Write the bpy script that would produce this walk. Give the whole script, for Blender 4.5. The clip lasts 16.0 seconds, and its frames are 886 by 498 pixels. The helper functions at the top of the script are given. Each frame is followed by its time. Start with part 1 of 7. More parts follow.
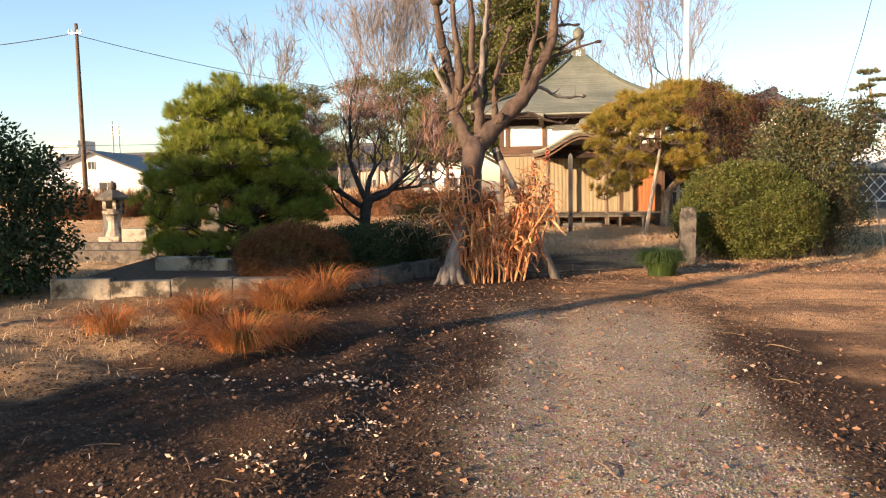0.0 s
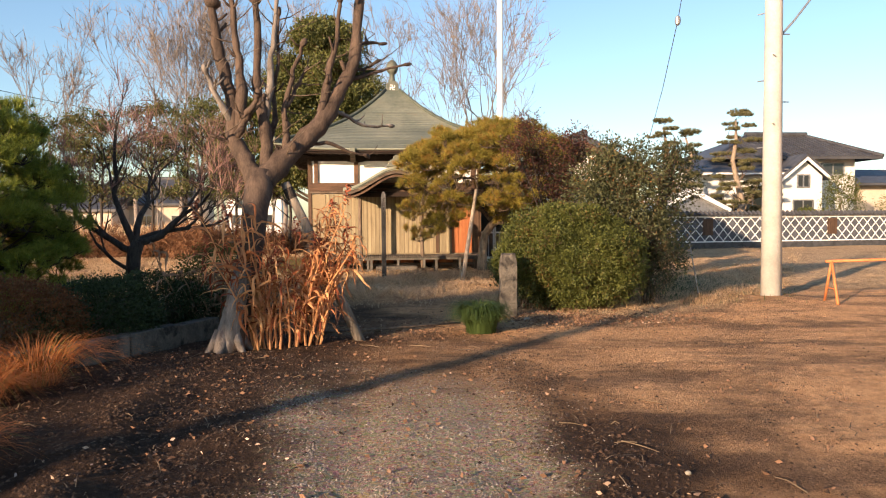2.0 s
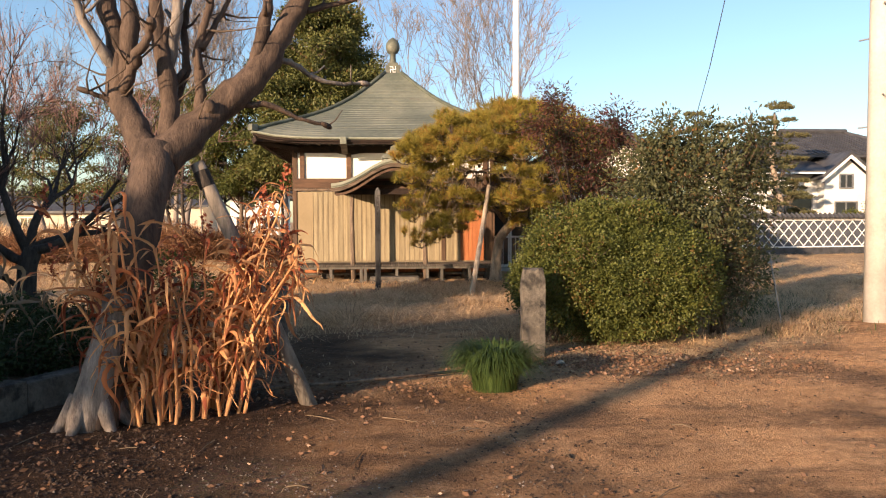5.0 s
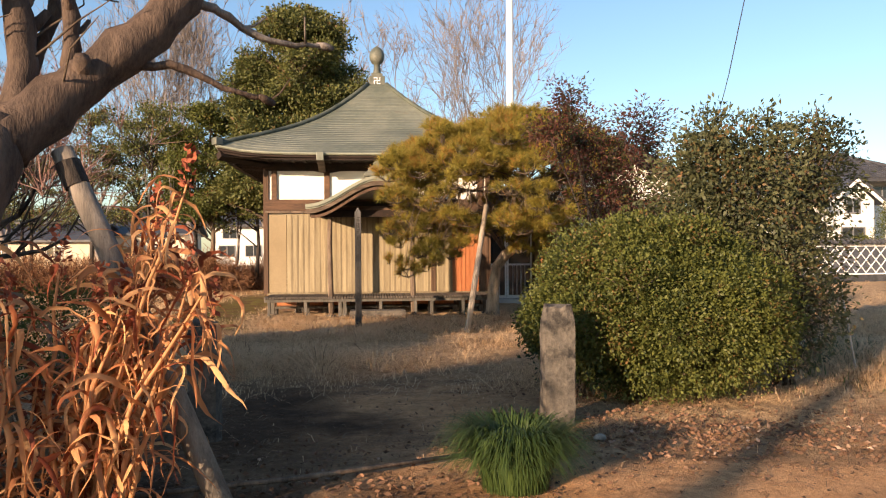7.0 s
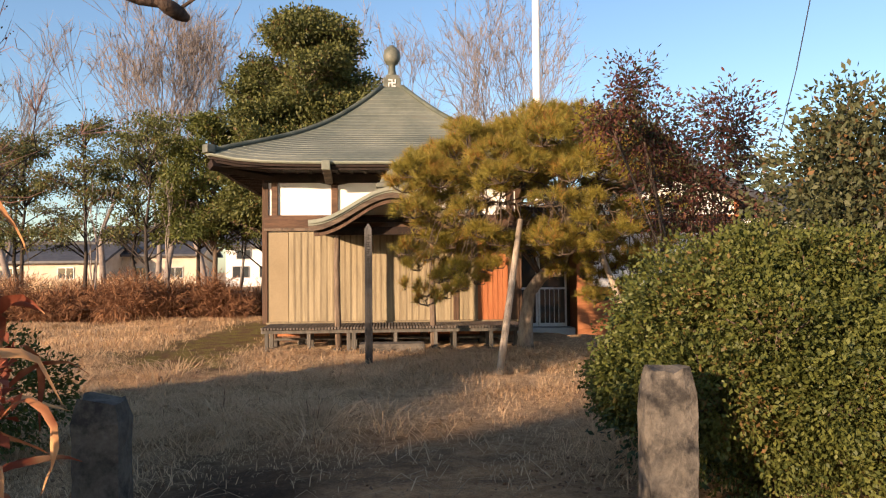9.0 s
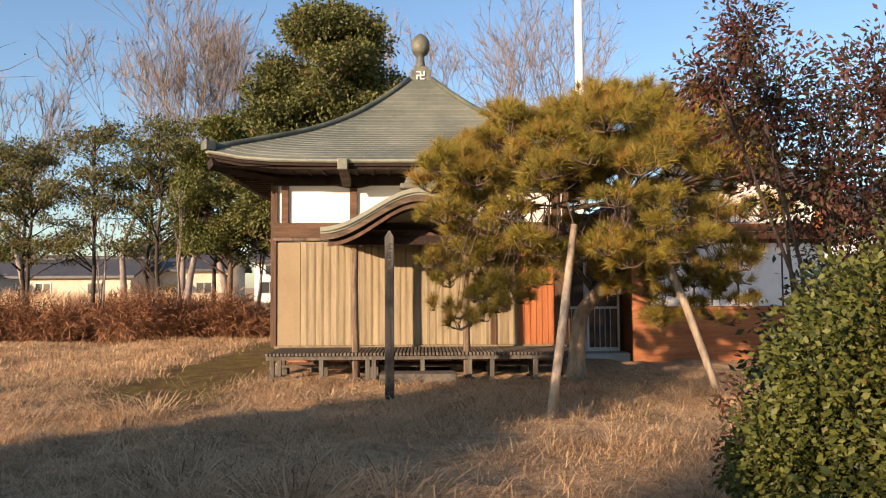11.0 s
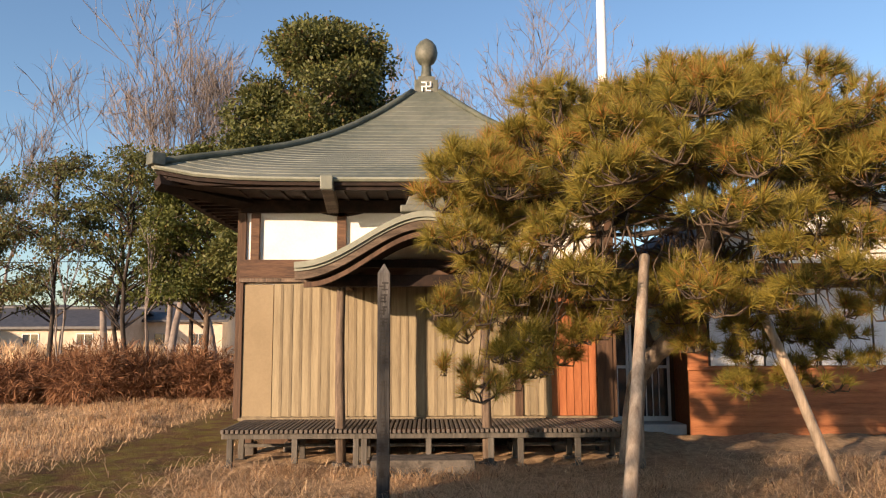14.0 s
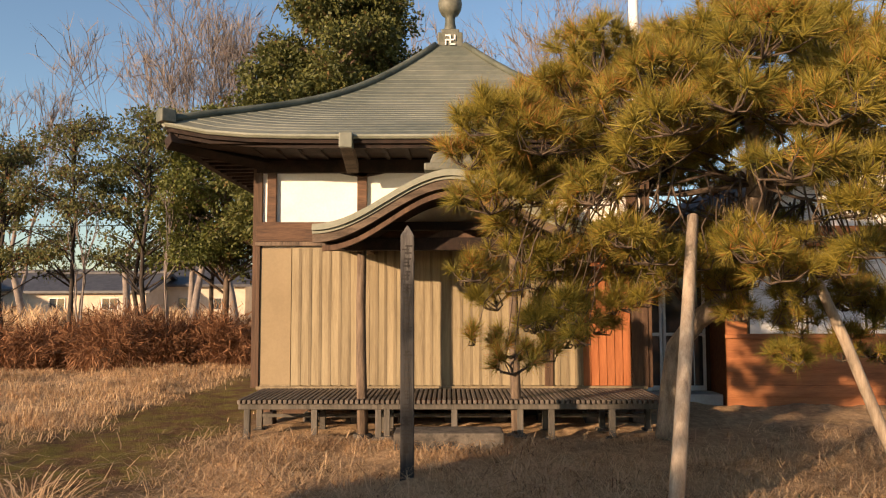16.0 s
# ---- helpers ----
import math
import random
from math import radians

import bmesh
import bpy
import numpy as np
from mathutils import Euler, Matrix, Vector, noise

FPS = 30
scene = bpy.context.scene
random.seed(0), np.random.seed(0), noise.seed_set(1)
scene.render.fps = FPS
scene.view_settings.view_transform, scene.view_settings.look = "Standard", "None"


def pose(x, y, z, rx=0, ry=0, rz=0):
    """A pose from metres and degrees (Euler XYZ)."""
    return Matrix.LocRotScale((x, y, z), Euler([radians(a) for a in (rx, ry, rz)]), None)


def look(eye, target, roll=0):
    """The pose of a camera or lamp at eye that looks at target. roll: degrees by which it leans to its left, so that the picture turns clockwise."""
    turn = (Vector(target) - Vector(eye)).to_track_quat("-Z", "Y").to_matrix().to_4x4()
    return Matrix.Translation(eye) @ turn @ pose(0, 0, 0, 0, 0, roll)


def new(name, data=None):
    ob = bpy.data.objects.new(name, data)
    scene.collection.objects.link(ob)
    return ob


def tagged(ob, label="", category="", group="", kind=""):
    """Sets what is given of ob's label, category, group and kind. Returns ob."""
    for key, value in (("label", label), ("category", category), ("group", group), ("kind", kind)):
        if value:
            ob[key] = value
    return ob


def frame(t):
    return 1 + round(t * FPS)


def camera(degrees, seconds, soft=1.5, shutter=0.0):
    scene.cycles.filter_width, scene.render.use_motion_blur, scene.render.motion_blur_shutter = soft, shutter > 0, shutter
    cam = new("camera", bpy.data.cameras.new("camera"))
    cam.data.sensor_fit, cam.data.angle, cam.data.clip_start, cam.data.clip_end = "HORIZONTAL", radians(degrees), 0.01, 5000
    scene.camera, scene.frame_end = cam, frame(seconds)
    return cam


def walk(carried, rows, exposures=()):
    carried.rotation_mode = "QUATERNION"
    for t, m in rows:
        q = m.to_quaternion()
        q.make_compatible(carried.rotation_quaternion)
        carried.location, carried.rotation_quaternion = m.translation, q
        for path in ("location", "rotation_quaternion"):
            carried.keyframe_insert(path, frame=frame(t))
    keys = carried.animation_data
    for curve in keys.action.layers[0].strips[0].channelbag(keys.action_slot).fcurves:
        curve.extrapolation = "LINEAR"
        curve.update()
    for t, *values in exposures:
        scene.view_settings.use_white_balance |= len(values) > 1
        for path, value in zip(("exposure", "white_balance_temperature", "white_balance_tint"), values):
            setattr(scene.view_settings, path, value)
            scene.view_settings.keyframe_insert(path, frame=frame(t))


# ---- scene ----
cam = camera(61.0, 16.0, soft=1.15)
PATH = [
    (0, (-0.029, -0.011, 1.458), (-0.32, 1.96, 1.283), -1),
    (0.5, (0.004, 0.425, 1.478), (-0.151, 2.415, 1.353), -0.8),
    (1, (0.014, 0.897, 1.483), (0.042, 2.894, 1.388), 0),
    (1.5, (0.121, 1.394, 1.498), (0.232, 3.389, 1.398), -0.5),
    (2, (0.194, 1.918, 1.515), (0.377, 3.908, 1.434), -0.4),
    (2.5, (0.325, 2.423, 1.514), (0.542, 4.409, 1.422), -1),
    (3, (0.422, 3.044, 1.519), (0.584, 5.036, 1.447), -0.4),
    (3.5, (0.507, 3.596, 1.515), (0.733, 5.581, 1.429), -0.6),
    (4, (0.588, 4.153, 1.521), (0.761, 6.144, 1.429), -0.6),
    (6.5, (0.737, 6.85, 1.415), (0.879, 8.845, 1.403), -0.2),
    (7, (0.785, 7.409, 1.414), (0.965, 9.4, 1.418), -0.4),
    (7.5, (0.78, 7.949, 1.421), (0.969, 9.94, 1.433), 0.1),
    (8, (0.821, 8.531, 1.445), (1.017, 10.521, 1.471), -0.3),
    (8.5, (0.834, 9.078, 1.463), (0.923, 11.076, 1.515), -0.3),
    (9, (0.855, 9.644, 1.473), (0.989, 11.639, 1.53), -0.5),
    (11.5, (0.945, 12.262, 1.477), (0.984, 14.258, 1.593), -0.3),
    (12, (0.925, 12.777, 1.453), (0.965, 14.772, 1.585), -0.3),
    (12.5, (0.93, 13.272, 1.467), (1.003, 15.265, 1.616), -0.3),
    (13, (0.913, 13.731, 1.488), (0.986, 15.722, 1.656), -0.4),
    (13.5, (0.885, 14.203, 1.501), (0.946, 16.191, 1.706), -0.2),
    (14, (0.89, 14.558, 1.517), (0.931, 16.544, 1.753), -0.2),
    (14.5, (0.852, 14.885, 1.532), (0.868, 16.868, 1.789), 0.1),
    (15, (0.824, 15.036, 1.548), (0.838, 17.017, 1.818), 0.1),
    (15.5, (0.831, 15.08, 1.539), (0.832, 17.064, 1.791), -0.1),
    (16, (0.842, 15.1, 1.54), (0.826, 17.094, 1.683), -0.1),
]
walk(cam, [(t, look(eye, target, roll)) for t, eye, target, roll in PATH],
     exposures=[(0, 1.56, 6700, 13), (2.5, 1.21, 6450, 12), (7, 1.22, 6450, 12), (9, 1.17, 6350, 13), (12.5, 1.07, 6300, 13), (15.3, 0.92, 6300, 13), (16, 0.91, 6850, 13)])

# ---- world, sun ----
SUN_AZ, SUN_EL = 43.0, 12.2       # light travels towards +x +y, low winter sun
world = bpy.data.worlds.new("sky")
scene.world = world
world.use_nodes = True
wn = world.node_tree
sky = wn.nodes.new("ShaderNodeTexSky")
sky.sky_type, sky.sun_disc = "NISHITA", False
sky.sun_elevation, sky.sun_rotation = radians(SUN_EL), radians(180 + SUN_AZ)
sky.air_density, sky.dust_density, sky.ozone_density = 1.0, 0.6, 2.2
wn.links.new(sky.outputs[0], wn.nodes["Background"].inputs[0])
wn.nodes["Background"].inputs[1].default_value = 0.105
sun_data = bpy.data.lights.new("sun", "SUN")
sun_data.energy, sun_data.angle, sun_data.color = 5.0, radians(0.8), (1.0, 0.71, 0.46)
sun = new("sun", sun_data)
sd = Vector((-math.sin(radians(SUN_AZ)) * math.cos(radians(SUN_EL)), -math.cos(radians(SUN_AZ)) * math.cos(radians(SUN_EL)), math.sin(radians(SUN_EL))))
sun.matrix_world = look(sd * 60, (0, 0, 0))

# ---- materials ----
def ramp(nt, fac, stops):
    r = nt.nodes.new("ShaderNodeValToRGB")
    while len(r.color_ramp.elements) < len(stops):
        r.color_ramp.elements.new(0.5)
    for e, (p, c) in zip(r.color_ramp.elements, stops):
        e.position, e.color = p, (*c, 1)
    nt.links.new(fac, r.inputs[0])
    return r.outputs[0]


def noise_tex(nt, vec, scale, detail=4.0, rough=0.6):
    n = nt.nodes.new("ShaderNodeTexNoise")
    n.inputs["Scale"].default_value, n.inputs["Detail"].default_value, n.inputs["Roughness"].default_value = scale, detail, rough
    nt.links.new(vec, n.inputs["Vector"])
    return n.outputs["Fac"]


def mixc(nt, fac, a, b, mode="MIX"):
    m = nt.nodes.new("ShaderNodeMix")
    m.data_type, m.blend_type = "RGBA", mode
    for k, v in ((0, fac), (6, a), (7, b)):
        if isinstance(v, (int, float)):
            m.inputs[k].default_value = v
        elif isinstance(v, tuple):
            m.inputs[k].default_value = (*v, 1)
        else:
            nt.links.new(v, m.inputs[k])
    return m.outputs[2]


def bump(nt, height, strength, dist=0.02):
    b = nt.nodes.new("ShaderNodeBump")
    b.inputs["Strength"].default_value, b.inputs["Distance"].default_value = strength, dist
    nt.links.new(height, b.inputs["Height"])
    return b.outputs[0]


def start(name):
    m = bpy.data.materials.new(name)
    m.use_nodes = True
    nt = m.node_tree
    bs = nt.nodes["Principled BSDF"]
    return m, nt, bs


def mat(name, lo, hi, scale=4.0, fine=40.0, stretch=(1, 1, 1), rough=0.8, relief=0.3, metal=0.0, stain=None, vary=0.0, island=0.0, translucent=0.0, spec=0.3, trans_col=None):
    """A surface with broad and fine variation, stains, relief and variation from piece to piece."""
    m, nt, bs = start(name)
    tc = nt.nodes.new("ShaderNodeTexCoord")
    mp = nt.nodes.new("ShaderNodeMapping")
    mp.inputs["Scale"].default_value = stretch
    nt.links.new(tc.outputs["Object"], mp.inputs[0])
    vec = mp.outputs[0]
    broad, small = noise_tex(nt, vec, scale), noise_tex(nt, vec, fine, 3.0, 0.7)
    add = nt.nodes.new("ShaderNodeMath")
    add.operation = "MULTIPLY_ADD"
    nt.links.new(small, add.inputs[0])
    add.inputs[1].default_value = 0.5
    half = nt.nodes.new("ShaderNodeMath")
    half.operation = "MULTIPLY_ADD"
    nt.links.new(broad, half.inputs[0])
    half.inputs[1].default_value, half.inputs[2].default_value = 1.0, -0.25
    nt.links.new(half.outputs[0], add.inputs[2])
    col = ramp(nt, add.outputs[0], [(0.28, lo), (0.72, hi)])
    if stain:
        sc, sv, cover = stain
        f = ramp(nt, noise_tex(nt, tc.outputs["Object"], sv, 5.0, 0.65), [(cover, (0, 0, 0)), (min(1, cover + 0.14), (1, 1, 1))])
        col = mixc(nt, f, col, sc)
    for amount, out in ((vary, "info"), (island, "geo")):
        if amount:
            node = nt.nodes.new("ShaderNodeObjectInfo" if out == "info" else "ShaderNodeNewGeometry")
            val = node.outputs["Random"] if out == "info" else node.outputs["Random Per Island"]
            g = ramp(nt, val, [(0.0, (1 - amount,) * 3), (1.0, (1 + amount,) * 3)])
            col = mixc(nt, 1.0, col, g, "MULTIPLY")
    nt.links.new(col, bs.inputs["Base Color"])
    bs.inputs["Roughness"].default_value, bs.inputs["Metallic"].default_value = rough, metal
    bs.inputs["Specular IOR Level"].default_value = spec
    if relief:
        nt.links.new(bump(nt, add.outputs[0], relief), bs.inputs["Normal"])
    if translucent:
        tr = nt.nodes.new("ShaderNodeBsdfTranslucent")
        mx = nt.nodes.new("ShaderNodeMixShader")
        mx.inputs[0].default_value = translucent
        nt.links.new(col, tr.inputs[0])
        nt.links.new(bs.outputs[0], mx.inputs[1])
        nt.links.new(tr.outputs[0], mx.inputs[2])
        nt.links.new(mx.outputs[0], nt.nodes["Material Output"].inputs[0])
    return m


def leaf_mat(name, lo, hi, odd=None, share=0.0, translucent=0.3, rough=0.55):
    """Foliage: colour from leaf to leaf, with some odd (dry, red) ones."""
    m, nt, bs = start(name)
    geo = nt.nodes.new("ShaderNodeNewGeometry")
    tc = nt.nodes.new("ShaderNodeTexCoord")
    broad = noise_tex(nt, tc.outputs["Object"], 1.3, 3.0)
    col = ramp(nt, geo.outputs["Random Per Island"], [(0.0, lo), (1.0, hi)])
    col = mixc(nt, ramp(nt, broad, [(0.35, (0, 0, 0)), (0.65, (0.45,) * 3)]), col, hi)
    if odd:
        mul = nt.nodes.new("ShaderNodeMath")
        mul.operation = "MULTIPLY_ADD"
        nt.links.new(noise_tex(nt, tc.outputs["Object"], 2.1, 4.0), mul.inputs[0])
        mul.inputs[1].default_value = 0.8
        wn2 = nt.nodes.new("ShaderNodeTexWhiteNoise")
        wn2.noise_dimensions = "1D"
        nt.links.new(geo.outputs["Random Per Island"], wn2.inputs["W"])
        sc = nt.nodes.new("ShaderNodeMath")
        sc.operation = "MULTIPLY"
        nt.links.new(wn2.outputs["Value"], sc.inputs[0])
        sc.inputs[1].default_value = 0.5
        nt.links.new(sc.outputs[0], mul.inputs[2])
        f = ramp(nt, mul.outputs[0], [(0.9 - share, (0, 0, 0)), (0.98 - share, (1, 1, 1))])
        col = mixc(nt, f, col, odd)
    nt.links.new(col, bs.inputs["Base Color"])
    bs.inputs["Roughness"].default_value = rough
    bs.inputs["Specular IOR Level"].default_value = 0.3
    tr = nt.nodes.new("ShaderNodeBsdfTranslucent")
    mx = nt.nodes.new("ShaderNodeMixShader")
    mx.inputs[0].default_value = translucent
    nt.links.new(col, tr.inputs[0])
    nt.links.new(bs.outputs[0], mx.inputs[1])
    nt.links.new(tr.outputs[0], mx.inputs[2])
    nt.links.new(mx.outputs[0], nt.nodes["Material Output"].inputs[0])
    return m


WOOD_DARK = mat("aged_dark_wood", (0.045, 0.026, 0.016), (0.13, 0.075, 0.045), 2, 14, (6, 6, 0.6), 0.75, 0.4, vary=0.15)
# near-black wood: the shade under eave and porch is put into its colour
EAVE_SHADE_WOOD = mat("shade_dark_eave_wood", (0.009, 0.006, 0.005), (0.034, 0.02, 0.014), 2, 14, (3, 3, 3), 0.85, 0.3, vary=0.2)
WOOD_BEAM = mat("weathered_beam_wood", (0.045, 0.027, 0.018), (0.15, 0.082, 0.048), 2, 16, (0.6, 6, 6), 0.75, 0.4, vary=0.15)
WOOD_GREY = mat("grey_weathered_wood", (0.10, 0.085, 0.07), (0.3, 0.25, 0.2), 2, 18, (8, 8, 0.5), 0.85, 0.5, vary=0.2)
BARGE_WOOD = mat("weathered_dark_board", (0.05, 0.036, 0.026), (0.19, 0.14, 0.1), 2, 18, (1, 6, 6), 0.85, 0.6)
WOOD_POLE = mat("barked_pole_wood", (0.055, 0.04, 0.03), (0.22, 0.16, 0.112), 3, 20, (6, 6, 0.7), 0.85, 0.5)
WOOD_PROP = mat("pale_prop_wood", (0.24, 0.185, 0.135), (0.5, 0.41, 0.31), 3, 20, (6, 6, 0.7), 0.85, 0.5, stain=((0.12, 0.085, 0.06), 4, 0.62))
WOOD_ORANGE = mat("orange_stained_board", (0.27, 0.085, 0.03), (0.46, 0.17, 0.065), 2, 16, (7, 7, 0.5), 0.65, 0.25, vary=0.12)
WOOD_RUST = mat("rust_brown_board", (0.25, 0.09, 0.036), (0.43, 0.175, 0.07), 2, 16, (0.6, 7, 7), 0.7, 0.25, vary=0.12)
BOARD_TAN = mat("tan_siding_board", (0.2, 0.158, 0.094), (0.32, 0.262, 0.162), 2.5, 20, (6, 6, 0.35), 0.75, 0.25, vary=0.16, stain=((0.17, 0.115, 0.07), 2.6, 0.66))
BATTEN_TAN = mat("tan_batten", (0.135, 0.104, 0.064), (0.25, 0.2, 0.124), 2.5, 20, (6, 6, 0.35), 0.8, 0.3, vary=0.2)
PANEL_TAN = mat("tan_plain_panel", (0.225, 0.17, 0.098), (0.285, 0.22, 0.13), 1.6, 30, (1, 1, 1), 0.7, 0.1, stain=((0.22, 0.16, 0.10), 1.7, 0.68))
DECK_WOOD = mat("dark_deck_slat", (0.06, 0.05, 0.042), (0.16, 0.135, 0.11), 3, 20, (7, 0.6, 7), 0.8, 0.4, vary=0.25)
PLASTER = mat("white_plaster", (0.72, 0.69, 0.62), (0.84, 0.82, 0.77), 1.5, 30, rough=0.9, relief=0.08, stain=((0.62, 0.52, 0.38), 1.8, 0.72))
COPPER = mat("patinated_copper_sheet", (0.088, 0.10, 0.076), (0.185, 0.19, 0.145), 0.9, 9, (1, 1, 1), 0.5, 0.15, stain=((0.15, 0.115, 0.075), 1.1, 0.66), vary=0.1, spec=0.5)
COPPER_DARK = mat("dark_bronze", (0.07, 0.078, 0.06), (0.165, 0.165, 0.13), 3, 22, rough=0.55, relief=0.2, metal=0.1)
COPPER_LIGHT = mat("pale_verdigris_trim", (0.17, 0.185, 0.14), (0.27, 0.275, 0.215), 2, 18, rough=0.6, relief=0.15)
PAINT_WHITE = mat("white_paint", (0.7, 0.7, 0.68), (0.82, 0.82, 0.8), 3, 30, rough=0.6, relief=0.05)
WOOD_BLACK = mat("blackened_weathered_wood", (0.009, 0.009, 0.009), (0.04, 0.037, 0.034), 2, 18, (8, 8, 0.8), 0.85, 0.5, stain=((0.2, 0.185, 0.165), 1.4, 0.62))
DECK_POST = mat("dark_grey_painted_wood", (0.05, 0.046, 0.038), (0.13, 0.115, 0.095), 3, 20, (6, 6, 0.6), 0.8, 0.4, vary=0.2)
COPPER_RIDGE = mat("dark_green_copper", (0.045, 0.055, 0.042), (0.12, 0.13, 0.10), 2, 18, rough=0.5, relief=0.15)


def stele_wood():
    """Memorial post wood, grey at the top and turning black lower down."""
    m, nt, bs = start("memorial_post_wood")
    tc = nt.nodes.new("ShaderNodeTexCoord")
    mp = nt.nodes.new("ShaderNodeMapping")
    mp.inputs["Scale"].default_value = (10, 10, 0.8)
    nt.links.new(tc.outputs["Object"], mp.inputs[0])
    n = noise_tex(nt, mp.outputs[0], 3, 5, 0.7)
    sep = nt.nodes.new("ShaderNodeSeparateXYZ")
    nt.links.new(tc.outputs["Object"], sep.inputs[0])
    up = nt.nodes.new("ShaderNodeMath")
    up.operation = "MULTIPLY_ADD"
    nt.links.new(n, up.inputs[0])
    up.inputs[1].default_value = 1.2
    nt.links.new(sep.outputs["Z"], up.inputs[2])
    grey = ramp(nt, n, [(0.3, (0.05, 0.046, 0.042)), (0.7, (0.15, 0.137, 0.124))])
    black = ramp(nt, n, [(0.3, (0.012, 0.012, 0.012)), (0.7, (0.045, 0.042, 0.04))])
    f = nt.nodes.new("ShaderNodeMapRange")
    f.inputs["From Min"].default_value, f.inputs["From Max"].default_value = 2.15, 2.85
    nt.links.new(up.outputs[0], f.inputs[0])
    nt.links.new(mixc(nt, f.outputs[0], black, grey), bs.inputs["Base Color"])
    bs.inputs["Roughness"].default_value = 0.9
    nt.links.new(bump(nt, n, 0.5), bs.inputs["Normal"])
    return m


STELE_WOOD = stele_wood()
INK = mat("faded_black_ink", (0.018, 0.016, 0.014), (0.045, 0.04, 0.035), 6, 40, rough=0.9, relief=0.1)
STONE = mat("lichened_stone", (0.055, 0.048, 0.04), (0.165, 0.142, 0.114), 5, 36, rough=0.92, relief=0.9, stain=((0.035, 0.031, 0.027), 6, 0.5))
STONE_PALE = mat("pale_cut_stone", (0.25, 0.215, 0.165), (0.44, 0.39, 0.31), 3, 30, rough=0.9, relief=0.5, stain=((0.05, 0.042, 0.03), 2.4, 0.46))
# dark blotches hold both real stains and the mottled shade on the kerb
KERB_STONE = mat("stain_and_shade_kerb_stone", (0.2, 0.17, 0.125), (0.42, 0.36, 0.27), 3, 30, rough=0.92, relief=0.6, stain=((0.035, 0.03, 0.022), 1.9, 0.4))
STONE_DARK = mat("dark_polished_stone", (0.03, 0.03, 0.032), (0.08, 0.08, 0.085), 4, 40, rough=0.35, relief=0.1)
CONCRETE = mat("concrete", (0.36, 0.345, 0.32), (0.52, 0.5, 0.465), 2, 26, rough=0.9, relief=0.25, stain=((0.27, 0.245, 0.21), 2.3, 0.63))
METAL_WHITE = mat("white_enamelled_metal", (0.66, 0.66, 0.64), (0.78, 0.78, 0.76), 3, 30, rough=0.45, relief=0.05)
STEEL = mat("galvanised_steel", (0.22, 0.22, 0.22), (0.4, 0.4, 0.4), 6, 40, rough=0.5, relief=0.1, metal=0.7)
BLACK_METAL = mat("black_metal", (0.015, 0.015, 0.015), (0.04, 0.04, 0.04), 6, 40, rough=0.5, relief=0.1)
ORANGE_PAINT = mat("orange_painted_steel", (0.42, 0.13, 0.045), (0.62, 0.22, 0.08), 5, 30, rough=0.6, relief=0.15, stain=((0.2, 0.075, 0.04), 9, 0.62))
ROOF_TILE = mat("dark_grey_roof_tile", (0.035, 0.035, 0.04), (0.085, 0.085, 0.09), 2, 20, rough=0.5, relief=0.3, vary=0.15)
TILE_NAVY = mat("slate_wall_tile", (0.045, 0.05, 0.062), (0.10, 0.105, 0.12), 2, 20, rough=0.6, relief=0.2)
HOUSE_WALL = mat("pale_house_wall", (0.62, 0.61, 0.58), (0.74, 0.73, 0.70), 1, 12, rough=0.9, relief=0.1)
HOUSE_TAN = mat("tan_house_wall", (0.42, 0.35, 0.27), (0.55, 0.47, 0.37), 1, 12, rough=0.9, relief=0.1)
BARK = mat("brown_bark", (0.05, 0.036, 0.026), (0.17, 0.125, 0.09), 5, 34, (3, 3, 0.8), 0.95, 0.9)
BARK_SAND = mat("pale_plated_pine_bark", (0.13, 0.098, 0.07), (0.37, 0.29, 0.215), 5, 30, (3, 3, 1.0), 0.95, 0.9)
BARK_PALE = mat("smooth_mottled_bark", (0.03, 0.02, 0.015), (0.12, 0.082, 0.06), 3.0, 22, (2.5, 2.5, 0.8), 0.85, 0.9, stain=((0.27, 0.22, 0.18), 2.4, 0.66))
BARK_BLEACHED = mat("bleached_bare_wood", (0.075, 0.062, 0.054), (0.28, 0.24, 0.205), 2.6, 24, (4, 4, 0.6), 0.85, 0.7, stain=((0.07, 0.05, 0.04), 2.2, 0.56))
BARK_DARK = mat("black_plum_bark", (0.022, 0.018, 0.015), (0.075, 0.06, 0.05), 5, 34, (3, 3, 0.8), 0.95, 0.9)
TWIG = mat("grey_brown_twig", (0.13, 0.108, 0.095), (0.27, 0.228, 0.20), 3, 20, rough=0.9, relief=0.2)
TWIG_RED = mat("reddish_twig", (0.15, 0.085, 0.07), (0.30, 0.18, 0.15), 3, 20, rough=0.9, relief=0.2)
PINE_GOLD = leaf_mat("golden_pine_needle", (0.062, 0.08, 0.016), (0.35, 0.27, 0.046), (0.40, 0.17, 0.045), 0.075)
PINE_GREEN = leaf_mat("green_pine_needle", (0.05, 0.09, 0.014), (0.31, 0.34, 0.05), (0.3, 0.2, 0.05), 0.02)
PINE_DARK = leaf_mat("dark_pine_needle", (0.06, 0.065, 0.03), (0.21, 0.19, 0.085))
LEAF_BUSH = leaf_mat("boxy_bush_leaf", (0.028, 0.044, 0.011), (0.14, 0.15, 0.034), (0.17, 0.10, 0.035), 0.02)
LEAF_DARK = leaf_mat("dark_evergreen_leaf", (0.032, 0.046, 0.015), (0.15, 0.155, 0.044), (0.15, 0.085, 0.03), 0.03)
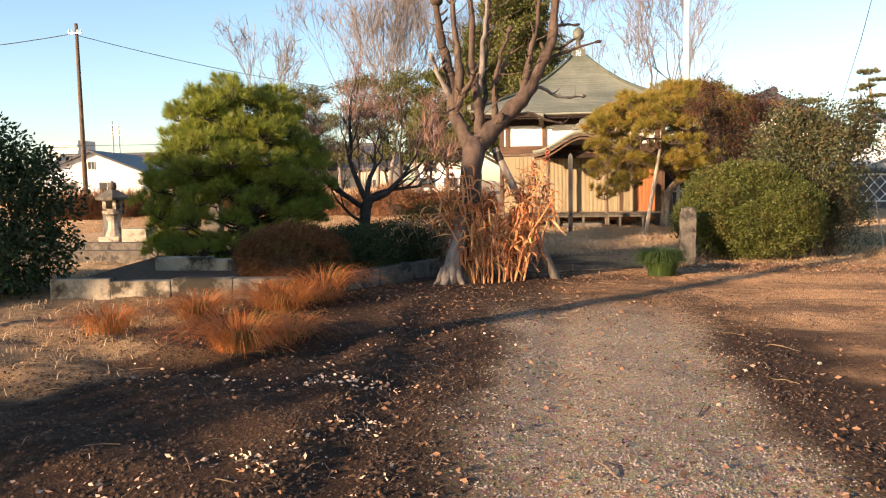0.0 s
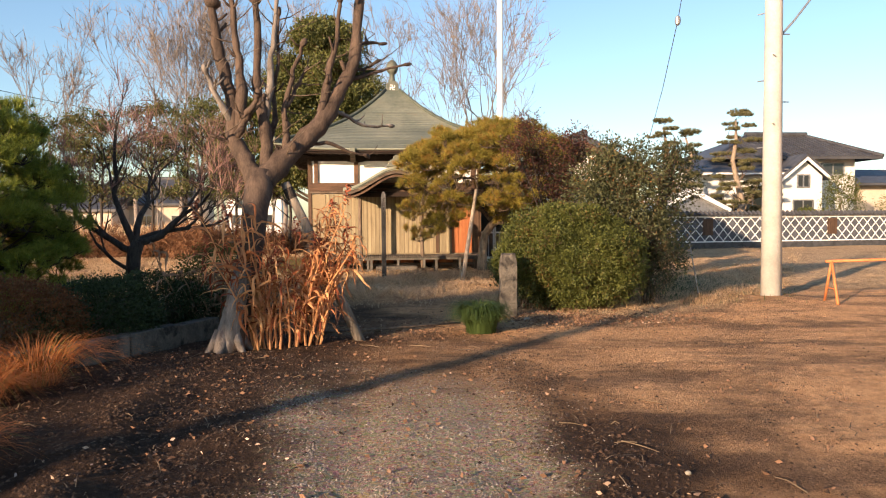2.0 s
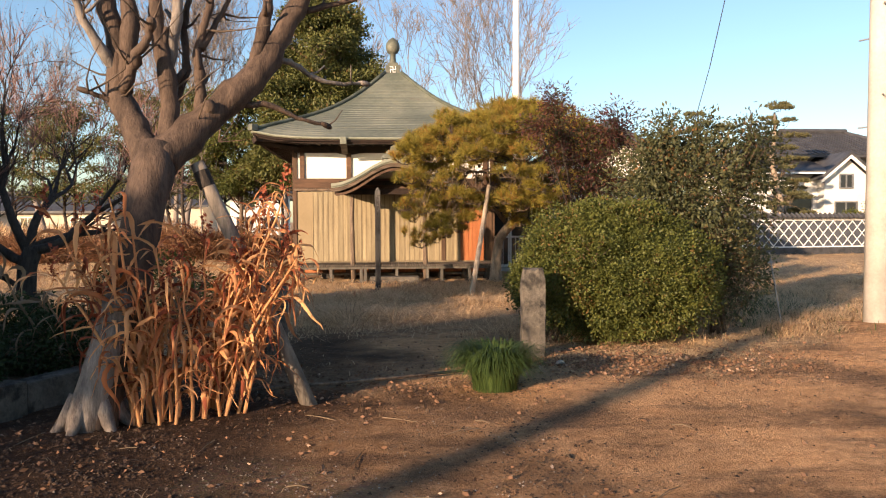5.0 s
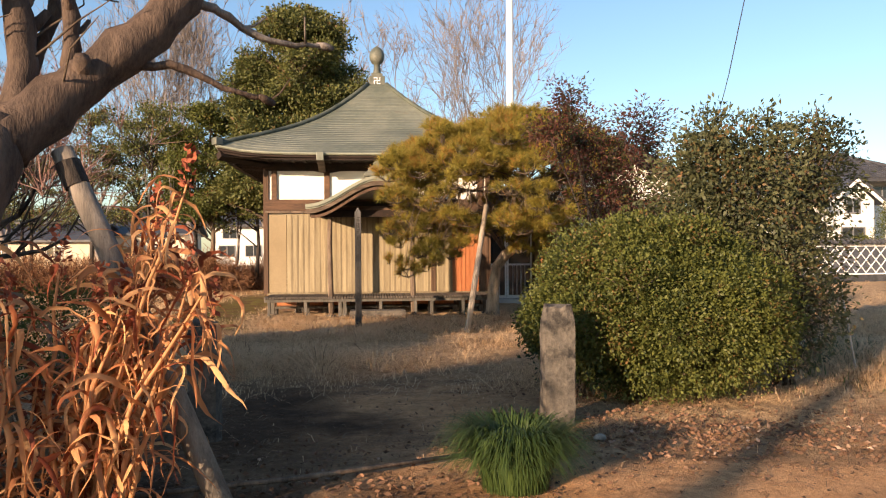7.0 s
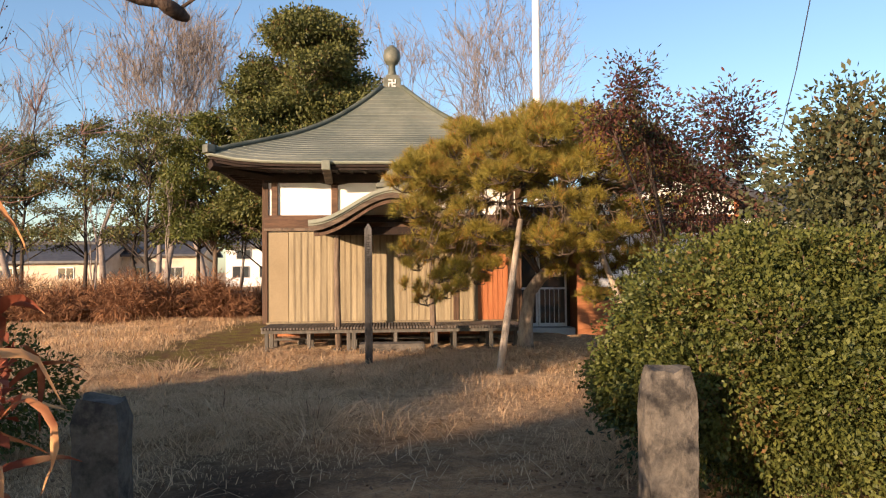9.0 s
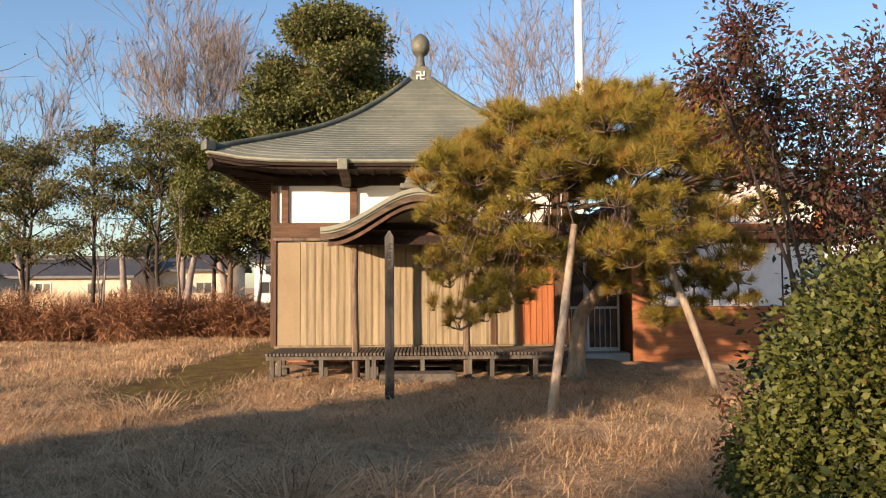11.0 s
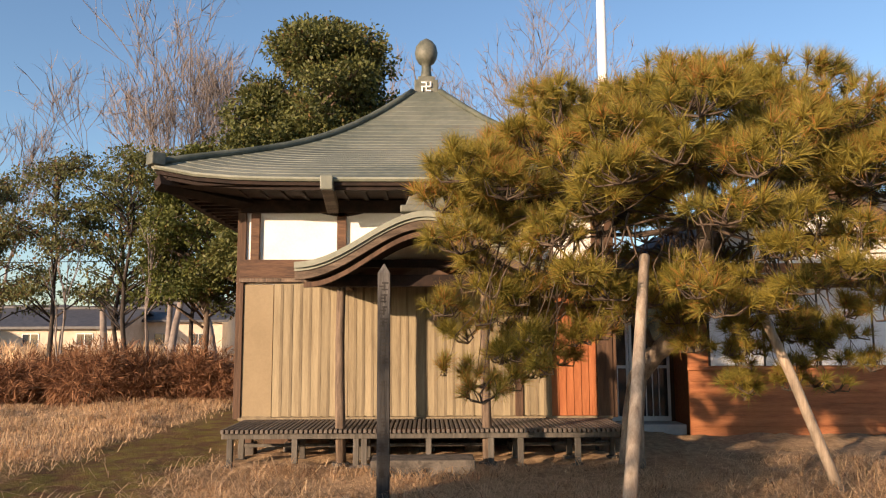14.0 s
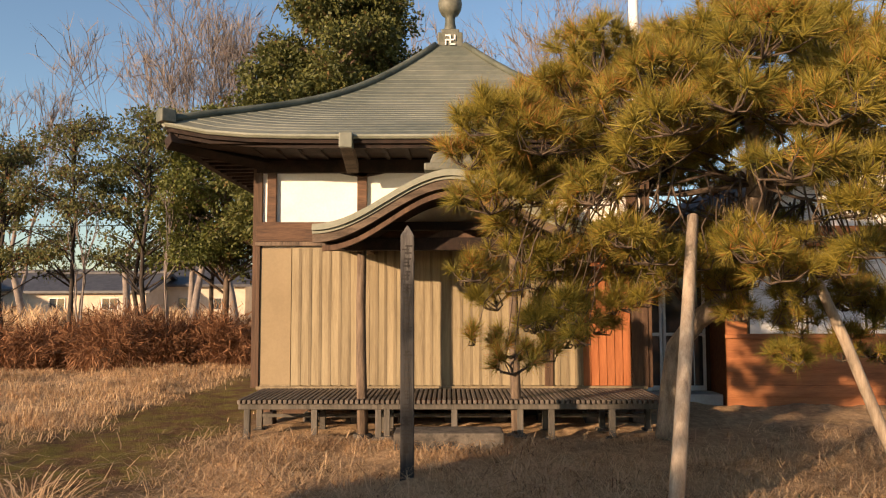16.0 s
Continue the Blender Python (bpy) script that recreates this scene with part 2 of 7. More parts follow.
LEAF_GREYGREEN = leaf_mat("grey_green_leaf", (0.03, 0.042, 0.02), (0.115, 0.118, 0.052), (0.22, 0.12, 0.05), 0.05)
LEAF_COPSE = leaf_mat("olive_copse_leaf", (0.034, 0.044, 0.016), (0.16, 0.16, 0.05), (0.18, 0.085, 0.035), 0.09)
LEAF_DULL = leaf_mat("dull_brown_leaf", (0.06, 0.045, 0.03), (0.2, 0.14, 0.085), (0.05, 0.06, 0.025), 0.2)
LEAF_RED = leaf_mat("reddened_leaf", (0.04, 0.02, 0.018), (0.14, 0.05, 0.036), (0.05, 0.055, 0.022), 0.2)
LEAF_HEDGE = leaf_mat("deep_green_hedge_leaf", (0.014, 0.028, 0.012), (0.055, 0.08, 0.028))
LEAF_BROWN = leaf_mat("bronzed_azalea_leaf", (0.07, 0.03, 0.012), (0.22, 0.092, 0.032), (0.07, 0.075, 0.02), 0.1)
STRAW = leaf_mat("dry_straw", (0.46, 0.285, 0.15), (0.84, 0.61, 0.365), (0.16, 0.09, 0.045), 0.05, translucent=0.4, rough=0.8)
WEED_BROWN = leaf_mat("russet_weed_stem", (0.10, 0.047, 0.025), (0.3, 0.15, 0.075), translucent=0.2, rough=0.85)
REED_ORANGE = leaf_mat("withered_orange_blade", (0.36, 0.095, 0.03), (0.76, 0.44, 0.2), (0.24, 0.06, 0.026), 0.16, translucent=0.35, rough=0.7)
SEED_RED = leaf_mat("dark_red_seed", (0.12, 0.03, 0.018), (0.34, 0.10, 0.05), translucent=0.1, rough=0.8)
# duller copy of the orange blade; the rear canes' shade is in this colour
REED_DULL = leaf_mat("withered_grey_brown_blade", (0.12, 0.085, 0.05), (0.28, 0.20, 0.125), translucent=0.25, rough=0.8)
GRASS_RUST = leaf_mat("rust_coloured_grass", (0.24, 0.066, 0.02), (0.50, 0.19, 0.055), (0.16, 0.16, 0.04), 0.06, translucent=0.35, rough=0.7)
GRASS_GREEN = leaf_mat("fresh_green_blade", (0.022, 0.05, 0.014), (0.085, 0.125, 0.032), translucent=0.35, rough=0.5)
CHIP = leaf_mat("pale_wood_chip", (0.34, 0.2, 0.13), (0.66, 0.48, 0.36), translucent=0.05, rough=0.85)
LITTER = leaf_mat("fallen_leaf", (0.08, 0.042, 0.024), (0.22, 0.12, 0.07), (0.42, 0.3, 0.22), 0.02, translucent=0.05, rough=0.85)
PEBBLE = mat("mixed_gravel", (0.2, 0.15, 0.105), (0.5, 0.41, 0.32), 30, 90, rough=0.9, relief=0.4, island=0.4)
CLOD = mat("soil_clod", (0.035, 0.02, 0.012), (0.125, 0.074, 0.043), 20, 70, rough=0.98, relief=0.6, island=0.3)

GLASS, _nt, _bs = start("window_glass")
_bs.inputs["Base Color"].default_value = (0.03, 0.035, 0.04, 1)
_bs.inputs["Roughness"].default_value, _bs.inputs["Specular IOR Level"].default_value = 0.06, 0.6


# ---- building blocks ----
class Shape:
    """Collects vertices and faces, then becomes one mesh object."""
    def __init__(self):
        self.v, self.f = [], []

    def add(self, verts, faces):
        n = len(self.v)
        self.v.extend(tuple(p) for p in verts)
        self.f.extend(tuple(n + i for i in q) for q in faces)
        return self

    def box(self, x0, x1, y0, y1, z0, z1, m=None):
        pts = [Vector(p) for p in ((x0, y0, z0), (x1, y0, z0), (x1, y1, z0), (x0, y1, z0), (x0, y0, z1), (x1, y0, z1), (x1, y1, z1), (x0, y1, z1))]
        if m:
            pts = [m @ p for p in pts]
        return self.add(pts, ((3, 2, 1, 0), (4, 5, 6, 7), (0, 1, 5, 4), (1, 2, 6, 5), (2, 3, 7, 6), (3, 0, 4, 7)))

    def tube(self, pts, radii, n=6, caps=True):
        pts = [Vector(p) for p in pts]
        rings = []
        for i, p in enumerate(pts):
            d = (pts[min(i + 1, len(pts) - 1)] - pts[max(i - 1, 0)])
            d = d.normalized() if d.length > 1e-6 else Vector((0, 0, 1))
            s = d.cross(Vector((0.31, 0.95, 0.05))).normalized()
            u = s.cross(d)
            rings.append([p + radii[i] * (math.cos(2 * math.pi * k / n) * s + math.sin(2 * math.pi * k / n) * u) for k in range(n)])
        vs = [q for r in rings for q in r]
        fs = [(i * n + k, i * n + (k + 1) % n, (i + 1) * n + (k + 1) % n, (i + 1) * n + k) for i in range(len(pts) - 1) for k in range(n)]
        if caps:
            fs += [tuple(range(n - 1, -1, -1)), tuple((len(pts) - 1) * n + k for k in range(n))]
        return self.add(vs, fs)

    def lathe(self, profile, n=20, cx=0, cy=0):
        vs = [(cx + r * math.cos(2 * math.pi * k / n), cy + r * math.sin(2 * math.pi * k / n), z) for r, z in profile for k in range(n)]
        fs = [(i * n + k, i * n + (k + 1) % n, (i + 1) * n + (k + 1) % n, (i + 1) * n + k) for i in range(len(profile) - 1) for k in range(n)]
        fs += [tuple(range(n - 1, -1, -1)), tuple((len(profile) - 1) * n + k for k in range(n))]
        return self.add(vs, fs)

    def prism(self, outline, axis, a, b):
        """A closed outline of (u, v) pairs, drawn out along axis ('x': u=y v=z, 'y': u=x v=z, 'z': u=x v=y) from a to b."""
        put = {"x": lambda u, v, w: (w, u, v), "y": lambda u, v, w: (u, w, v), "z": lambda u, v, w: (u, v, w)}[axis]
        n = len(outline)
        vs = [put(u, v, a) for u, v in outline] + [put(u, v, b) for u, v in outline]
        fs = [(i, (i + 1) % n, n + (i + 1) % n, n + i) for i in range(n)] + [tuple(range(n - 1, -1, -1)), tuple(range(n, 2 * n))]
        return self.add(vs, fs)

    def mesh(self, name, material, bevel=0.0, smooth=False):
        me = bpy.data.meshes.new(name)
        me.from_pydata(self.v, [], self.f)
        bm = bmesh.new()
        bm.from_mesh(me)
        bmesh.ops.recalc_face_normals(bm, faces=bm.faces)
        if bevel:
            bmesh.ops.bevel(bm, geom=[e for e in bm.edges if e.is_manifold and e.calc_face_angle(0) > 0.5], offset=bevel, segments=2, profile=0.6, affect="EDGES")
        bm.to_mesh(me)
        bm.free()
        me.materials.append(material)
        if smooth:
            me.shade_smooth()
        return me


def part(name, shape, material, parent=None, label="", bevel=0.0, smooth=False):
    """One mesh object under a thing or part; a Shape or a ready mesh."""
    me = shape.mesh(name, material, bevel, smooth) if isinstance(shape, Shape) else shape
    ob = new(name, me)
    if parent:
        ob.parent = parent
    return tagged(ob, label)


def thing(name, label, category, group="", at=(0, 0, 0), rz=0.0):
    ob = tagged(new(name), label, category, group)
    ob.matrix_basis = pose(*at, 0, 0, rz)
    ob.empty_display_size = 0.1
    return ob


def box_part(name, dims, material, parent=None, label="", bevel=0.006):
    return part(name, Shape().box(*dims), material, parent, label, bevel)


def sheet_mesh(name, verts, faces_per, material):
    """A mesh out of many alike loose pieces: verts (n, k, 3), faces_per: tuples of indices in a piece."""
    n, k, _ = verts.shape
    me = bpy.data.meshes.new(name)
    me.vertices.add(n * k)
    me.vertices.foreach_set("co", np.ascontiguousarray(verts, dtype=np.float32).ravel())
    loops = np.concatenate([(np.arange(n)[:, None] * k + np.array(f)[None, :]) for f in faces_per], axis=1)
    sizes = np.tile([len(f) for f in faces_per], n)
    me.loops.add(loops.size)
    me.loops.foreach_set("vertex_index", loops.ravel().astype(np.int32))
    me.polygons.add(len(sizes))
    starts = np.concatenate([[0], np.cumsum(sizes)[:-1]])
    me.polygons.foreach_set("loop_start", starts.astype(np.int32))
    me.update(calc_edges=True)
    me.validate()
    me.materials.append(material)
    return me


def unit(a):
    return a / np.maximum(np.linalg.norm(a, axis=-1, keepdims=True), 1e-9)


def leaves_mesh(name, pos, out, size, material, rng, wide=0.5, droop=0.25):
    """Small folded leaves at pos that point roughly along out."""
    n = len(pos)
    d = unit(out + rng.normal(0, 0.7, (n, 3)))
    d[:, 2] -= droop * rng.random(n)
    d = unit(d)
    s = unit(np.cross(d, rng.normal(0, 1, (n, 3))))
    u = np.cross(s, d)
    L = (size * rng.uniform(0.6, 1.3, n))[:, None]
    w = L * wide * 0.5
    v = np.stack([pos, pos + d * L * 0.5 + s * w + u * w * 0.35, pos + d * L - u * w * 0.2, pos + d * L * 0.5 - s * w + u * w * 0.35], axis=1)
    return sheet_mesh(name, v, [(0, 1, 2, 3)], material)


def needles_mesh(name, tips, axes, material, rng, per=30, length=0.11, width=0.005, spread=0.9, stem=0.7):
    """Tufts of needles: each tip carries a brush of thin blades round its axis."""
    n = len(tips)
    P, A = np.repeat(tips, per, 0), np.repeat(axes, per, 0)
    P = P - A * (rng.random(n * per) * length * stem)[:, None]
    d = unit(A + rng.normal(0, spread * 0.6, (n * per, 3)))
    s = unit(np.cross(d, rng.normal(0, 1, (n * per, 3)))) * width
    L = (length * rng.uniform(0.7, 1.2, n * per))[:, None]
    v = np.stack([P - s * 0.5, P + s * 0.5, P + d * L], axis=1)
    return sheet_mesh(name, v, [(0, 1, 2)], material)


def blades_mesh(name, base, height, lean, width, material, rng, curl=0.6):
    """Bent grass blades from base points: two quads' worth of bend and a tip."""
    n = len(base)
    a = rng.random(n) * 2 * math.pi
    h = np.stack([np.cos(a), np.sin(a), np.zeros(n)], 1)
    s = np.stack([-np.sin(a), np.cos(a), np.zeros(n)], 1) * (width * rng.uniform(0.6, 1.3, n))[:, None] * 0.5
    z = np.zeros((n, 3))
    z[:, 2] = 1
    H, Ln = height[:, None], (lean * height)[:, None]
    p1 = base + z * H * 0.6 + h * Ln * 0.3
    p2 = base + z * H * (1 - curl * 0.3) + h * Ln
    v = np.stack([base - s, base + s, p1 - s * 0.8, p1 + s * 0.8, p2], axis=1)
    return sheet_mesh(name, v, [(0, 1, 3, 2), (2, 3, 4)], material)


def ribbon_mesh(name, lines, widths, material):
    """Drooping leaf ribbons: lines (n, k, 3) centre lines, widths (n,)."""
    n, k, _ = lines.shape
    d = unit(np.gradient(lines, axis=1))
    s = unit(np.cross(d, np.array([0.0, 0.0, 1.0]) + 0 * d))
    prof = np.sin(np.linspace(0.35, math.pi * 0.97, k))[None, :, None]
    off = s * widths[:, None, None] * 0.5 * prof
    v = np.stack([lines - off, lines + off], axis=2).reshape(n, 2 * k, 3)
    return sheet_mesh(name, v, [(2 * i, 2 * i + 1, 2 * i + 3, 2 * i + 2) for i in range(k - 1)], material)


def blob_points(rng, n, centre, radii, shell=0.5):
    """Points in an ellipsoid, thicker towards its skin, and the way out from the centre."""
    d = unit(rng.normal(0, 1, (n, 3)))
    r = 1 - shell * rng.random(n) ** 1.5
    p = d * r[:, None]
    return np.array(centre) + p * np.array(radii), unit(d / np.array(radii))


def grow(shape, p, d, length, radius, depth, rnd, tips, steps=4, wander=0.25, split=(2, 3), spread=0.6, shrink=0.72, up=0.15, sides=6, thin=0.004):
    """A branch and its children; tips collects the outer ends (place, direction)."""
    pts, radii, d = [p], [radius], d.normalized()
    end = max(thin, radius * 0.62)
    for i in range(steps):
        d = (d + Vector((rnd.gauss(0, wander), rnd.gauss(0, wander), rnd.gauss(0, wander) + up * 0.3))).normalized()
        p = p + d * length / steps
        pts.append(p)
        radii.append(radius + (end - radius) * (i + 1) / steps)
    shape.tube(pts, radii, max(3, sides), False)
    if depth == 0:
        tips.append((p, d))
        return
    for k in range(rnd.randint(*split)):
        side = Vector((rnd.gauss(0, 1), rnd.gauss(0, 1), rnd.gauss(0, 0.6) + up)).normalized()
        nd = (d + side * spread * rnd.uniform(0.6, 1.3)).normalized()
        at = pts[-1] if k == 0 else pts[rnd.randint(max(1, steps - 2), steps)]
        grow(shape, at, nd, length * shrink * rnd.uniform(0.75, 1.2), end * 0.8, depth - 1, rnd, tips, max(2, steps - 1), wander, split, spread, shrink, up, sides - 1, thin)


# ---- ground ----
def smooth(a, b, x):
    t = np.clip((x - a) / (b - a), 0, 1)
    return t * t * (3 - 2 * t)


_lat = np.random.default_rng(5).random((64, 64))


def vnoise(x, y, scale):
    """Smooth value noise on the plan."""
    u, v = np.asarray(x) * scale, np.asarray(y) * scale
    i, j = np.floor(u).astype(int), np.floor(v).astype(int)
    fu, fv = u - i, v - j
    fu, fv = fu * fu * (3 - 2 * fu), fv * fv * (3 - 2 * fv)
    g = lambda a, b: _lat[a % 64, b % 64]
    return (g(i, j) * (1 - fu) + g(i + 1, j) * fu) * (1 - fv) + (g(i, j + 1) * (1 - fu) + g(i + 1, j + 1) * fu) * fv


def fnoise(x, y, scale):
    return 0.5 * vnoise(x, y, scale) + 0.3 * vnoise(x + 7.3, y + 1.9, scale * 2.1) + 0.2 * vnoise(x + 3.1, y + 8.8, scale * 4.3)


def mossy_trail(x, y):
    """Trodden mossy strip along the hall's side and out across the grass."""
    w = (fnoise(x, y, 1.1) - 0.5) * 1.2
    t = np.exp(-((x + 2.75 + w * 0.5) / 1.0) ** 4) * smooth(20.3, 22.0, y + w) * smooth(34, 31, y)
    return np.maximum(t, 0.55 * np.exp(-((y - 24.0 - 0.2 * (x + 3) + w * 0.9) / 0.9) ** 4) * smooth(-2.0, -2.6, x) * smooth(-7.0, -5.0, x + w))


def zones(x, y):
    """How much gravel, dark soil, sandy soil and grass lies at a place of the plan."""
    w = (fnoise(x, y, 1.1) - 0.5) * 1.2
    left, right = -0.36 - 0.04 * y, 1.42 + 0.0 * y
    gravel = smooth(-0.2, 0.35, x - left + w * 0.5) * smooth(-0.2, 0.4, right - x + w * 0.5) * smooth(10.0, 7.6, y + w * 2)
    grass = smooth(11.9, 13.0, y - 0.1 * np.maximum(x - 3, 0) + w * 1.5 - 0.95 * np.maximum(x - 4.4, 0) * smooth(22, 17, y))
    grass = np.maximum(grass, 0.55 * smooth(-3.2, -4.2, x + w * 2.0) * smooth(3.5, 6.0, y))
    grass = np.maximum(grass, smooth(17, 19.5, y + w * 2))
    grass = np.maximum(grass, smooth(11, 14, np.abs(x)) * (1 - smooth(6, 12, x) * smooth(26, 14, y)))
    grass = grass * (1 - 0.95 * np.exp(-(((x - 0.55) / 1.9) ** 4 + ((y - 14.2) / 2.3) ** 4)))
    trail = mossy_trail(x, y)
    grass = grass * (1 - 0.97 * trail)
    lot = smooth(7.6, 9.2, x + w) * smooth(16.0, 18.0, y + w) * smooth(34.5, 33.5, y - 0.145 * x)
    grass = np.maximum(grass, 0.9 * lot)
    sand = np.maximum(smooth(1.7, 2.9, x + w * 1.4 + 0.25 * np.maximum(y - 7, 0)) * (0.7 + 0.3 * smooth(4.2, 7.0, y + w * 1.5 + 0.3 * (x - 2))), 0.5 * smooth(7.0, 9.0, y + w) * smooth(-0.6, 0.8, x) * smooth(11.8, 10.6, y)) * (1 - grass)
    dark = smooth(0.52, 0.64, fnoise(x + 31, y + 12, 0.42)) * smooth(1.0, 1.8, x)
    sand = sand * (1 - 0.25 * dark * smooth(12.5, 10.5, y))
    return gravel, sand, grass


def ground_height(x, y):
    gravel, sand, grass = zones(x, y)
    near = smooth(60, 25, np.hypot(x, y - 15))
    z = near * ((fnoise(x, y, 0.5) - 0.5) * 0.08 + (fnoise(x + 5, y, 2.6) - 0.5) * (0.035 + 0.10 * grass + 0.03 * smooth(-0.5, -1.2, x)))
    ruts = np.exp(-((x + 0.05 - 0.01 * y) / 0.22) ** 2) + np.exp(-((x - 0.95 - 0.02 * y) / 0.22) ** 2)
    z = z - 0.02 * ruts * smooth(12, 9, y) + 0.05 * near * np.exp(-((x - 7.6) ** 2 + (y - 15.2) ** 2) / 1.2)
    bank = (0.6 + 0.8 * fnoise(x + 2, y, 1.7)) * smooth(9.4, 8.0, y + 0.4 * x)
    e = x + 0.98 + 0.04 * y + 0.25 * (fnoise(x, y + 3, 0.9) - 0.5)
    z = z + bank * (0.05 * np.exp(-((e + 0.42) / 0.22) ** 2) - 0.018 * np.exp(-(e / 0.2) ** 2))       # turned soil beside the track
    z = z + 0.03 * smooth(-0.4, -0.9, e) * smooth(8.5, 7.0, y) * near * np.sin((x * 0.45 + y) * 5.2 + 2.0 * fnoise(x, y, 0.8))
    return z - 0.02 * near


def ground_material():
    m, nt, bs = start("mixed_ground")
    geo = nt.nodes.new("ShaderNodeNewGeometry")
    pos = geo.outputs["Position"]

    def attr(name):
        a = nt.nodes.new("ShaderNodeAttribute")
        a.attribute_name = name
        return a.outputs["Fac"]
    fine, mid, broad = noise_tex(nt, pos, 55, 4, 0.75), noise_tex(nt, pos, 9, 5, 0.7), noise_tex(nt, pos, 0.9, 4)
    soil = ramp(nt, mid, [(0.3, (0.02, 0.011, 0.006)), (0.55, (0.05, 0.028, 0.016)), (0.75, (0.125, 0.074, 0.043))])
    soil = mixc(nt, ramp(nt, broad, [(0.4, (0, 0, 0)), (0.65, (0.5,) * 3)]), soil, (0.10, 0.055, 0.03))
    sandc = ramp(nt, mid, [(0.3, (0.52, 0.27, 0.12)), (0.7, (0.84, 0.49, 0.25))])
    smp = nt.nodes.new("ShaderNodeMapping")
    smp.inputs["Rotation"].default_value, smp.inputs["Scale"].default_value = (0, 0, 0.55), (0.35, 1.3, 1)
    nt.links.new(pos, smp.inputs[0])
    streak = noise_tex(nt, smp.outputs[0], 1.0, 7, 0.72)
    crumbs = ramp(nt, fine, [(0.35, (0.085, 0.048, 0.026)), (0.65, (0.33, 0.19, 0.105))])
    sandc = mixc(nt, ramp(nt, streak, [(0.5, (0, 0, 0)), (0.62, (0.85,) * 3)]), sandc, crumbs)
    patch = noise_tex(nt, pos, 0.5, 9, 0.72)
    sandc = mixc(nt, ramp(nt, patch, [(0.5, (0, 0, 0)), (0.6, (0.8,) * 3)]), sandc, crumbs)
    stones = nt.nodes.new("ShaderNodeTexVoronoi")
    stones.inputs["Scale"].default_value = 38
    nt.links.new(pos, stones.inputs["Vector"])
    grav = ramp(nt, fine, [(0.3, (0.24, 0.165, 0.10)), (0.7, (0.6, 0.45, 0.3))])
    grav = mixc(nt, 0.35, grav, mixc(nt, 1.0, stones.outputs["Color"], (0.5, 0.39, 0.28), "MULTIPLY"))
    dry = ramp(nt, mid, [(0.28, (0.31, 0.19, 0.1)), (0.7, (0.74, 0.515, 0.3))])
    moss = ramp(nt, noise_tex(nt, pos, 0.7, 5), [(0.56, (0, 0, 0)), (0.7, (0.5,) * 3)])
    dry = mixc(nt, moss, dry, (0.12, 0.095, 0.04))
    col = mixc(nt, attr("sand"), soil, sandc)
    col = mixc(nt, attr("gravel"), col, grav)
    col = mixc(nt, attr("grass"), col, dry)
    green = ramp(nt, noise_tex(nt, pos, 2.6, 5, 0.7), [(0.42, (0.15, 0.085, 0.042)), (0.6, (0.21, 0.175, 0.042))])
    col = mixc(nt, attr("moss"), col, green)
    col = mixc(nt, 1.0, col, ramp(nt, fine, [(0.3, (0.72,) * 3), (0.7, (1.15,) * 3)]), "MULTIPLY")
    nt.links.new(col, bs.inputs["Base Color"])
    bs.inputs["Roughness"].default_value, bs.inputs["Specular IOR Level"].default_value = 0.95, 0.15
    add = nt.nodes.new("ShaderNodeMath")
    add.operation = "ADD"
    nt.links.new(fine, add.inputs[0])
    nt.links.new(mid, add.inputs[1])
    nt.links.new(bump(nt, add.outputs[0], 0.9, 0.05), bs.inputs["Normal"])
    return m


def build_ground():
    def axis(lo, hi, step, far):
        mid = np.arange(lo, hi, step)
        out = step * np.cumsum(1.25 ** np.arange(1, 60))
        return np.concatenate([(lo - out[out < far])[::-1], mid, hi + out[out < far]])
    xs, ys = axis(-11, 13, 0.1, 3500), axis(-3, 32, 0.11, 3500)
    X, Y = np.meshgrid(xs, ys)
    Z = ground_height(X, Y)
    n, k = len(ys), len(xs)
    idx = np.arange(n * k).reshape(n, k)
    me = bpy.data.meshes.new("ground")
    me.from_pydata(np.stack([X, Y, Z], -1).reshape(-1, 3).tolist(), [], np.stack([idx[:-1, :-1], idx[:-1, 1:], idx[1:, 1:], idx[1:, :-1]], -1).reshape(-1, 4).tolist())
    for name, val in zip(("gravel", "sand", "grass"), zones(X, Y)):
        me.attributes.new(name, "FLOAT", "POINT").data.foreach_set("value", val.astype(np.float32).ravel())
    me.attributes.new("moss", "FLOAT", "POINT").data.foreach_set("value", mossy_trail(X, Y).astype(np.float32).ravel())
    me.materials.append(ground_material())
    me.shade_smooth()
    tagged(new("ground", me), "bare earth, gravel track and dry winter grass", "ground", kind="structure")


build_ground()


def gz(x, y):
    return float(ground_height(np.array([float(x)]), np.array([float(y)]))[0])


# ---- temple hall ----
HX, HY = 0.87, 27.6               # middle of the hall
WL, WR, WF, WB = -1.70, 3.44, 25.1, 30.1   # body's sides, front and back
DECK = 0.43
hall = thing("temple_hall", "small wooden temple hall with pyramidal green copper roof", "temple hall")


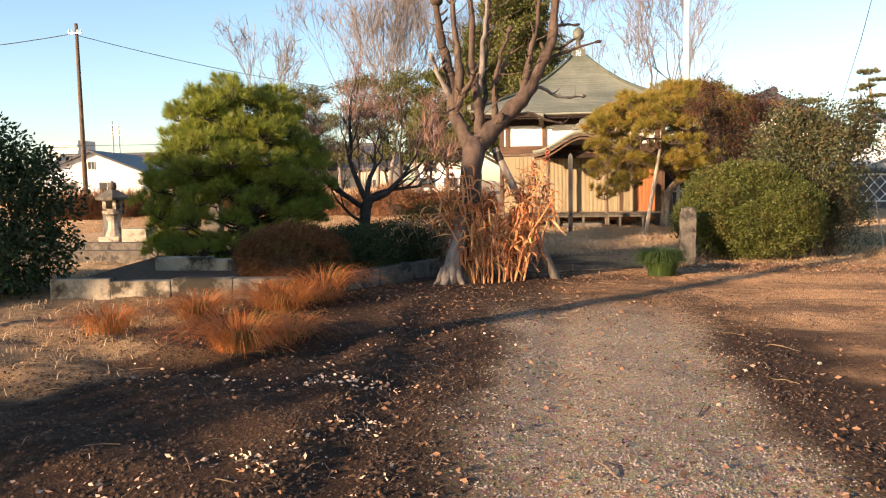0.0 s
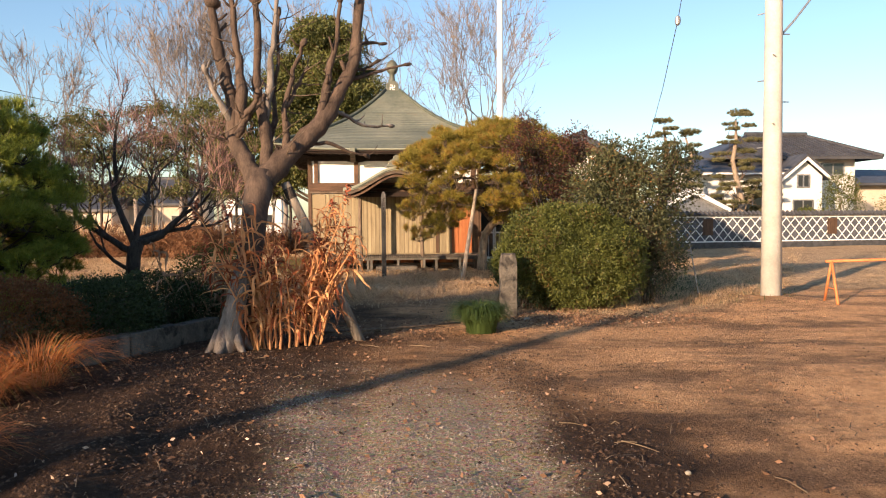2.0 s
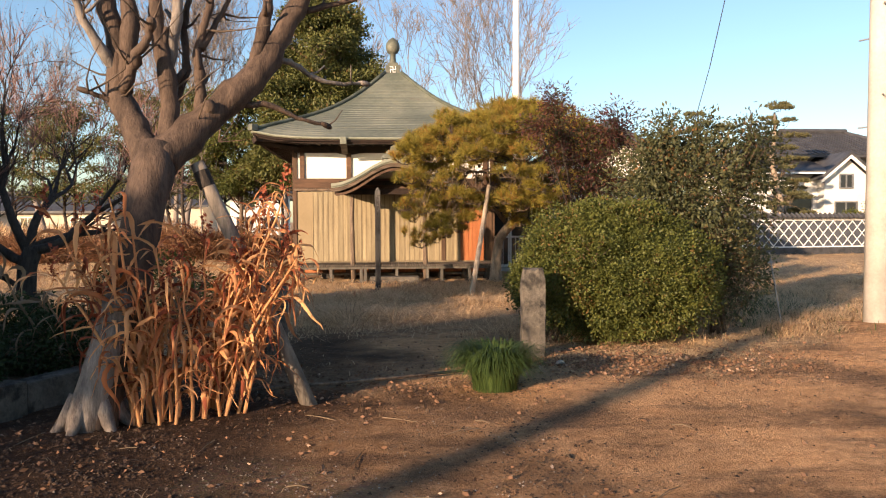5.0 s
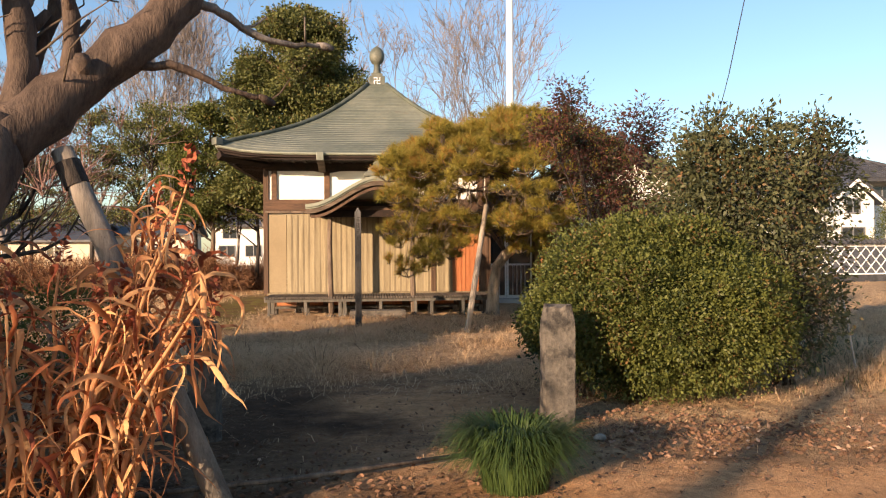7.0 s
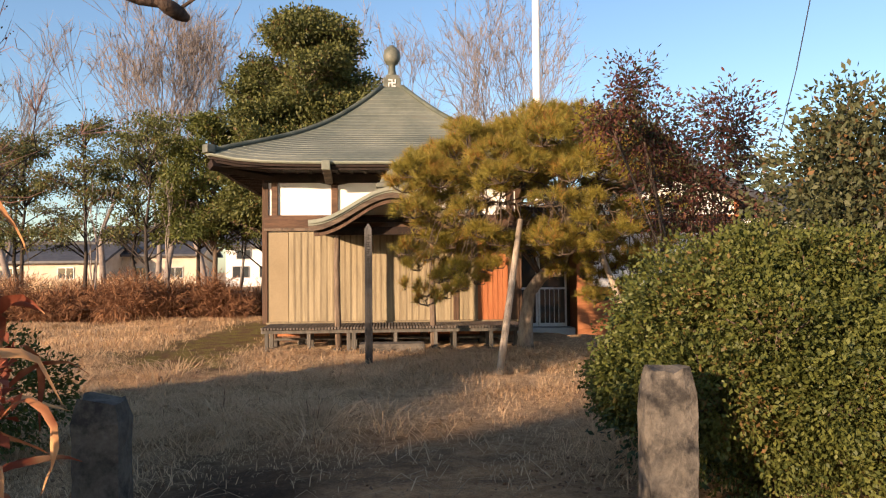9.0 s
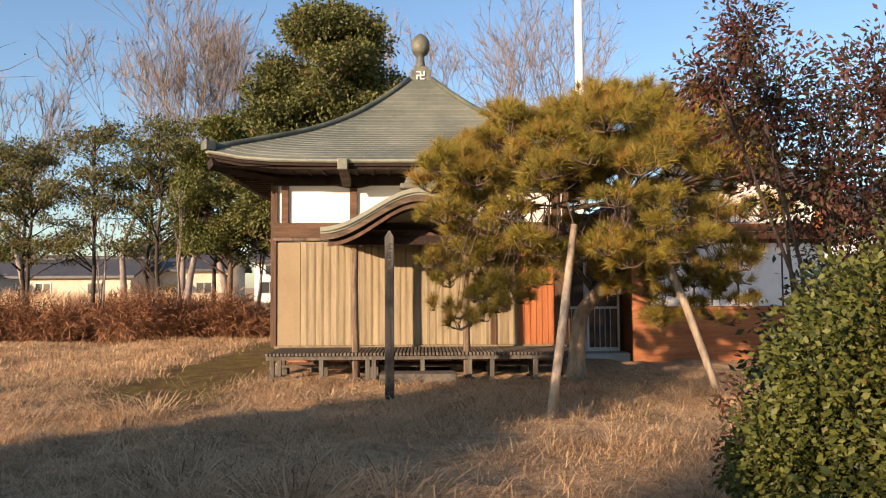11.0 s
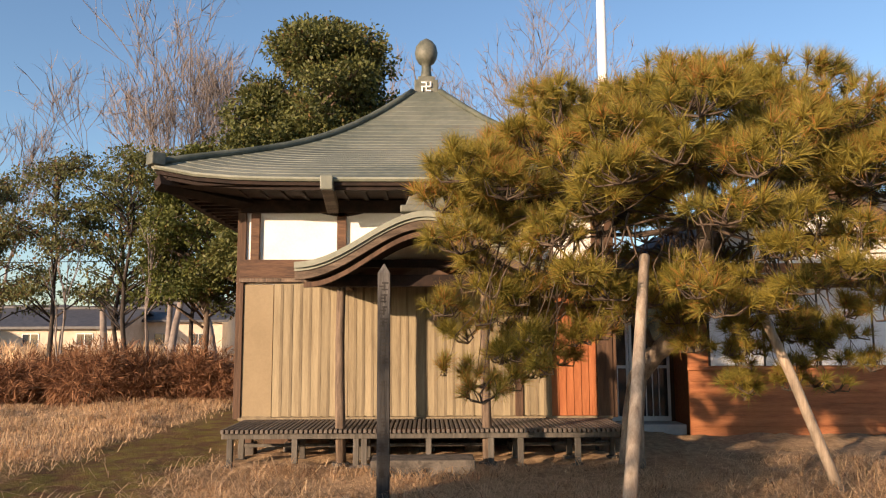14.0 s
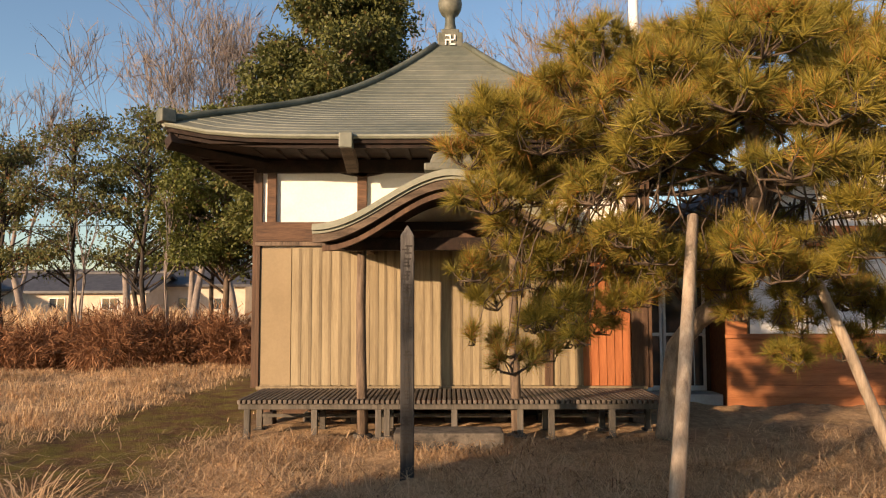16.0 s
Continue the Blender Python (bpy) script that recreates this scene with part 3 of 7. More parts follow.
def hall_roof():
    half, z0, top, crown = 3.48, 3.58, 5.80, 0.24
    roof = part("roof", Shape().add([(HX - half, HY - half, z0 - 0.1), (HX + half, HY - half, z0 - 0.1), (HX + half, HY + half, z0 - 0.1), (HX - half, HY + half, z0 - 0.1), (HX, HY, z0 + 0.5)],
                                    [(0, 1, 2, 3), (0, 1, 4), (1, 2, 4), (2, 3, 4), (3, 0, 4)]), EAVE_SHADE_WOOD, hall, "dark boarded roof underside")

    def prof(s):
        return z0 + (top - z0) * s - 0.285 * math.sin(math.pi * s ** 1.3)

    def lift(x, w):
        return 0.16 * abs(x / max(w, 0.01)) ** 6
    n, seg = 27, 14
    for side in range(4):
        turn = Matrix.Translation((HX, HY, 0)) @ Matrix.Rotation(side * math.pi / 2, 4, "Z")
        for i in range(n):
            s0, s1 = i / n, (i + 1) / n + 0.004
            w0, w1 = half + (crown - half) * s0, half + (crown - half) * min(1, s1)
            sh, vs, fs = Shape(), [], []
            for w, s, dz in ((w0, s0, 0.0), (w0, s0, 0.011), (w1, s1, 0.003), (w1, s1, -0.02)):
                for k in range(seg + 1):
                    x = -w + 2 * w * k / seg
                    vs.append(turn @ Vector((x, -w, prof(s) + dz + lift(x, w) * (1 - s) ** 2)))
            for r in range(3):
                fs += [(r * (seg + 1) + k, r * (seg + 1) + k + 1, (r + 1) * (seg + 1) + k + 1, (r + 1) * (seg + 1) + k) for k in range(seg)]
            sh.add(vs, fs)
            part("copper_course", sh, COPPER, roof)
        # hip ridge on the corner, and its end ornament
        pts = []
        for k in range(15):
            s = k / 14
            w = half + (crown - half) * s
            pts.append(turn @ Vector((-w, -w, prof(s) + 0.03 + 0.16 * (1 - s) ** 2)))
        part("hip_ridge", Shape().tube(pts, [0.055] * 15, 8), COPPER_RIDGE, roof, "slim dark copper hip ridge", smooth=True)
        c = turn @ Vector((-half, -half, z0 + 0.16))
        part("ridge_end", Shape().box(-0.09, 0.09, -0.09, 0.09, 0, 0.16, Matrix.Translation(c) @ Matrix.Rotation(math.pi / 4 + side * math.pi / 2, 4, "Z")), COPPER_DARK, roof, "bronze ridge end block", 0.015)
        # gutter, fascia and eave boards
        def strip(section, w):
            sh, n4 = Shape(), len(section)
            vs = [turn @ Vector((-w + 2 * w * k / seg, q, z0 + r + lift(-w + 2 * w * k / seg, half))) for k in range(seg + 1) for q, r in section]
            fs = [(k * n4 + i, k * n4 + (i + 1) % n4, (k + 1) * n4 + (i + 1) % n4, (k + 1) * n4 + i) for k in range(seg) for i in range(n4)]
            return sh.add(vs, fs + [tuple(range(n4)), tuple(seg * n4 + i for i in range(n4))])
        part("gutter", strip([(-half - 0.05, 0.0), (-half - 0.055, -0.025), (-half - 0.03, -0.05), (-half + 0.03, -0.05), (-half + 0.06, 0.0)], half), COPPER_LIGHT, roof, "pale copper gutter along the eave")
        part("fascia", strip([(-half + 0.0, -0.055), (-half + 0.0, -0.10), (-half + 0.05, -0.105), (-half + 0.05, -0.15), (-half + 0.14, -0.15), (-half + 0.14, -0.055)], half - 0.04), EAVE_SHADE_WOOD, roof, "dark stepped wooden eave fascia")
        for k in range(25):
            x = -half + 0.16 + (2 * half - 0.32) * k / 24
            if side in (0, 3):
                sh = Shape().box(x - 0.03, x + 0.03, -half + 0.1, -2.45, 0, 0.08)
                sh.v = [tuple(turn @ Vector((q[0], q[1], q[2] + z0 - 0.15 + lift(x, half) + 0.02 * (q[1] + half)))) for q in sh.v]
                part("rafter", sh, EAVE_SHADE_WOOD, roof)
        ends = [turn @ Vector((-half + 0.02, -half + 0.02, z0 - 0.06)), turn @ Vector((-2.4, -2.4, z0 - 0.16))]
        part("corner_beam", Shape().tube(ends, [0.11, 0.11], 4), EAVE_SHADE_WOOD, roof, "dark corner beam under the eave", 0.01)
    # gutter box and slanting pipe
    box_part("gutter_box", (-0.48, -0.32, HY - half - 0.12, HY - half + 0.06, z0 - 0.17, z0 + 0.01), COPPER, roof, "square copper gutter outlet box", 0.01)
    part("downpipe", Shape().tube([(-0.40, HY - half - 0.02, z0 - 0.1), (-0.40, HY - half + 0.6, z0 - 0.3)], [0.105, 0.105], 4), BARGE_WOOD, roof, "slanting square wooden water spout", 0.008)
    # finial
    fin = part("finial_base", Shape().box(HX - 0.24, HX + 0.24, HY - 0.24, HY + 0.24, 5.68, 5.78).box(HX - 0.21, HX + 0.21, HY - 0.21, HY + 0.21, 5.78, 6.06)
               .box(HX - 0.15, HX + 0.15, HY - 0.15, HY + 0.15, 6.06, 6.14), COPPER_DARK, roof, "square bronze finial base", 0.018)
    part("finial_bulb", Shape().lathe([(0.13, 6.12), (0.10, 6.2), (0.085, 6.3), (0.085, 6.40), (0.14, 6.43), (0.19, 6.52), (0.205, 6.62), (0.185, 6.73), (0.12, 6.82), (0.05, 6.87), (0.0, 6.9)], 24, HX, HY), COPPER_DARK, roof, "bronze jewel-shaped finial", smooth=True)
    y = HY - 0.24
    e, t = 0.075, 0.011
    mk = Shape()
    cz = 5.92
    mk.box(HX - e, HX + e, y, y + 0.035, cz - t, cz + t)
    mk.box(HX - t, HX + t, y, y + 0.035, cz - e, cz + e)
    mk.box(HX - e - t, HX - e + t, y, y + 0.035, cz - e - t, cz + t)      # arms bend to the left-turning temple sign
    mk.box(HX + e - t, HX + e + t, y, y + 0.035, cz - t, cz + e + t)
    mk.box(HX - e - t + 0.0, HX + t, y, y + 0.035, cz + e - t, cz + e + t)
    mk.box(HX - t, HX + e + t, y, y + 0.035, cz - e - t, cz - e + t)
    part("temple_sign", mk, PAINT_WHITE, roof, "white Buddhist temple sign")


def hall_body():
    body = part("wall", Shape().box(WL + 0.03, WR - 0.03, WF + 0.03, WB, DECK, 3.42), PLASTER, hall, "white plaster hall wall", 0.0)
    # posts, beams and rails of the upper wall
    for x in (-1.53, -0.32, 2.06, 3.27):
        w = 0.06 if abs(x - 0.87) > 2 else 0.065
        box_part("post", (x - w, x + w, WF - 0.03, WF + 0.05, 2.3, 3.45), WOOD_BEAM, hall, "brown timber post")
    # head beam takes the shade-dark wood, standing for the eave's shadow on it
    for nm, z0, z1, yo in (("rail", 2.30, 2.355, 0.07), ("beam", 2.36, 2.62, 0.035), ("head_beam", 3.285, 3.46, 0.05)):
        box_part(nm, (WL - 0.03, WR + 0.03, WF - yo, WF + 0.04, z0, z1), {"rail": WOOD_POLE, "beam": WOOD_BEAM, "head_beam": EAVE_SHADE_WOOD}[nm], hall, "weathered timber " + nm.replace("_", " "))
    for x in (WL - 0.02, WR + 0.02):
        for y in (WF + 0.05, 26.8, 28.4, WB - 0.05):
            box_part("side_post", (x - 0.06, x + 0.06, y - 0.06, y + 0.06, DECK, 3.45), WOOD_DARK, hall)
        box_part("side_boarding", (x - 0.03, x + 0.03, WF + 0.1, WB - 0.1, DECK, 2.6), BATTEN_TAN, hall)
        box_part("side_beam", (x - 0.045, x + 0.045, WF, WB, 3.25, 3.45), WOOD_DARK, hall)
    # scalloped bracket boards under the head beam
    for x0, x1 in ((-1.47, -0.32), (-0.32, 0.87), (0.87, 2.06), (2.06, 3.21)):
        for a, b in ((x0, x0 + 0.34), (x1 - 0.34, x1)):
            pts = [(a, 3.31)] + [(a + (b - a) * k / 8, 3.305 - (0.075 * (1 - k / 8) ** 0.6 if a == x0 else 0.075 * (k / 8) ** 0.6)) for k in range(9)] + [(b, 3.31)]
            if (a == x0 and abs(x0 + 1.47) < 0.01) or (b == x1 and abs(x1 - 3.21) < 0.01) or abs((a if a == x0 else b) - 0.87) < 0.01:
                continue
            part("bracket", Shape().prism(pts, "y", WF - 0.03, WF + 0.03), EAVE_SHADE_WOOD, hall, "carved scalloped wooden bracket")
    # left plain panel, board and batten shutters, orange boards
    box_part("corner_trim", (WL - 0.02, WL + 0.03, WF - 0.045, WF + 0.03, DECK, 2.30), WOOD_DARK, hall)
    box_part("plain_panel", (WL + 0.035, -1.255, WF - 0.02, WF + 0.03, DECK + 0.04, 2.27), PANEL_TAN, hall, "plain tan painted panel", 0.004)
    box_part("panel_bottom_rail", (WL + 0.03, -1.255, WF - 0.024, WF + 0.03, DECK + 0.005, DECK + 0.04), BATTEN_TAN, hall)
    siding = part("siding", Shape().box(-1.25, 2.59, WF - 0.004, WF + 0.03, DECK + 0.02, 2.28), BATTEN_TAN, hall, "weathered tan board and batten siding")
    rnd = random.Random(3)
    x = -1.25
    while x < 2.56:
        w = rnd.choice((0.115, 0.125, 0.135))
        w = min(w, 2.585 - x)
        box_part("board", (x + 0.004, x + w - 0.004, WF - 0.022 - rnd.uniform(0, 0.004), WF - 0.003, DECK + 0.03 + rnd.uniform(0, 0.008), 2.275), BOARD_TAN, siding, "", 0.0)
        box_part("batten", (x + w - 0.018, x + w + 0.018, WF - 0.029, WF - 0.0205, DECK + 0.03, 2.27), BATTEN_TAN, siding, "", 0.0)
        x += w
    box_part("sill_rail", (WL, 3.44, WF - 0.05, WF + 0.0, DECK - 0.02, DECK + 0.022), BATTEN_TAN, hall, "brown timber sill", 0.004)
    for x in (2.15,):
        box_part("wall_post", (x - 0.055, x + 0.055, WF - 0.05, WF + 0.01, DECK + 0.022, 2.30), WOOD_DARK, hall, "dark timber post in the siding")
    orange = part("orange_siding", Shape().box(2.60, 3.24, WF - 0.004, WF + 0.03, DECK + 0.02, 2.28), WOOD_ORANGE, hall, "orange stained vertical boards")
    for k in range(6):
        box_part("board", (2.605 + k * 0.105, 2.70 + k * 0.105, WF - 0.022, WF - 0.004, DECK + 0.03, 2.27), WOOD_ORANGE, orange, "", 0.0)
    box_part("end_post", (3.25, 3.46, WF - 0.03, WF + 0.05, DECK, 2.30), WOOD_DARK, hall, "dark end post")
    # foundation under the floor
    for k in range(9):
        x = WL + 0.12 + k * 0.615
        box_part("floor_post", (x - 0.06, x + 0.06, WF + 0.02, WF + 0.14, 0.1, DECK), WOOD_DARK, hall)
        box_part("footing_stone", (x - 0.11, x + 0.11, WF - 0.05, WF + 0.2, -0.06, 0.11), STONE, hall, "pale footing stone", 0.02)
        if k < 8:
            box_part("skirt_board", (x + 0.08, x + 0.535, WF + 0.06, WF + 0.09, 0.16, 0.37), WOOD_ORANGE, hall, "brown board below the floor")
    box_part("floor_slab", (WL, WR, WF + 0.02, WB, DECK - 0.1, DECK), WOOD_DARK, hall)
    box_part("under_wall", (WL + 0.2, WR, WF + 0.7, WB, -0.05, DECK - 0.1), WOOD_DARK, hall)


def hall_deck():
    y0, y1, xa, xb = 23.88, 25.03, -1.60, 3.34
    deck = part("deck_frame", Shape().box(xa, xb, y0, y0 + 0.07, DECK - 0.115, DECK - 0.045).box(xa, xb, y1 - 0.07, y1, DECK - 0.115, DECK - 0.045)
                .box(xa, xa + 0.07, y0 + 0.07, y1 - 0.07, DECK - 0.115, DECK - 0.045), DECK_POST, hall, "grey weathered veranda frame", 0.005)
    me = Shape().box(-0.019, 0.019, y0 - 0.05, y1, DECK - 0.045, DECK).mesh("slat", DECK_WOOD, 0.004)
    n = 84
    for k in range(n):
        s = part("slat", me, DECK_WOOD, deck)
        s.location.x = xa + 0.02 + (xb - xa - 0.04) * k / (n - 1)
    rnd = random.Random(4)
    for x in (-1.50, -0.72, 0.02, 0.12, 0.90, 1.66, 2.02, 2.72, 3.28):
        for y in (y0 + 0.035, 24.5):
            box_part("deck_post", (x - 0.034, x + 0.034, y - 0.034, y + 0.034, -0.02, DECK - 0.115), DECK_POST, deck, "", 0.005)
            box_part("post_stone", (x - 0.075, x + 0.075, y - 0.07, y + 0.07, -0.08, -0.005 + rnd.uniform(0, 0.015)), STONE, deck, "small footing stone", 0.02)
    for a, b in ((-1.50, -0.72), (-0.72, 0.02), (0.12, 0.90), (0.90, 1.66), (2.02, 2.72), (2.72, 3.28)):
        box_part("stretcher", (a + 0.04, b - 0.04, 24.46, 24.5, 0.14, 0.18), DECK_POST, deck, "", 0.004)


def hall_porch():
    yf, yb = 23.22, 25.06

    def curve(u):          # u from -1 to 1, height of the roof line
        a = abs(u)
        return 2.30 + 0.60 * (0.5 + 0.5 * math.cos(math.pi * min(1.0, a) ** 0.95)) ** 1.0
    us = [-1 + 2 * k / 36 for k in range(37)]
    hw = 1.52

    def band(lo, hi, a, b, w=hw):
        top = [(HX + w * u, curve(u) + hi) for u in us]
        bot = [(HX + w * u, curve(u) + lo) for u in reversed(us)]
        return Shape().prism(top + bot, "y", a, b)
    roof = part("porch_roof", band(0.03, 0.10, yf, yb), COPPER_LIGHT, hall, "undulating green copper porch roof", smooth=False)
    part("roof_edge", band(-0.005, 0.03, yf + 0.03, yf + 0.10), COPPER_LIGHT, roof, "pale copper roof edge")
    part("bargeboard", band(-0.1, -0.006, yf + 0.05, yf + 0.13), BARGE_WOOD, roof, "weathered dark curved bargeboard")
    part("inner_board", band(-0.19, -0.131, yf + 0.09, yf + 0.16, hw - 0.1), WOOD_DARK, roof)
    part("porch_soffit", band(-0.05, 0.029, yf + 0.14, yb), EAVE_SHADE_WOOD, roof)
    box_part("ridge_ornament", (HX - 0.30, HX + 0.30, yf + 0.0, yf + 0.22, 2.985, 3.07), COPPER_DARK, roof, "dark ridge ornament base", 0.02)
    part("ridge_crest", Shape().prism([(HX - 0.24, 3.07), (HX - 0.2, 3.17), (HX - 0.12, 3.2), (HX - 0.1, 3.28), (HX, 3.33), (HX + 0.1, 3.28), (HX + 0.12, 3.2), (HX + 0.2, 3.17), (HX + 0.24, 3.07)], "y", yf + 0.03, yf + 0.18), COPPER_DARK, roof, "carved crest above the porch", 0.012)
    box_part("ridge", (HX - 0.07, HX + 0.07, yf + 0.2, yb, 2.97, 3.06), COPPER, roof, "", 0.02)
    # tie beams coloured near black in place of the porch roof's shade
    box_part("tie_beam", (-0.62, 2.36, 23.93, 24.07, 2.16, 2.31), EAVE_SHADE_WOOD, hall, "porch tie beam darkened for the shade under the roof", 0.012)
    box_part("tie_beam", (-0.5, 2.24, 23.95, 24.05, 2.40, 2.50), EAVE_SHADE_WOOD, hall, "porch tie beam darkened for the shade under the roof", 0.012)
    part("frog_leg_strut", Shape().prism([(HX - 0.3, 2.31), (HX - 0.1, 2.4), (HX + 0.1, 2.4), (HX + 0.3, 2.31)], "y", 23.96, 24.04), WOOD_DARK, hall, "", 0.01)
    for x in (-0.19, 1.61):
        part("porch_column", Shape().tube([(x + 0.02, 24.0, 0.02), (x, 24.0, 0.8), (x - 0.01, 24.0, 1.5), (x, 24.0, 2.2)], [0.064, 0.06, 0.056, 0.054], 12), WOOD_POLE, hall, "round weathered porch column", smooth=True)
        part("column_stone", Shape().lathe([(0.12, -0.06), (0.12, 0.0), (0.1, 0.02)], 14, x + 0.02, 24.0), STONE, hall, "round base stone")
        box_part("link_beam", (x - 0.05, x + 0.05, 24.05, WF - 0.04, 2.18, 2.30), WOOD_DARK, hall, "", 0.01)
    box_part("threshold_stone", (0.25, 1.42, 23.15, 23.6, -0.05, 0.17), STONE, hall, "broad stone step before the veranda", 0.02)


hall_roof()
hall_body()
hall_deck()
hall_porch()


# ---- annex beside the hall ----
def build_annex():
    an = thing("annex_building", "orange-boarded annex with white shutters and tiled gable roof", "building")
    yf, x0, x1 = 26.8, 5.1, 9.0
    box_part("wall", (x0, x1, yf, 33.0, -0.05, 2.55), WOOD_RUST, an, "orange-brown boarded lower wall", 0.0)
    low = part("boarding", Shape().box(x0, x1, yf - 0.01, yf, 0.08, 0.98), WOOD_RUST, an, "orange stained horizontal boards")
    for k in range(5):
        box_part("board", (x0 + 0.01, x1 - 0.01, yf - 0.028, yf - 0.011, 0.1 + k * 0.178, 0.27 + k * 0.178), WOOD_RUST, low, "", 0.0)
    box_part("sill", (x0 - 0.02, x1 + 0.02, yf - 0.07, yf - 0.0, 0.99, 1.05), WOOD_RUST, an, "orange timber sill")
    for k in range(4):
        a = x0 + 0.35 + k * 0.9
        sh = box_part("shutter", (a + 0.01, a + 0.88, yf - 0.05, yf - 0.005, 1.06, 2.32), METAL_WHITE, an, "plain white storm shutter", 0.006)
        box_part("shutter_frame", (a - 0.012, a + 0.01, yf - 0.06, yf - 0.004, 1.06, 2.32), BLACK_METAL, an, "", 0.003)
    box_part("head_board", (x0 - 0.05, x1 + 0.05, yf - 0.32, yf, 2.40, 2.50), WOOD_RUST, an, "orange canopy board")
    # dark strip drawn in where the canopy board throws its shade
    box_part("canopy_shadow_board", (x0, x1, yf - 0.1, yf, 2.33, 2.40), WOOD_DARK, an)
    mid, ridge = 7.1, 4.2
    part("gable_wall", Shape().prism([(x0 + 0.1, 2.55), (x1, 2.55), (x1, 3.05), (mid, ridge - 0.25), (x0 + 0.1, 3.0)], "y", yf + 0.02, yf + 0.2), PLASTER, an, "white plaster gable")
    for s, xe in ((-1, x0 - 0.55), (1, x1 + 0.75)):
        w = abs(xe - mid)
        zl = ridge - w * 0.5
        sh = part("roof_slope", Shape().prism([(mid, ridge), (xe, zl), (xe, zl - 0.16), (mid, ridge - 0.16)], "y", yf - 0.6, 33.5), ROOF_TILE, an, "dark grey tiled roof slope", 0.02)
        for k in range(16):
            y = yf - 0.55 + k * 0.44
            part("tile_roll", Shape().tube([(mid, y, ridge + 0.01), (xe, y, zl + 0.01)], [0.05, 0.05], 6), ROOF_TILE, sh)
        part("barge_board", Shape().prism([(mid, ridge - 0.16), (xe, zl - 0.16), (xe, zl - 0.36), (mid, ridge - 0.36)], "y", yf - 0.56, yf - 0.5), WOOD_DARK, an, "dark barge board", 0.004)
    part("roof_ridge", Shape().tube([(mid, yf - 0.65, ridge + 0.08), (mid, 33.5, ridge + 0.08)], [0.13, 0.13], 8), ROOF_TILE, an, "ridge tiles")
    for z in (2.75,):
        box_part("gable_beam", (x0 + 0.1, x1, yf - 0.01, yf + 0.03, z - 0.18, z - 0.02), WOOD_RUST, an, "orange gable beam")
    box_part("gable_post", (x1 - 0.12, x1 + 0.03, yf - 0.02, yf + 0.1, 2.5, 3.1), WOOD_RUST, an)
    # recessed glazed entrance that links annex and hall
    en = part("entrance_wall", Shape().box(3.46, 5.1, 27.5, 27.6, 0.0, 3.0), WOOD_DARK, an, "dark recessed entrance wall")
    box_part("entrance_roof", (3.40, 5.3, 25.8, 28.0, 2.55, 2.70), ROOF_TILE, an, "low tiled link roof", 0.01)
    for a in (3.62, 4.32):
        d = part("sliding_door", Shape().box(a, a + 0.045, 27.42, 27.47, 0.12, 2.1).box(a + 0.64, a + 0.685, 27.42, 27.47, 0.12, 2.1).box(a + 0.045, a + 0.64, 27.42, 27.47, 2.05, 2.1)
                 .box(a + 0.045, a + 0.64, 27.42, 27.47, 0.12, 0.2).box(a + 0.045, a + 0.64, 27.42, 27.47, 1.0, 1.05), METAL_WHITE, an, "white framed glazed sliding door")
        box_part("pane", (a + 0.046, a + 0.639, 27.44, 27.455, 0.2, 2.05), GLASS, d, "dark reflecting glass", 0.0)
        for k in range(4):
            box_part("bar", (a + 0.15 + k * 0.11, a + 0.165 + k * 0.11, 27.41, 27.425, 0.2, 1.0), METAL_WHITE, d, "", 0.0)
    box_part("door_step", (3.5, 5.08, 26.9, 27.4, -0.05, 0.12), CONCRETE, an, "concrete door step", 0.01)


build_annex()


# ---- trees ----
def np_tips(tips):
    return np.array([tuple(p) for p, _ in tips]), np.array([tuple(d) for _, d in tips])


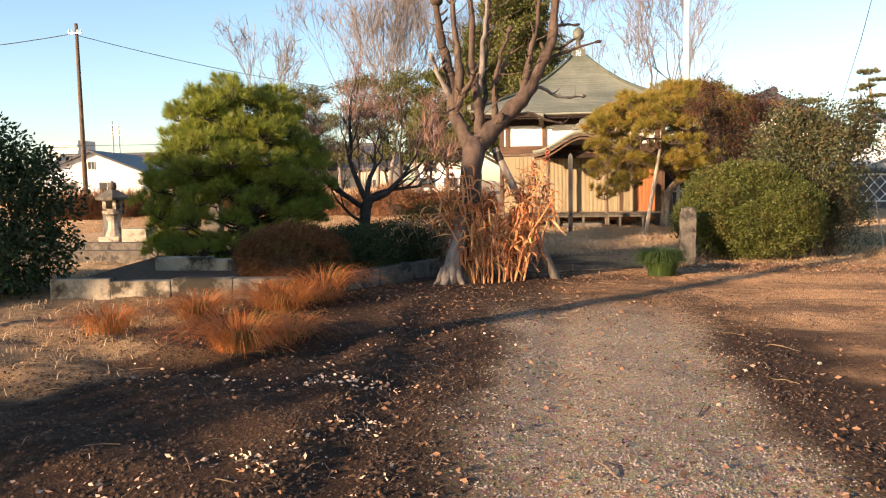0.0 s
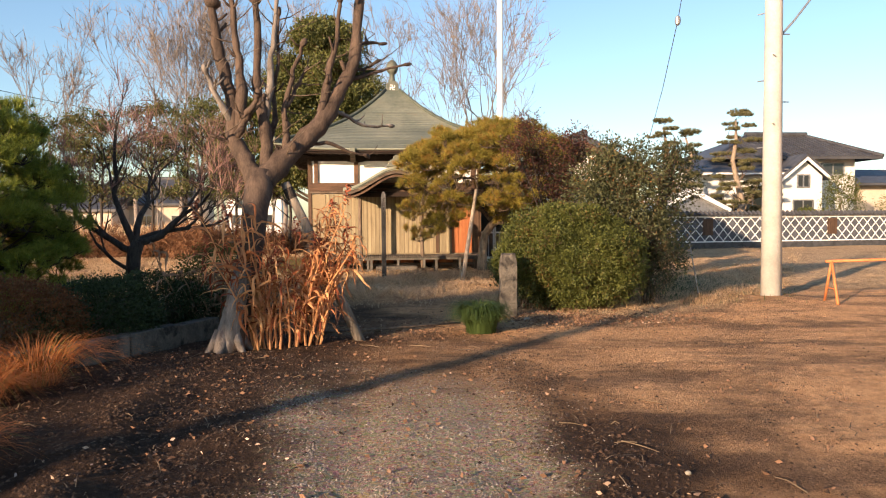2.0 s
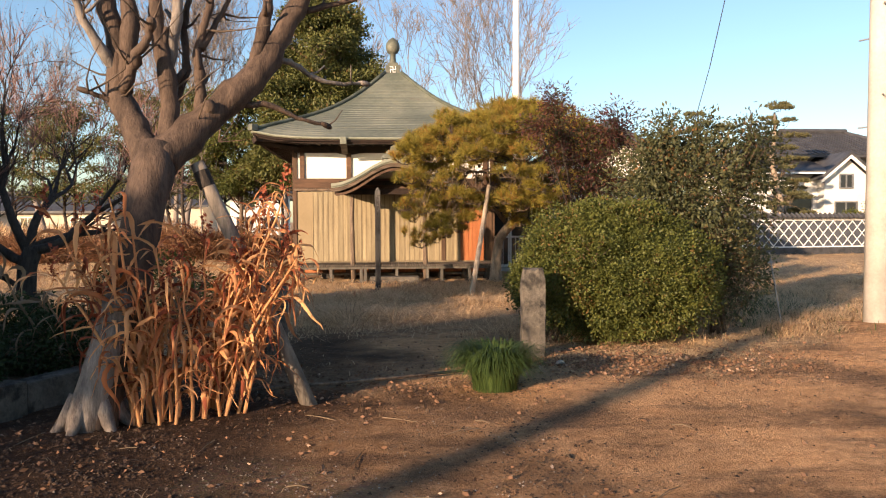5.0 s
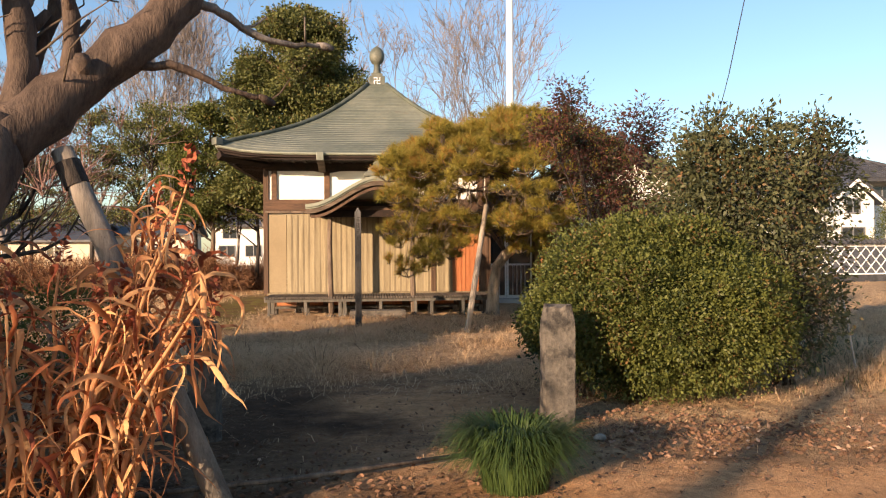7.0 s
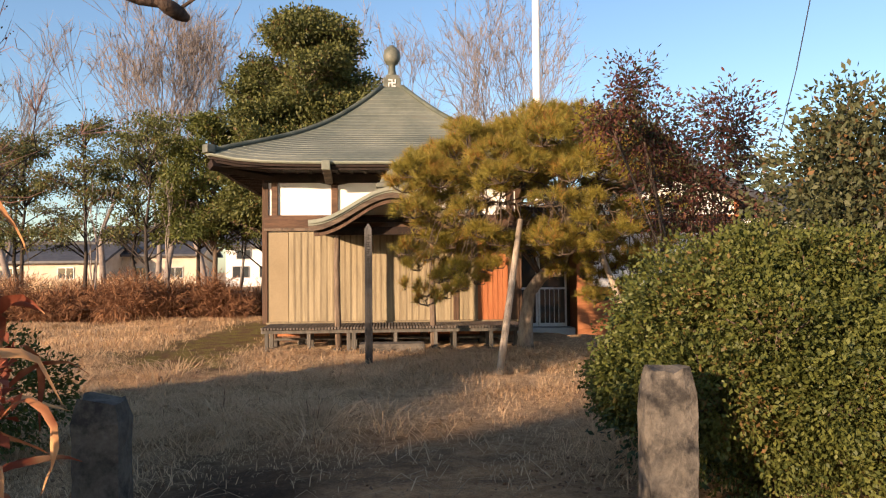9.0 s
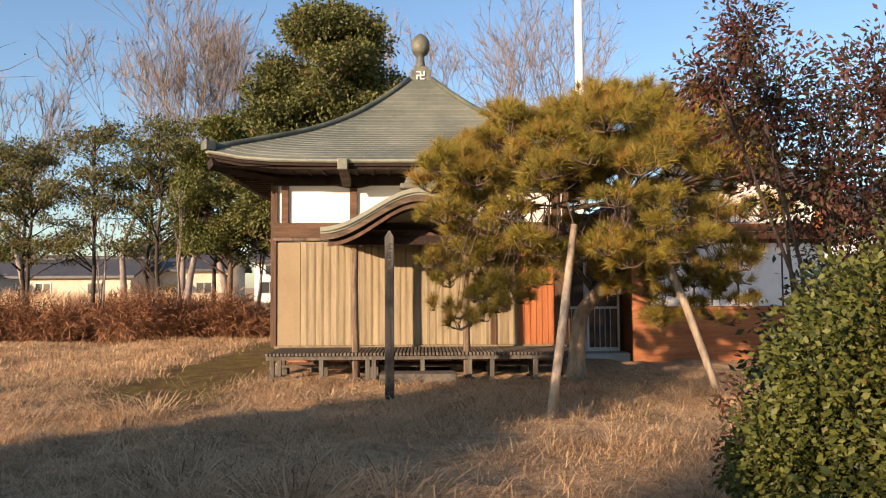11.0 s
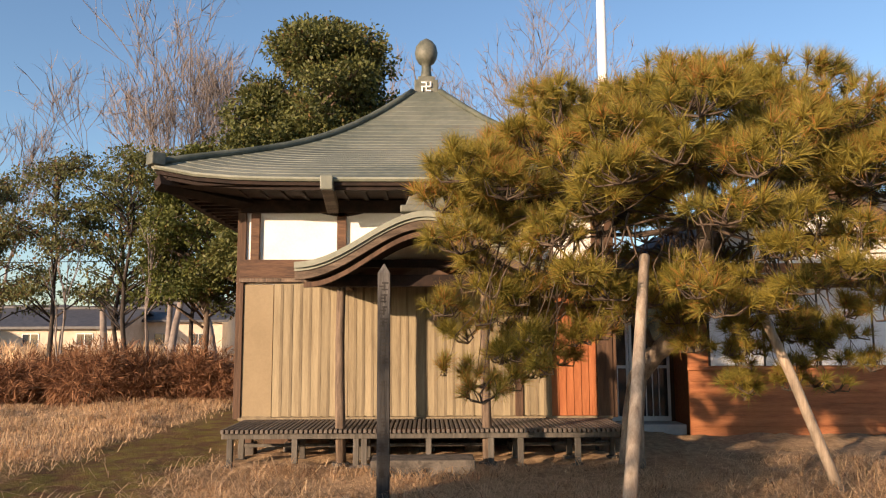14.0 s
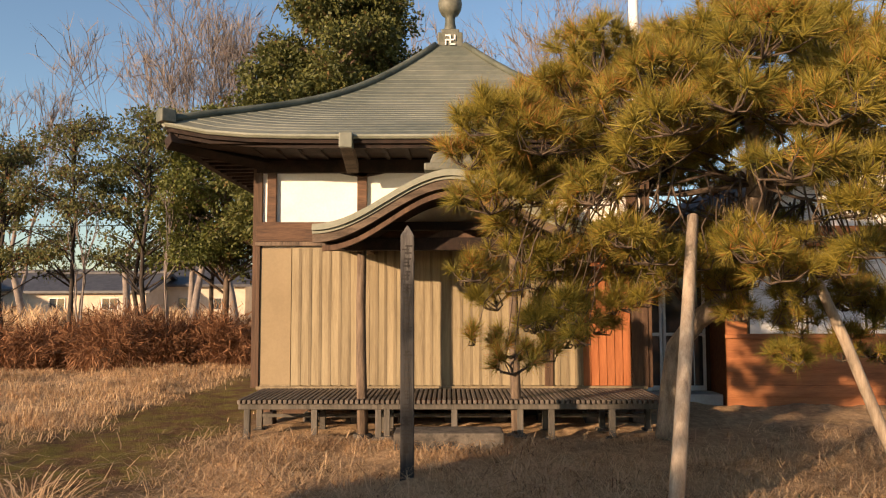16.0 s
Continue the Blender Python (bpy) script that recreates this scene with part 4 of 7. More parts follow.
def pine(name, label, at, pads, trunk_pts, trunk_r, material, seed, group="", per=30, length=0.12, width=0.006, density=150, bark=BARK, limb=BARK_DARK, spread=0.9, stem=0.7, least=10, hung=0.0):
    """A garden pine: bent trunk, limbs to flat pads, and brushes of needles on every pad."""
    rng, rnd = np.random.default_rng(seed), random.Random(seed)
    t = thing(name, label, "tree", group, at)
    tr, lm = Shape(), Shape()
    tr.tube(trunk_pts, trunk_r, 12)
    T, A = [], []
    for c, r in pads:
        c = Vector(c)
        hang = Vector((0, 0, 0.5)) if c.z > 2.0 or len(trunk_pts) < 6 else Vector((0, 0, -0.9))
        best = min(range(len(trunk_pts)), key=lambda i: (Vector(trunk_pts[i]) - c + hang).length)
        p0 = Vector(trunk_pts[best])
        if c.z < hung:                  # drooping bough from the crown above
            p0 = Vector((c.x * 0.75, c.y * 0.95 - 0.1, hung + 0.3))
        mid = (p0 + c) / 2 + Vector((rnd.uniform(-0.2, 0.2), rnd.uniform(-0.2, 0.2), rnd.uniform(-0.15, 0.1)))
        low = c - Vector((0, 0, r[2] * 0.5))
        q1, q2 = p0.lerp(mid, 0.5) + Vector((rnd.gauss(0, 0.06), rnd.gauss(0, 0.06), rnd.gauss(0, 0.05))), mid.lerp(low, 0.5) + Vector((rnd.gauss(0, 0.06), rnd.gauss(0, 0.06), rnd.gauss(0, 0.05)))
        lm.tube([p0, q1, mid, q2, low], [(0.07 if c.z < hung else trunk_r[best]) * f * (1.0 if c.z > 2.2 else 0.6) for f in (0.26, 0.2, 0.14, 0.1, 0.07)], 6)
        n = max(least, int(density * r[0] * r[1] * 1.3 + density * 0.35 * r[0] * r[2]))
        d = unit(rng.normal(0, 1, (n, 3)) * np.array([1, 1, 0.9]))
        d[:, 2] = np.where(d[:, 2] < -0.25, -d[:, 2] * 0.6, d[:, 2])
        p = np.array(c) + d * np.array(r) * rng.uniform(0.62, 1.05, n)[:, None]
        ax = unit(d * 0.8 + np.array([0, 0, 0.6]) + rng.normal(0, 0.25, (n, 3)))
        T.append(p)
        A.append(ax)
        for k in range(int(6 + 10 * r[0])):
            e = Vector(p[rng.integers(n)])
            lm.tube([low, (low + e) / 2 + Vector((rnd.gauss(0, 0.04), rnd.gauss(0, 0.04), -0.05)), e], [0.01, 0.007, 0.004], 4, False)
    part("trunk", tr, bark, t, "gnarled bark trunk", smooth=True)
    tagged(part("branchwork", lm, limb, t, "dark crooked limbs and twigs", smooth=True), kind="stuff")
    tagged(part("crown", needles_mesh("crown", np.concatenate(T), np.concatenate(A), material, rng, per, length, width, spread, stem), material, t), kind="stuff")
    return t


# golden pine before the hall, coordinates from its foot
rng_pads = np.random.default_rng(11)
pads = []
for ring, (rad, z, n, r) in enumerate(((0.0, 3.78, 1, 0.55), (0.75, 3.75, 8, 0.44), (1.4, 3.6, 15, 0.4), (1.9, 3.3, 20, 0.38), (2.2, 2.9, 24, 0.36), (2.1, 2.5, 16, 0.3), (1.0, 3.1, 6, 0.4), (1.9, 2.15, 10, 0.24), (1.3, 1.95, 8, 0.24))):
    for k in range(n):
        a = 2 * math.pi * (k + 0.5 * (ring % 2) + rng_pads.uniform(-0.3, 0.3)) / n
        rad2 = rad * rng_pads.uniform(0.88, 1.1)
        if z < 2.45 and math.cos(a) > 0.7:      # open underneath on the annex side
            continue
        pads.append(((0.06 + rad2 * math.cos(a) * (0.88 if math.cos(a) > 0 else 1.0), -2.05 + 0.8 * rad2 * math.sin(a), z + rng_pads.uniform(-0.16, 0.16)), (r * rng_pads.uniform(0.8, 1.2), r * rng_pads.uniform(0.8, 1.15), r * rng_pads.uniform(0.6, 0.85))))
for cx, cy, z0, z1, sx, n in ((-1.75, -1.75, 0.95, 2.1, 0.6, 28), (-0.9, -1.5, 1.1, 2.1, 0.45, 12), (1.75, -0.6, 0.9, 2.0, 0.75, 36), (0.7, -2.4, 1.75, 2.2, 1.3, 16), (0.6, -1.1, 1.3, 2.1, 0.45, 14)):      # low hanging boughs
    for k in range(n):
        r = rng_pads.uniform(0.13, 0.24)
        pads.append(((cx + rng_pads.uniform(-1, 1) * sx, cy + rng_pads.uniform(-1, 1) * 0.35, rng_pads.uniform(z0, z1)), (r * 1.15, r, r * 0.8)))
pine("golden_pine", "spreading garden pine with golden yellow-green needles", (3.36, 23.85, gz(3.36, 23.85)),
     pads, [(0, 0, -0.05), (0.0, -0.03, 0.2), (0.02, -0.05, 0.6), (0.08, -0.08, 1.05), (0.28, -0.2, 1.35), (0.62, -0.45, 1.65), (0.65, -0.95, 2.1), (0.45, -1.5, 2.7), (0.25, -1.95, 3.3)], [0.17, 0.145, 0.125, 0.115, 0.115, 0.11, 0.1, 0.08, 0.05], PINE_GOLD, 21, density=150, length=0.165, width=0.0065, per=80, bark=BARK_SAND, limb=BARK, spread=1.25, stem=0.3, least=4, hung=2.35)
for base, top in (((2.34, 20.28), (2.85, 21.27, 2.25)), ((5.09, 22.31), (4.3, 22.67, 2.3))):
    bx, by = base
    p = thing("pine_prop", "pale peeled prop pole holding up a pine limb", "prop pole", "props under the pine", (bx, by, gz(bx, by)))
    q = Vector(top) - Vector((bx, by, gz(bx, by)))
    part("pole", Shape().tube([(0, 0, -0.1), q * 0.5 + Vector((0.01, 0, 0)), q], [0.056, 0.052, 0.045], 10), WOOD_PROP, p, smooth=True)

# big green pine in the kerbed bed
pads = []
r2 = np.random.default_rng(12)
for ring, (rad, z, n, r) in enumerate(((0.3, 3.02, 4, 0.42), (0.8, 2.86, 9, 0.42), (1.15, 2.52, 13, 0.42), (1.38, 2.12, 15, 0.42), (1.58, 1.68, 17, 0.42), (1.72, 1.25, 18, 0.42), (1.74, 0.85, 18, 0.42), (1.62, 0.45, 17, 0.42), (1.5, 0.15, 15, 0.36), (0.7, 2.3, 6, 0.55), (0.9, 1.4, 7, 0.6))):
    for k in range(n):
        a = 2 * math.pi * (k + 0.4 * ring + r2.uniform(-0.25, 0.25)) / n
        q = 0.84 * rad * r2.uniform(0.9, 1.08)
        pads.append(((q * math.cos(a), q * math.sin(a), z + r2.uniform(-0.22, 0.22)), (0.82 * r * r2.uniform(0.7, 1.2), 0.82 * r * r2.uniform(0.7, 1.2), r * 0.62)))
pine("garden_pine", "dense green clipped pine in a stone-kerbed bed", (-5.85, 13.35, 0.1), pads, [(0, 0, -0.1), (0.1, 0.05, 0.6), (-0.05, 0, 1.3), (0.05, 0, 2.2), (0, 0, 2.9)], [0.2, 0.17, 0.14, 0.1, 0.05], PINE_GREEN, 22, density=270, length=0.15, width=0.008, per=44, spread=1.0, stem=0.5)


def bare_tree(name, label, at, height, r, seed, depth=5, bark=BARK, first=None, lean=(0, 0, 1), spread=0.6, up=0.3, split=(2, 3), group="", twigs=0, twig_mat=None, thin=0.006, wander=0.16, shrink=0.74, trunk=0.3, buds=None):
    rnd = random.Random(seed)
    t = thing(name, label, "tree", group, at)
    tr, tips = Shape(), []
    grow(tr, Vector((0, 0, -0.1)), Vector(lean), height * trunk, r, depth, rnd, tips, 4, wander, split, spread, shrink, up, 8, thin)
    part("trunk", tr, bark, t, smooth=True)
    if twigs:
        rng = np.random.default_rng(seed)
        P, D = np_tips(tips)
        k = twigs
        B = np.repeat(P, k, 0)
        d = unit(np.repeat(D, k, 0) + rng.normal(0, 0.55, (len(B), 3)) + np.array([0, 0, 0.25]))
        L = rng.uniform(0.35, 1.0, len(B))[:, None] * height * 0.075
        s = unit(np.cross(d, rng.normal(0, 1, (len(B), 3)))) * thin * 0.9
        kink = rng.normal(0, 0.12, (len(B), 3)) * L
        v = np.stack([B - s, B + s, B + d * L * 0.55 + kink + s * 0.6, B + d * L * 0.55 + kink - s * 0.6, B + d * L + kink * 0.5], 1)
        me = sheet_mesh("twig", v, [(0, 1, 2, 3), (3, 2, 4)], twig_mat or TWIG)
        tagged(part("twig", me, None, t, "fine bare twigs"), kind="stuff")
    return t


# pruned crape myrtle by the track
def crape_myrtle():
    rnd = random.Random(8)
    t = thing("crape_myrtle", "bare hard-pruned tree with thick leaning mottled trunk", "tree", at=(-1.52, 10.95, gz(-1.52, 10.95)))
    bole = part("trunk", Shape().tube([(-0.02, 0, -0.15), (-0.01, 0.0, 0.05), (0.03, 0.02, 0.22), (0.08, 0.06, 0.42), (0.13, 0.12, 0.65), (0.17, 0.17, 0.85), (0.21, 0.25, 1.1), (0.24, 0.33, 1.35), (0.26, 0.46, 1.7), (0.29, 0.58, 1.95), (0.31, 0.65, 2.15)],
                                      [0.195, 0.182, 0.17, 0.162, 0.155, 0.15, 0.148, 0.15, 0.16, 0.175, 0.14], 16), BARK_PALE, t, "thick brown trunk with pale patches", smooth=True)
    part("bare_wood", Shape().tube([(-0.035, -0.04, -0.1), (-0.02, -0.04, 0.1), (0.05, -0.02, 0.36), (0.11, 0.05, 0.65), (0.16, 0.12, 0.92), (0.19, 0.2, 1.1)], [0.165, 0.155, 0.137, 0.128, 0.12, 0.07], 14), BARK_BLEACHED, bole, "grey bleached bare wood low on the trunk", smooth=True)
    for a in range(6):
        b = a * 1.05 + 0.4 + rnd.uniform(-0.2, 0.2)
        c, q = math.cos(b), math.sin(b)
        part("root", Shape().tube([(0.1 * c, 0.1 * q, 0.24), (0.2 * c, 0.2 * q, 0.07), (0.26 * c, 0.26 * q, 0.0), (0.33 * c, 0.33 * q, -0.06)], [0.07, 0.05, 0.035, 0.015], 7), BARK_BLEACHED, bole, smooth=True)

    def limb(r, *pts, bark=BARK_PALE, bare=False):
        pts = [Vector(p) for p in pts]
        n, path = len(pts), []
        for i in range(n - 1):                     # smooth bends between the waypoints
            p0, p1, p2, p3 = pts[max(i - 1, 0)], pts[i], pts[i + 1], pts[min(i + 2, n - 1)]
            for u in (0, 0.25, 0.5, 0.75):
                q = 0.5 * (2 * p1 + (p2 - p0) * u + (2 * p0 - 5 * p1 + 4 * p2 - p3) * u * u + (3 * p1 - p0 - 3 * p2 + p3) * u ** 3)
                path.append(q + Vector((rnd.gauss(0, 0.008), rnd.gauss(0, 0.008), rnd.gauss(0, 0.005))))
        path.append(pts[-1])
        m = len(path)
        rad = [r * (1 - 0.62 * i / (m - 1)) * rnd.uniform(0.88, 1.14) for i in range(m)]
        lb = part("limb", Shape().tube(path, rad, 10), bark, t, smooth=True)
        e, d = path[-1], (path[-1] - path[-2]).normalized()
        part("pruned_knuckle", Shape().tube([e - d * 0.08, e - d * 0.03, e + d * 0.02, e + d * 0.05], [r * 0.45, r * 0.8, r * 0.75, r * 0.4], 8), bark, lb, "swollen pruned branch end", smooth=True)
        for k in range(3 if r > 0.035 else 1):      # sawn stubs with a short spur
            i = rnd.randint(3, m - 1)
            q = Vector((rnd.gauss(0, 1), rnd.gauss(0, 1), rnd.uniform(0.2, 1.0))).normalized()
            part("stub", Shape().tube([path[i], path[i] + q * 0.09, path[i] + q * 0.17 + Vector((0, 0, 0.05))], [rad[i] * 0.55, rad[i] * 0.42, rad[i] * 0.3], 6), bark, lb, smooth=True)
        for k in range(0 if bare else 4):
            i = rnd.randint(3, m - 1)
            q = Vector((rnd.gauss(0, 0.8), rnd.gauss(0, 0.8), rnd.uniform(-0.1, 1))).normalized()
            part("twig", Shape().tube([path[i], path[i] + q * 0.16, path[i] + q * 0.34 + Vector((rnd.gauss(0, 0.06), 0, 0.04)), path[i] + q * 0.5 + Vector((rnd.gauss(0, 0.1), 0, 0.1))], [0.011, 0.009, 0.006, 0.003], 4, False), BARK, lb, smooth=True)
    # three thick arms, each with pruned rods standing on it
    limb(0.135, (0.27, 0.58, 1.98), (0.14, 0.7, 2.24), (-0.03, 0.8, 2.55), (-0.06, 0.8, 2.95), (-0.14, 0.8, 3.4), (-0.24, 0.8, 3.8), (-0.28, 0.8, 4.3))
    limb(0.05, (-0.06, 0.75, 2.8), (-0.18, 0.65, 3.02), (-0.28, 0.6, 3.26), (-0.34, 0.55, 3.42), bark=BARK_BLEACHED)
    limb(0.08, (-0.02, 0.8, 2.62), (0.07, 0.75, 3.08), (0.04, 0.8, 3.5), (-0.02, 0.8, 3.9), (-0.05, 0.8, 4.5))
    limb(0.055, (0.0, 0.75, 2.6), (0.14, 0.65, 2.84), (0.25, 0.6, 3.0), (0.3, 0.55, 3.12))
    limb(0.095, (0.36, 0.72, 2.1), (0.35, 0.83, 2.5), (0.31, 0.86, 2.87), (0.25, 0.89, 3.2), (0.25, 0.92, 3.65), (0.23, 0.95, 4.4))
    limb(0.06, (0.3, 0.88, 2.82), (0.4, 0.93, 3.17), (0.41, 0.95, 3.54), (0.46, 0.95, 3.9), (0.5, 0.95, 4.5), bark=BARK_BLEACHED)
    limb(0.045, (0.34, 0.9, 2.4), (0.44, 1.05, 2.85), (0.42, 1.1, 3.21), (0.47, 1.12, 3.6), (0.5, 1.15, 4.3))
    limb(0.155, (0.3, 0.65, 2.02), (0.56, 0.83, 2.3), (0.8, 0.95, 2.55), (1.04, 1.08, 2.83), (1.17, 1.16, 3.04), (1.33, 1.22, 3.37), (1.47, 1.26, 3.65), (1.52, 1.32, 4.1), (1.57, 1.4, 4.7))
    limb(0.065, (1.0, 1.06, 2.8), (1.1, 1.11, 3.23), (1.16, 1.12, 3.6), (1.25, 1.14, 3.94), (1.3, 1.15, 4.5))
    limb(0.055, (0.64, 0.87, 2.37), (0.59, 0.9, 2.7), (0.6, 0.9, 3.06), (0.71, 0.93, 3.48), (0.84, 0.95, 3.85))
    limb(0.035, (0.6, 0.9, 3.0), (0.73, 1.0, 3.26), (0.86, 1.05, 3.52))
    limb(0.036, (1.08, 1.12, 2.88), (1.24, 1.22, 2.98), (1.38, 1.32, 2.94), (1.56, 1.44, 2.85), (1.79, 1.6, 2.84), (1.98, 1.75, 2.87), bark=BARK_BLEACHED, bare=True)
    limb(0.034, (1.34, 1.24, 3.4), (1.61, 1.38, 3.5), (1.87, 1.48, 3.6), (2.22, 1.55, 3.7), bare=True)
    limb(0.03, (1.44, 1.26, 3.55), (1.64, 1.38, 3.6), (1.8, 1.45, 3.72))
    limb(0.032, (1.5, 1.34, 3.9), (1.68, 1.46, 3.98), (1.88, 1.55, 3.98))
    limb(0.034, (0.78, 0.95, 2.5), (1.1, 1.06, 2.56), (1.38, 1.18, 2.46), (1.64, 1.3, 2.4), bare=True)
    limb(0.032, (-0.02, 0.78, 2.5), (-0.16, 0.7, 2.56), (-0.28, 0.65, 2.6))


crape_myrtle()
for base, top in (((0.0, 11.5), (-0.93, 11.72, 1.98)),):
    p = thing("tree_stake", "slanting wooden stake propping the bare tree", "stake", "stakes round the bare tree", (*base, gz(*base)))
    q = Vector(top) - Vector((*base, gz(*base)))
    part("pole", Shape().tube([-q * 0.05, q * 0.5 + Vector((0.015, 0, 0.01)), q], [0.066, 0.062, 0.058], 12), WOOD_GREY, p, "peeling grey pole", smooth=True)
    part("binding", Shape().tube([q * 0.9, q * 0.965], [0.066, 0.068], 12), BARK_DARK, p, "dark rope binding")

# plum tree with a dark crooked trunk
def plum_tree(at):
    rnd, rng = random.Random(35), np.random.default_rng(35)
    t = thing("plum_tree", "bare plum tree with black crooked trunk and fine reddish twigs", "tree", at=at)
    t.scale = (0.78, 0.78, 0.78)
    part("trunk", Shape().tube([(0, 0, -0.1), (0.06, 0, 0.35), (-0.02, 0.03, 0.8), (0.02, 0, 1.2), (0.12, 0, 1.5)], [0.2, 0.165, 0.15, 0.145, 0.14], 10), BARK_DARK, t, "black rugged trunk", smooth=True)
    tips = []
    for d, L, r, z in (((-1.0, 0.1, 0.45), 1.1, 0.085, 1.25), ((0.95, -0.2, 0.35), 1.15, 0.09, 1.45), ((0.2, 0.5, 0.9), 1.2, 0.08, 1.5), ((-0.35, -0.4, 0.95), 1.2, 0.085, 1.4), ((0.75, 0.4, 0.8), 1.1, 0.07, 1.5), ((-0.8, -0.2, 0.15), 1.0, 0.05, 0.85)):
        lm = Shape()
        grow(lm, Vector((0.06, 0, z)), Vector(d), L, r, 4, rnd, tips, 4, 0.24, (2, 3), 0.62, 0.76, 0.42, 7, 0.006)
        part("limb", lm, BARK_DARK, t, "crooked black limb", smooth=True)
    P, D = np_tips(tips)
    B = np.repeat(P, 9, 0)
    d = unit(np.repeat(D, 9, 0) * 0.7 + rng.normal(0, 0.5, (len(B), 3)) + np.array([0, 0, 0.55]))
    L = rng.uniform(0.25, 0.85, len(B))[:, None]
    s = unit(np.cross(d, rng.normal(0, 1, (len(B), 3)))) * 0.0055
    kink = rng.normal(0, 0.1, (len(B), 3)) * L
    v = np.stack([B - s, B + s, B + d * L * 0.55 + kink + s * 0.6, B + d * L * 0.55 + kink - s * 0.6, B + d * L + kink * 0.5], 1)
    tagged(part("twig", sheet_mesh("twig", v, [(0, 1, 2, 3), (3, 2, 4)], TWIG_RED), None, t, "fine reddish shoots"), kind="stuff")
    k = rng.integers(0, len(B), 2600)
    bp = B[k] + d[k] * L[k] * rng.uniform(0.4, 1.0, (len(k), 1))
    tagged(part("bud", leaves_mesh("bud", bp, d[k], 0.03, LEAF_RED, rng, 0.6), None, t, "reddish buds"), kind="stuff")


plum_tree((-3.85, 15.00, 0))


def leafy(name, label, category, at, blobs, material, size, n, seed, bark=BARK, group="", wide=0.5, shell=0.6, clump=14, clump_r=0.16, stems=1, trunk_r=0.06, bole=0.0):
    """Shrub or tree crown: leaves gathered in clumps on rounded masses, over stems and limbs."""
    rng, rnd = np.random.default_rng(seed), random.Random(seed)
    t = thing(name, label, category, group, at)
    tr = Shape()
    tot = sum(r[0] * r[1] + r[0] * r[2] for _, r in blobs)
    P, O = [], []
    for c, r in blobs:
        m = max(4, int(n / clump * (r[0] * r[1] + r[0] * r[2]) / tot))
        cp, co = blob_points(rng, m, c, r, shell)
        cp = cp + rng.normal(0, 0.06, cp.shape) * np.array(r)
        ok = cp[:, 2] > 0.02
        cp, co = cp[ok], co[ok]
        B, D = np.repeat(cp, clump, 0), np.repeat(co, clump, 0)
        off = unit(rng.normal(0, 1, B.shape)) * (clump_r * rng.random(len(B)) ** 0.5)[:, None]
        P.append(B + off)
        O.append(unit(D + off / clump_r * 0.6))
        if bole:
            cc = Vector(c)
            f = Vector((0, 0, min(bole, max(0.3, c[2] - 0.35 * math.hypot(c[0], c[1]) - 0.3))))
            tr.tube([f, f.lerp(cc, 0.55) + Vector((0, 0, 0.12)), cc], [trunk_r * 0.4, trunk_r * 0.25, 0.012], 5)
            for j in range(5):
                e = Vector(cp[rng.integers(len(cp))])
                tr.tube([f.lerp(cc, 0.75), (cc + e) / 2, e], [trunk_r * 0.14, trunk_r * 0.1, 0.006], 3, False)
            continue
        for k in range(stems):
            b = Vector((rnd.uniform(-0.12, 0.12), rnd.uniform(-0.12, 0.12), -0.1))
            cc = Vector(c)
            m1 = b.lerp(cc, 0.5) + Vector((rnd.uniform(-0.1, 0.1), rnd.uniform(-0.1, 0.1), 0))
            tr.tube([b, m1, cc], [trunk_r, trunk_r * 0.7, trunk_r * 0.3], 6)
            for j in range(4):
                e = Vector(cp[rng.integers(len(cp))])
                tr.tube([m1.lerp(cc, rnd.random()), (cc + e) / 2 + Vector((0, 0, -0.05)), e], [trunk_r * 0.4, trunk_r * 0.25, 0.006], 4, False)
    if bole:
        tr.tube([(rnd.uniform(-0.1, 0.1) * (k > 0), rnd.uniform(-0.1, 0.1), bole * k / 6 - 0.1 * (k == 0)) for k in range(7)], [trunk_r * (1.15 - 0.15 * k) for k in range(7)], 9)
    part("trunk", tr, bark, t, smooth=True)
    tagged(part("crown", leaves_mesh("crown", np.concatenate(P), np.concatenate(O), size, material, rng, wide), material, t), kind="stuff")
    return t


bumps = [((0, 0, 0.8), (1.14, 0.95, 0.9)), ((-0.35, 0.1, 0.95), (0.85, 0.85, 0.78)), ((0.25, -0.1, 0.62), (1.02, 0.95, 0.62))]
r_bump = random.Random(40)
for k in range(34):
    a, e = r_bump.uniform(0, 6.283), r_bump.uniform(-0.15, 1.35)
    q = r_bump.uniform(0.22, 0.38)
    bumps.append(((1.0 * math.cos(a) * math.cos(e), 0.85 * math.sin(a) * math.cos(e), 0.72 + 0.82 * math.sin(e)), (q, q, q * 0.85)))
leafy("clipped_bush", "large rounded clipped evergreen bush with small leaves", "bush", (3.55, 14.62, 0), bumps, LEAF_BUSH, 0.034, 190000, 41, shell=0.35, clump=16, clump_r=0.08, stems=1, trunk_r=0.03, wide=0.6)
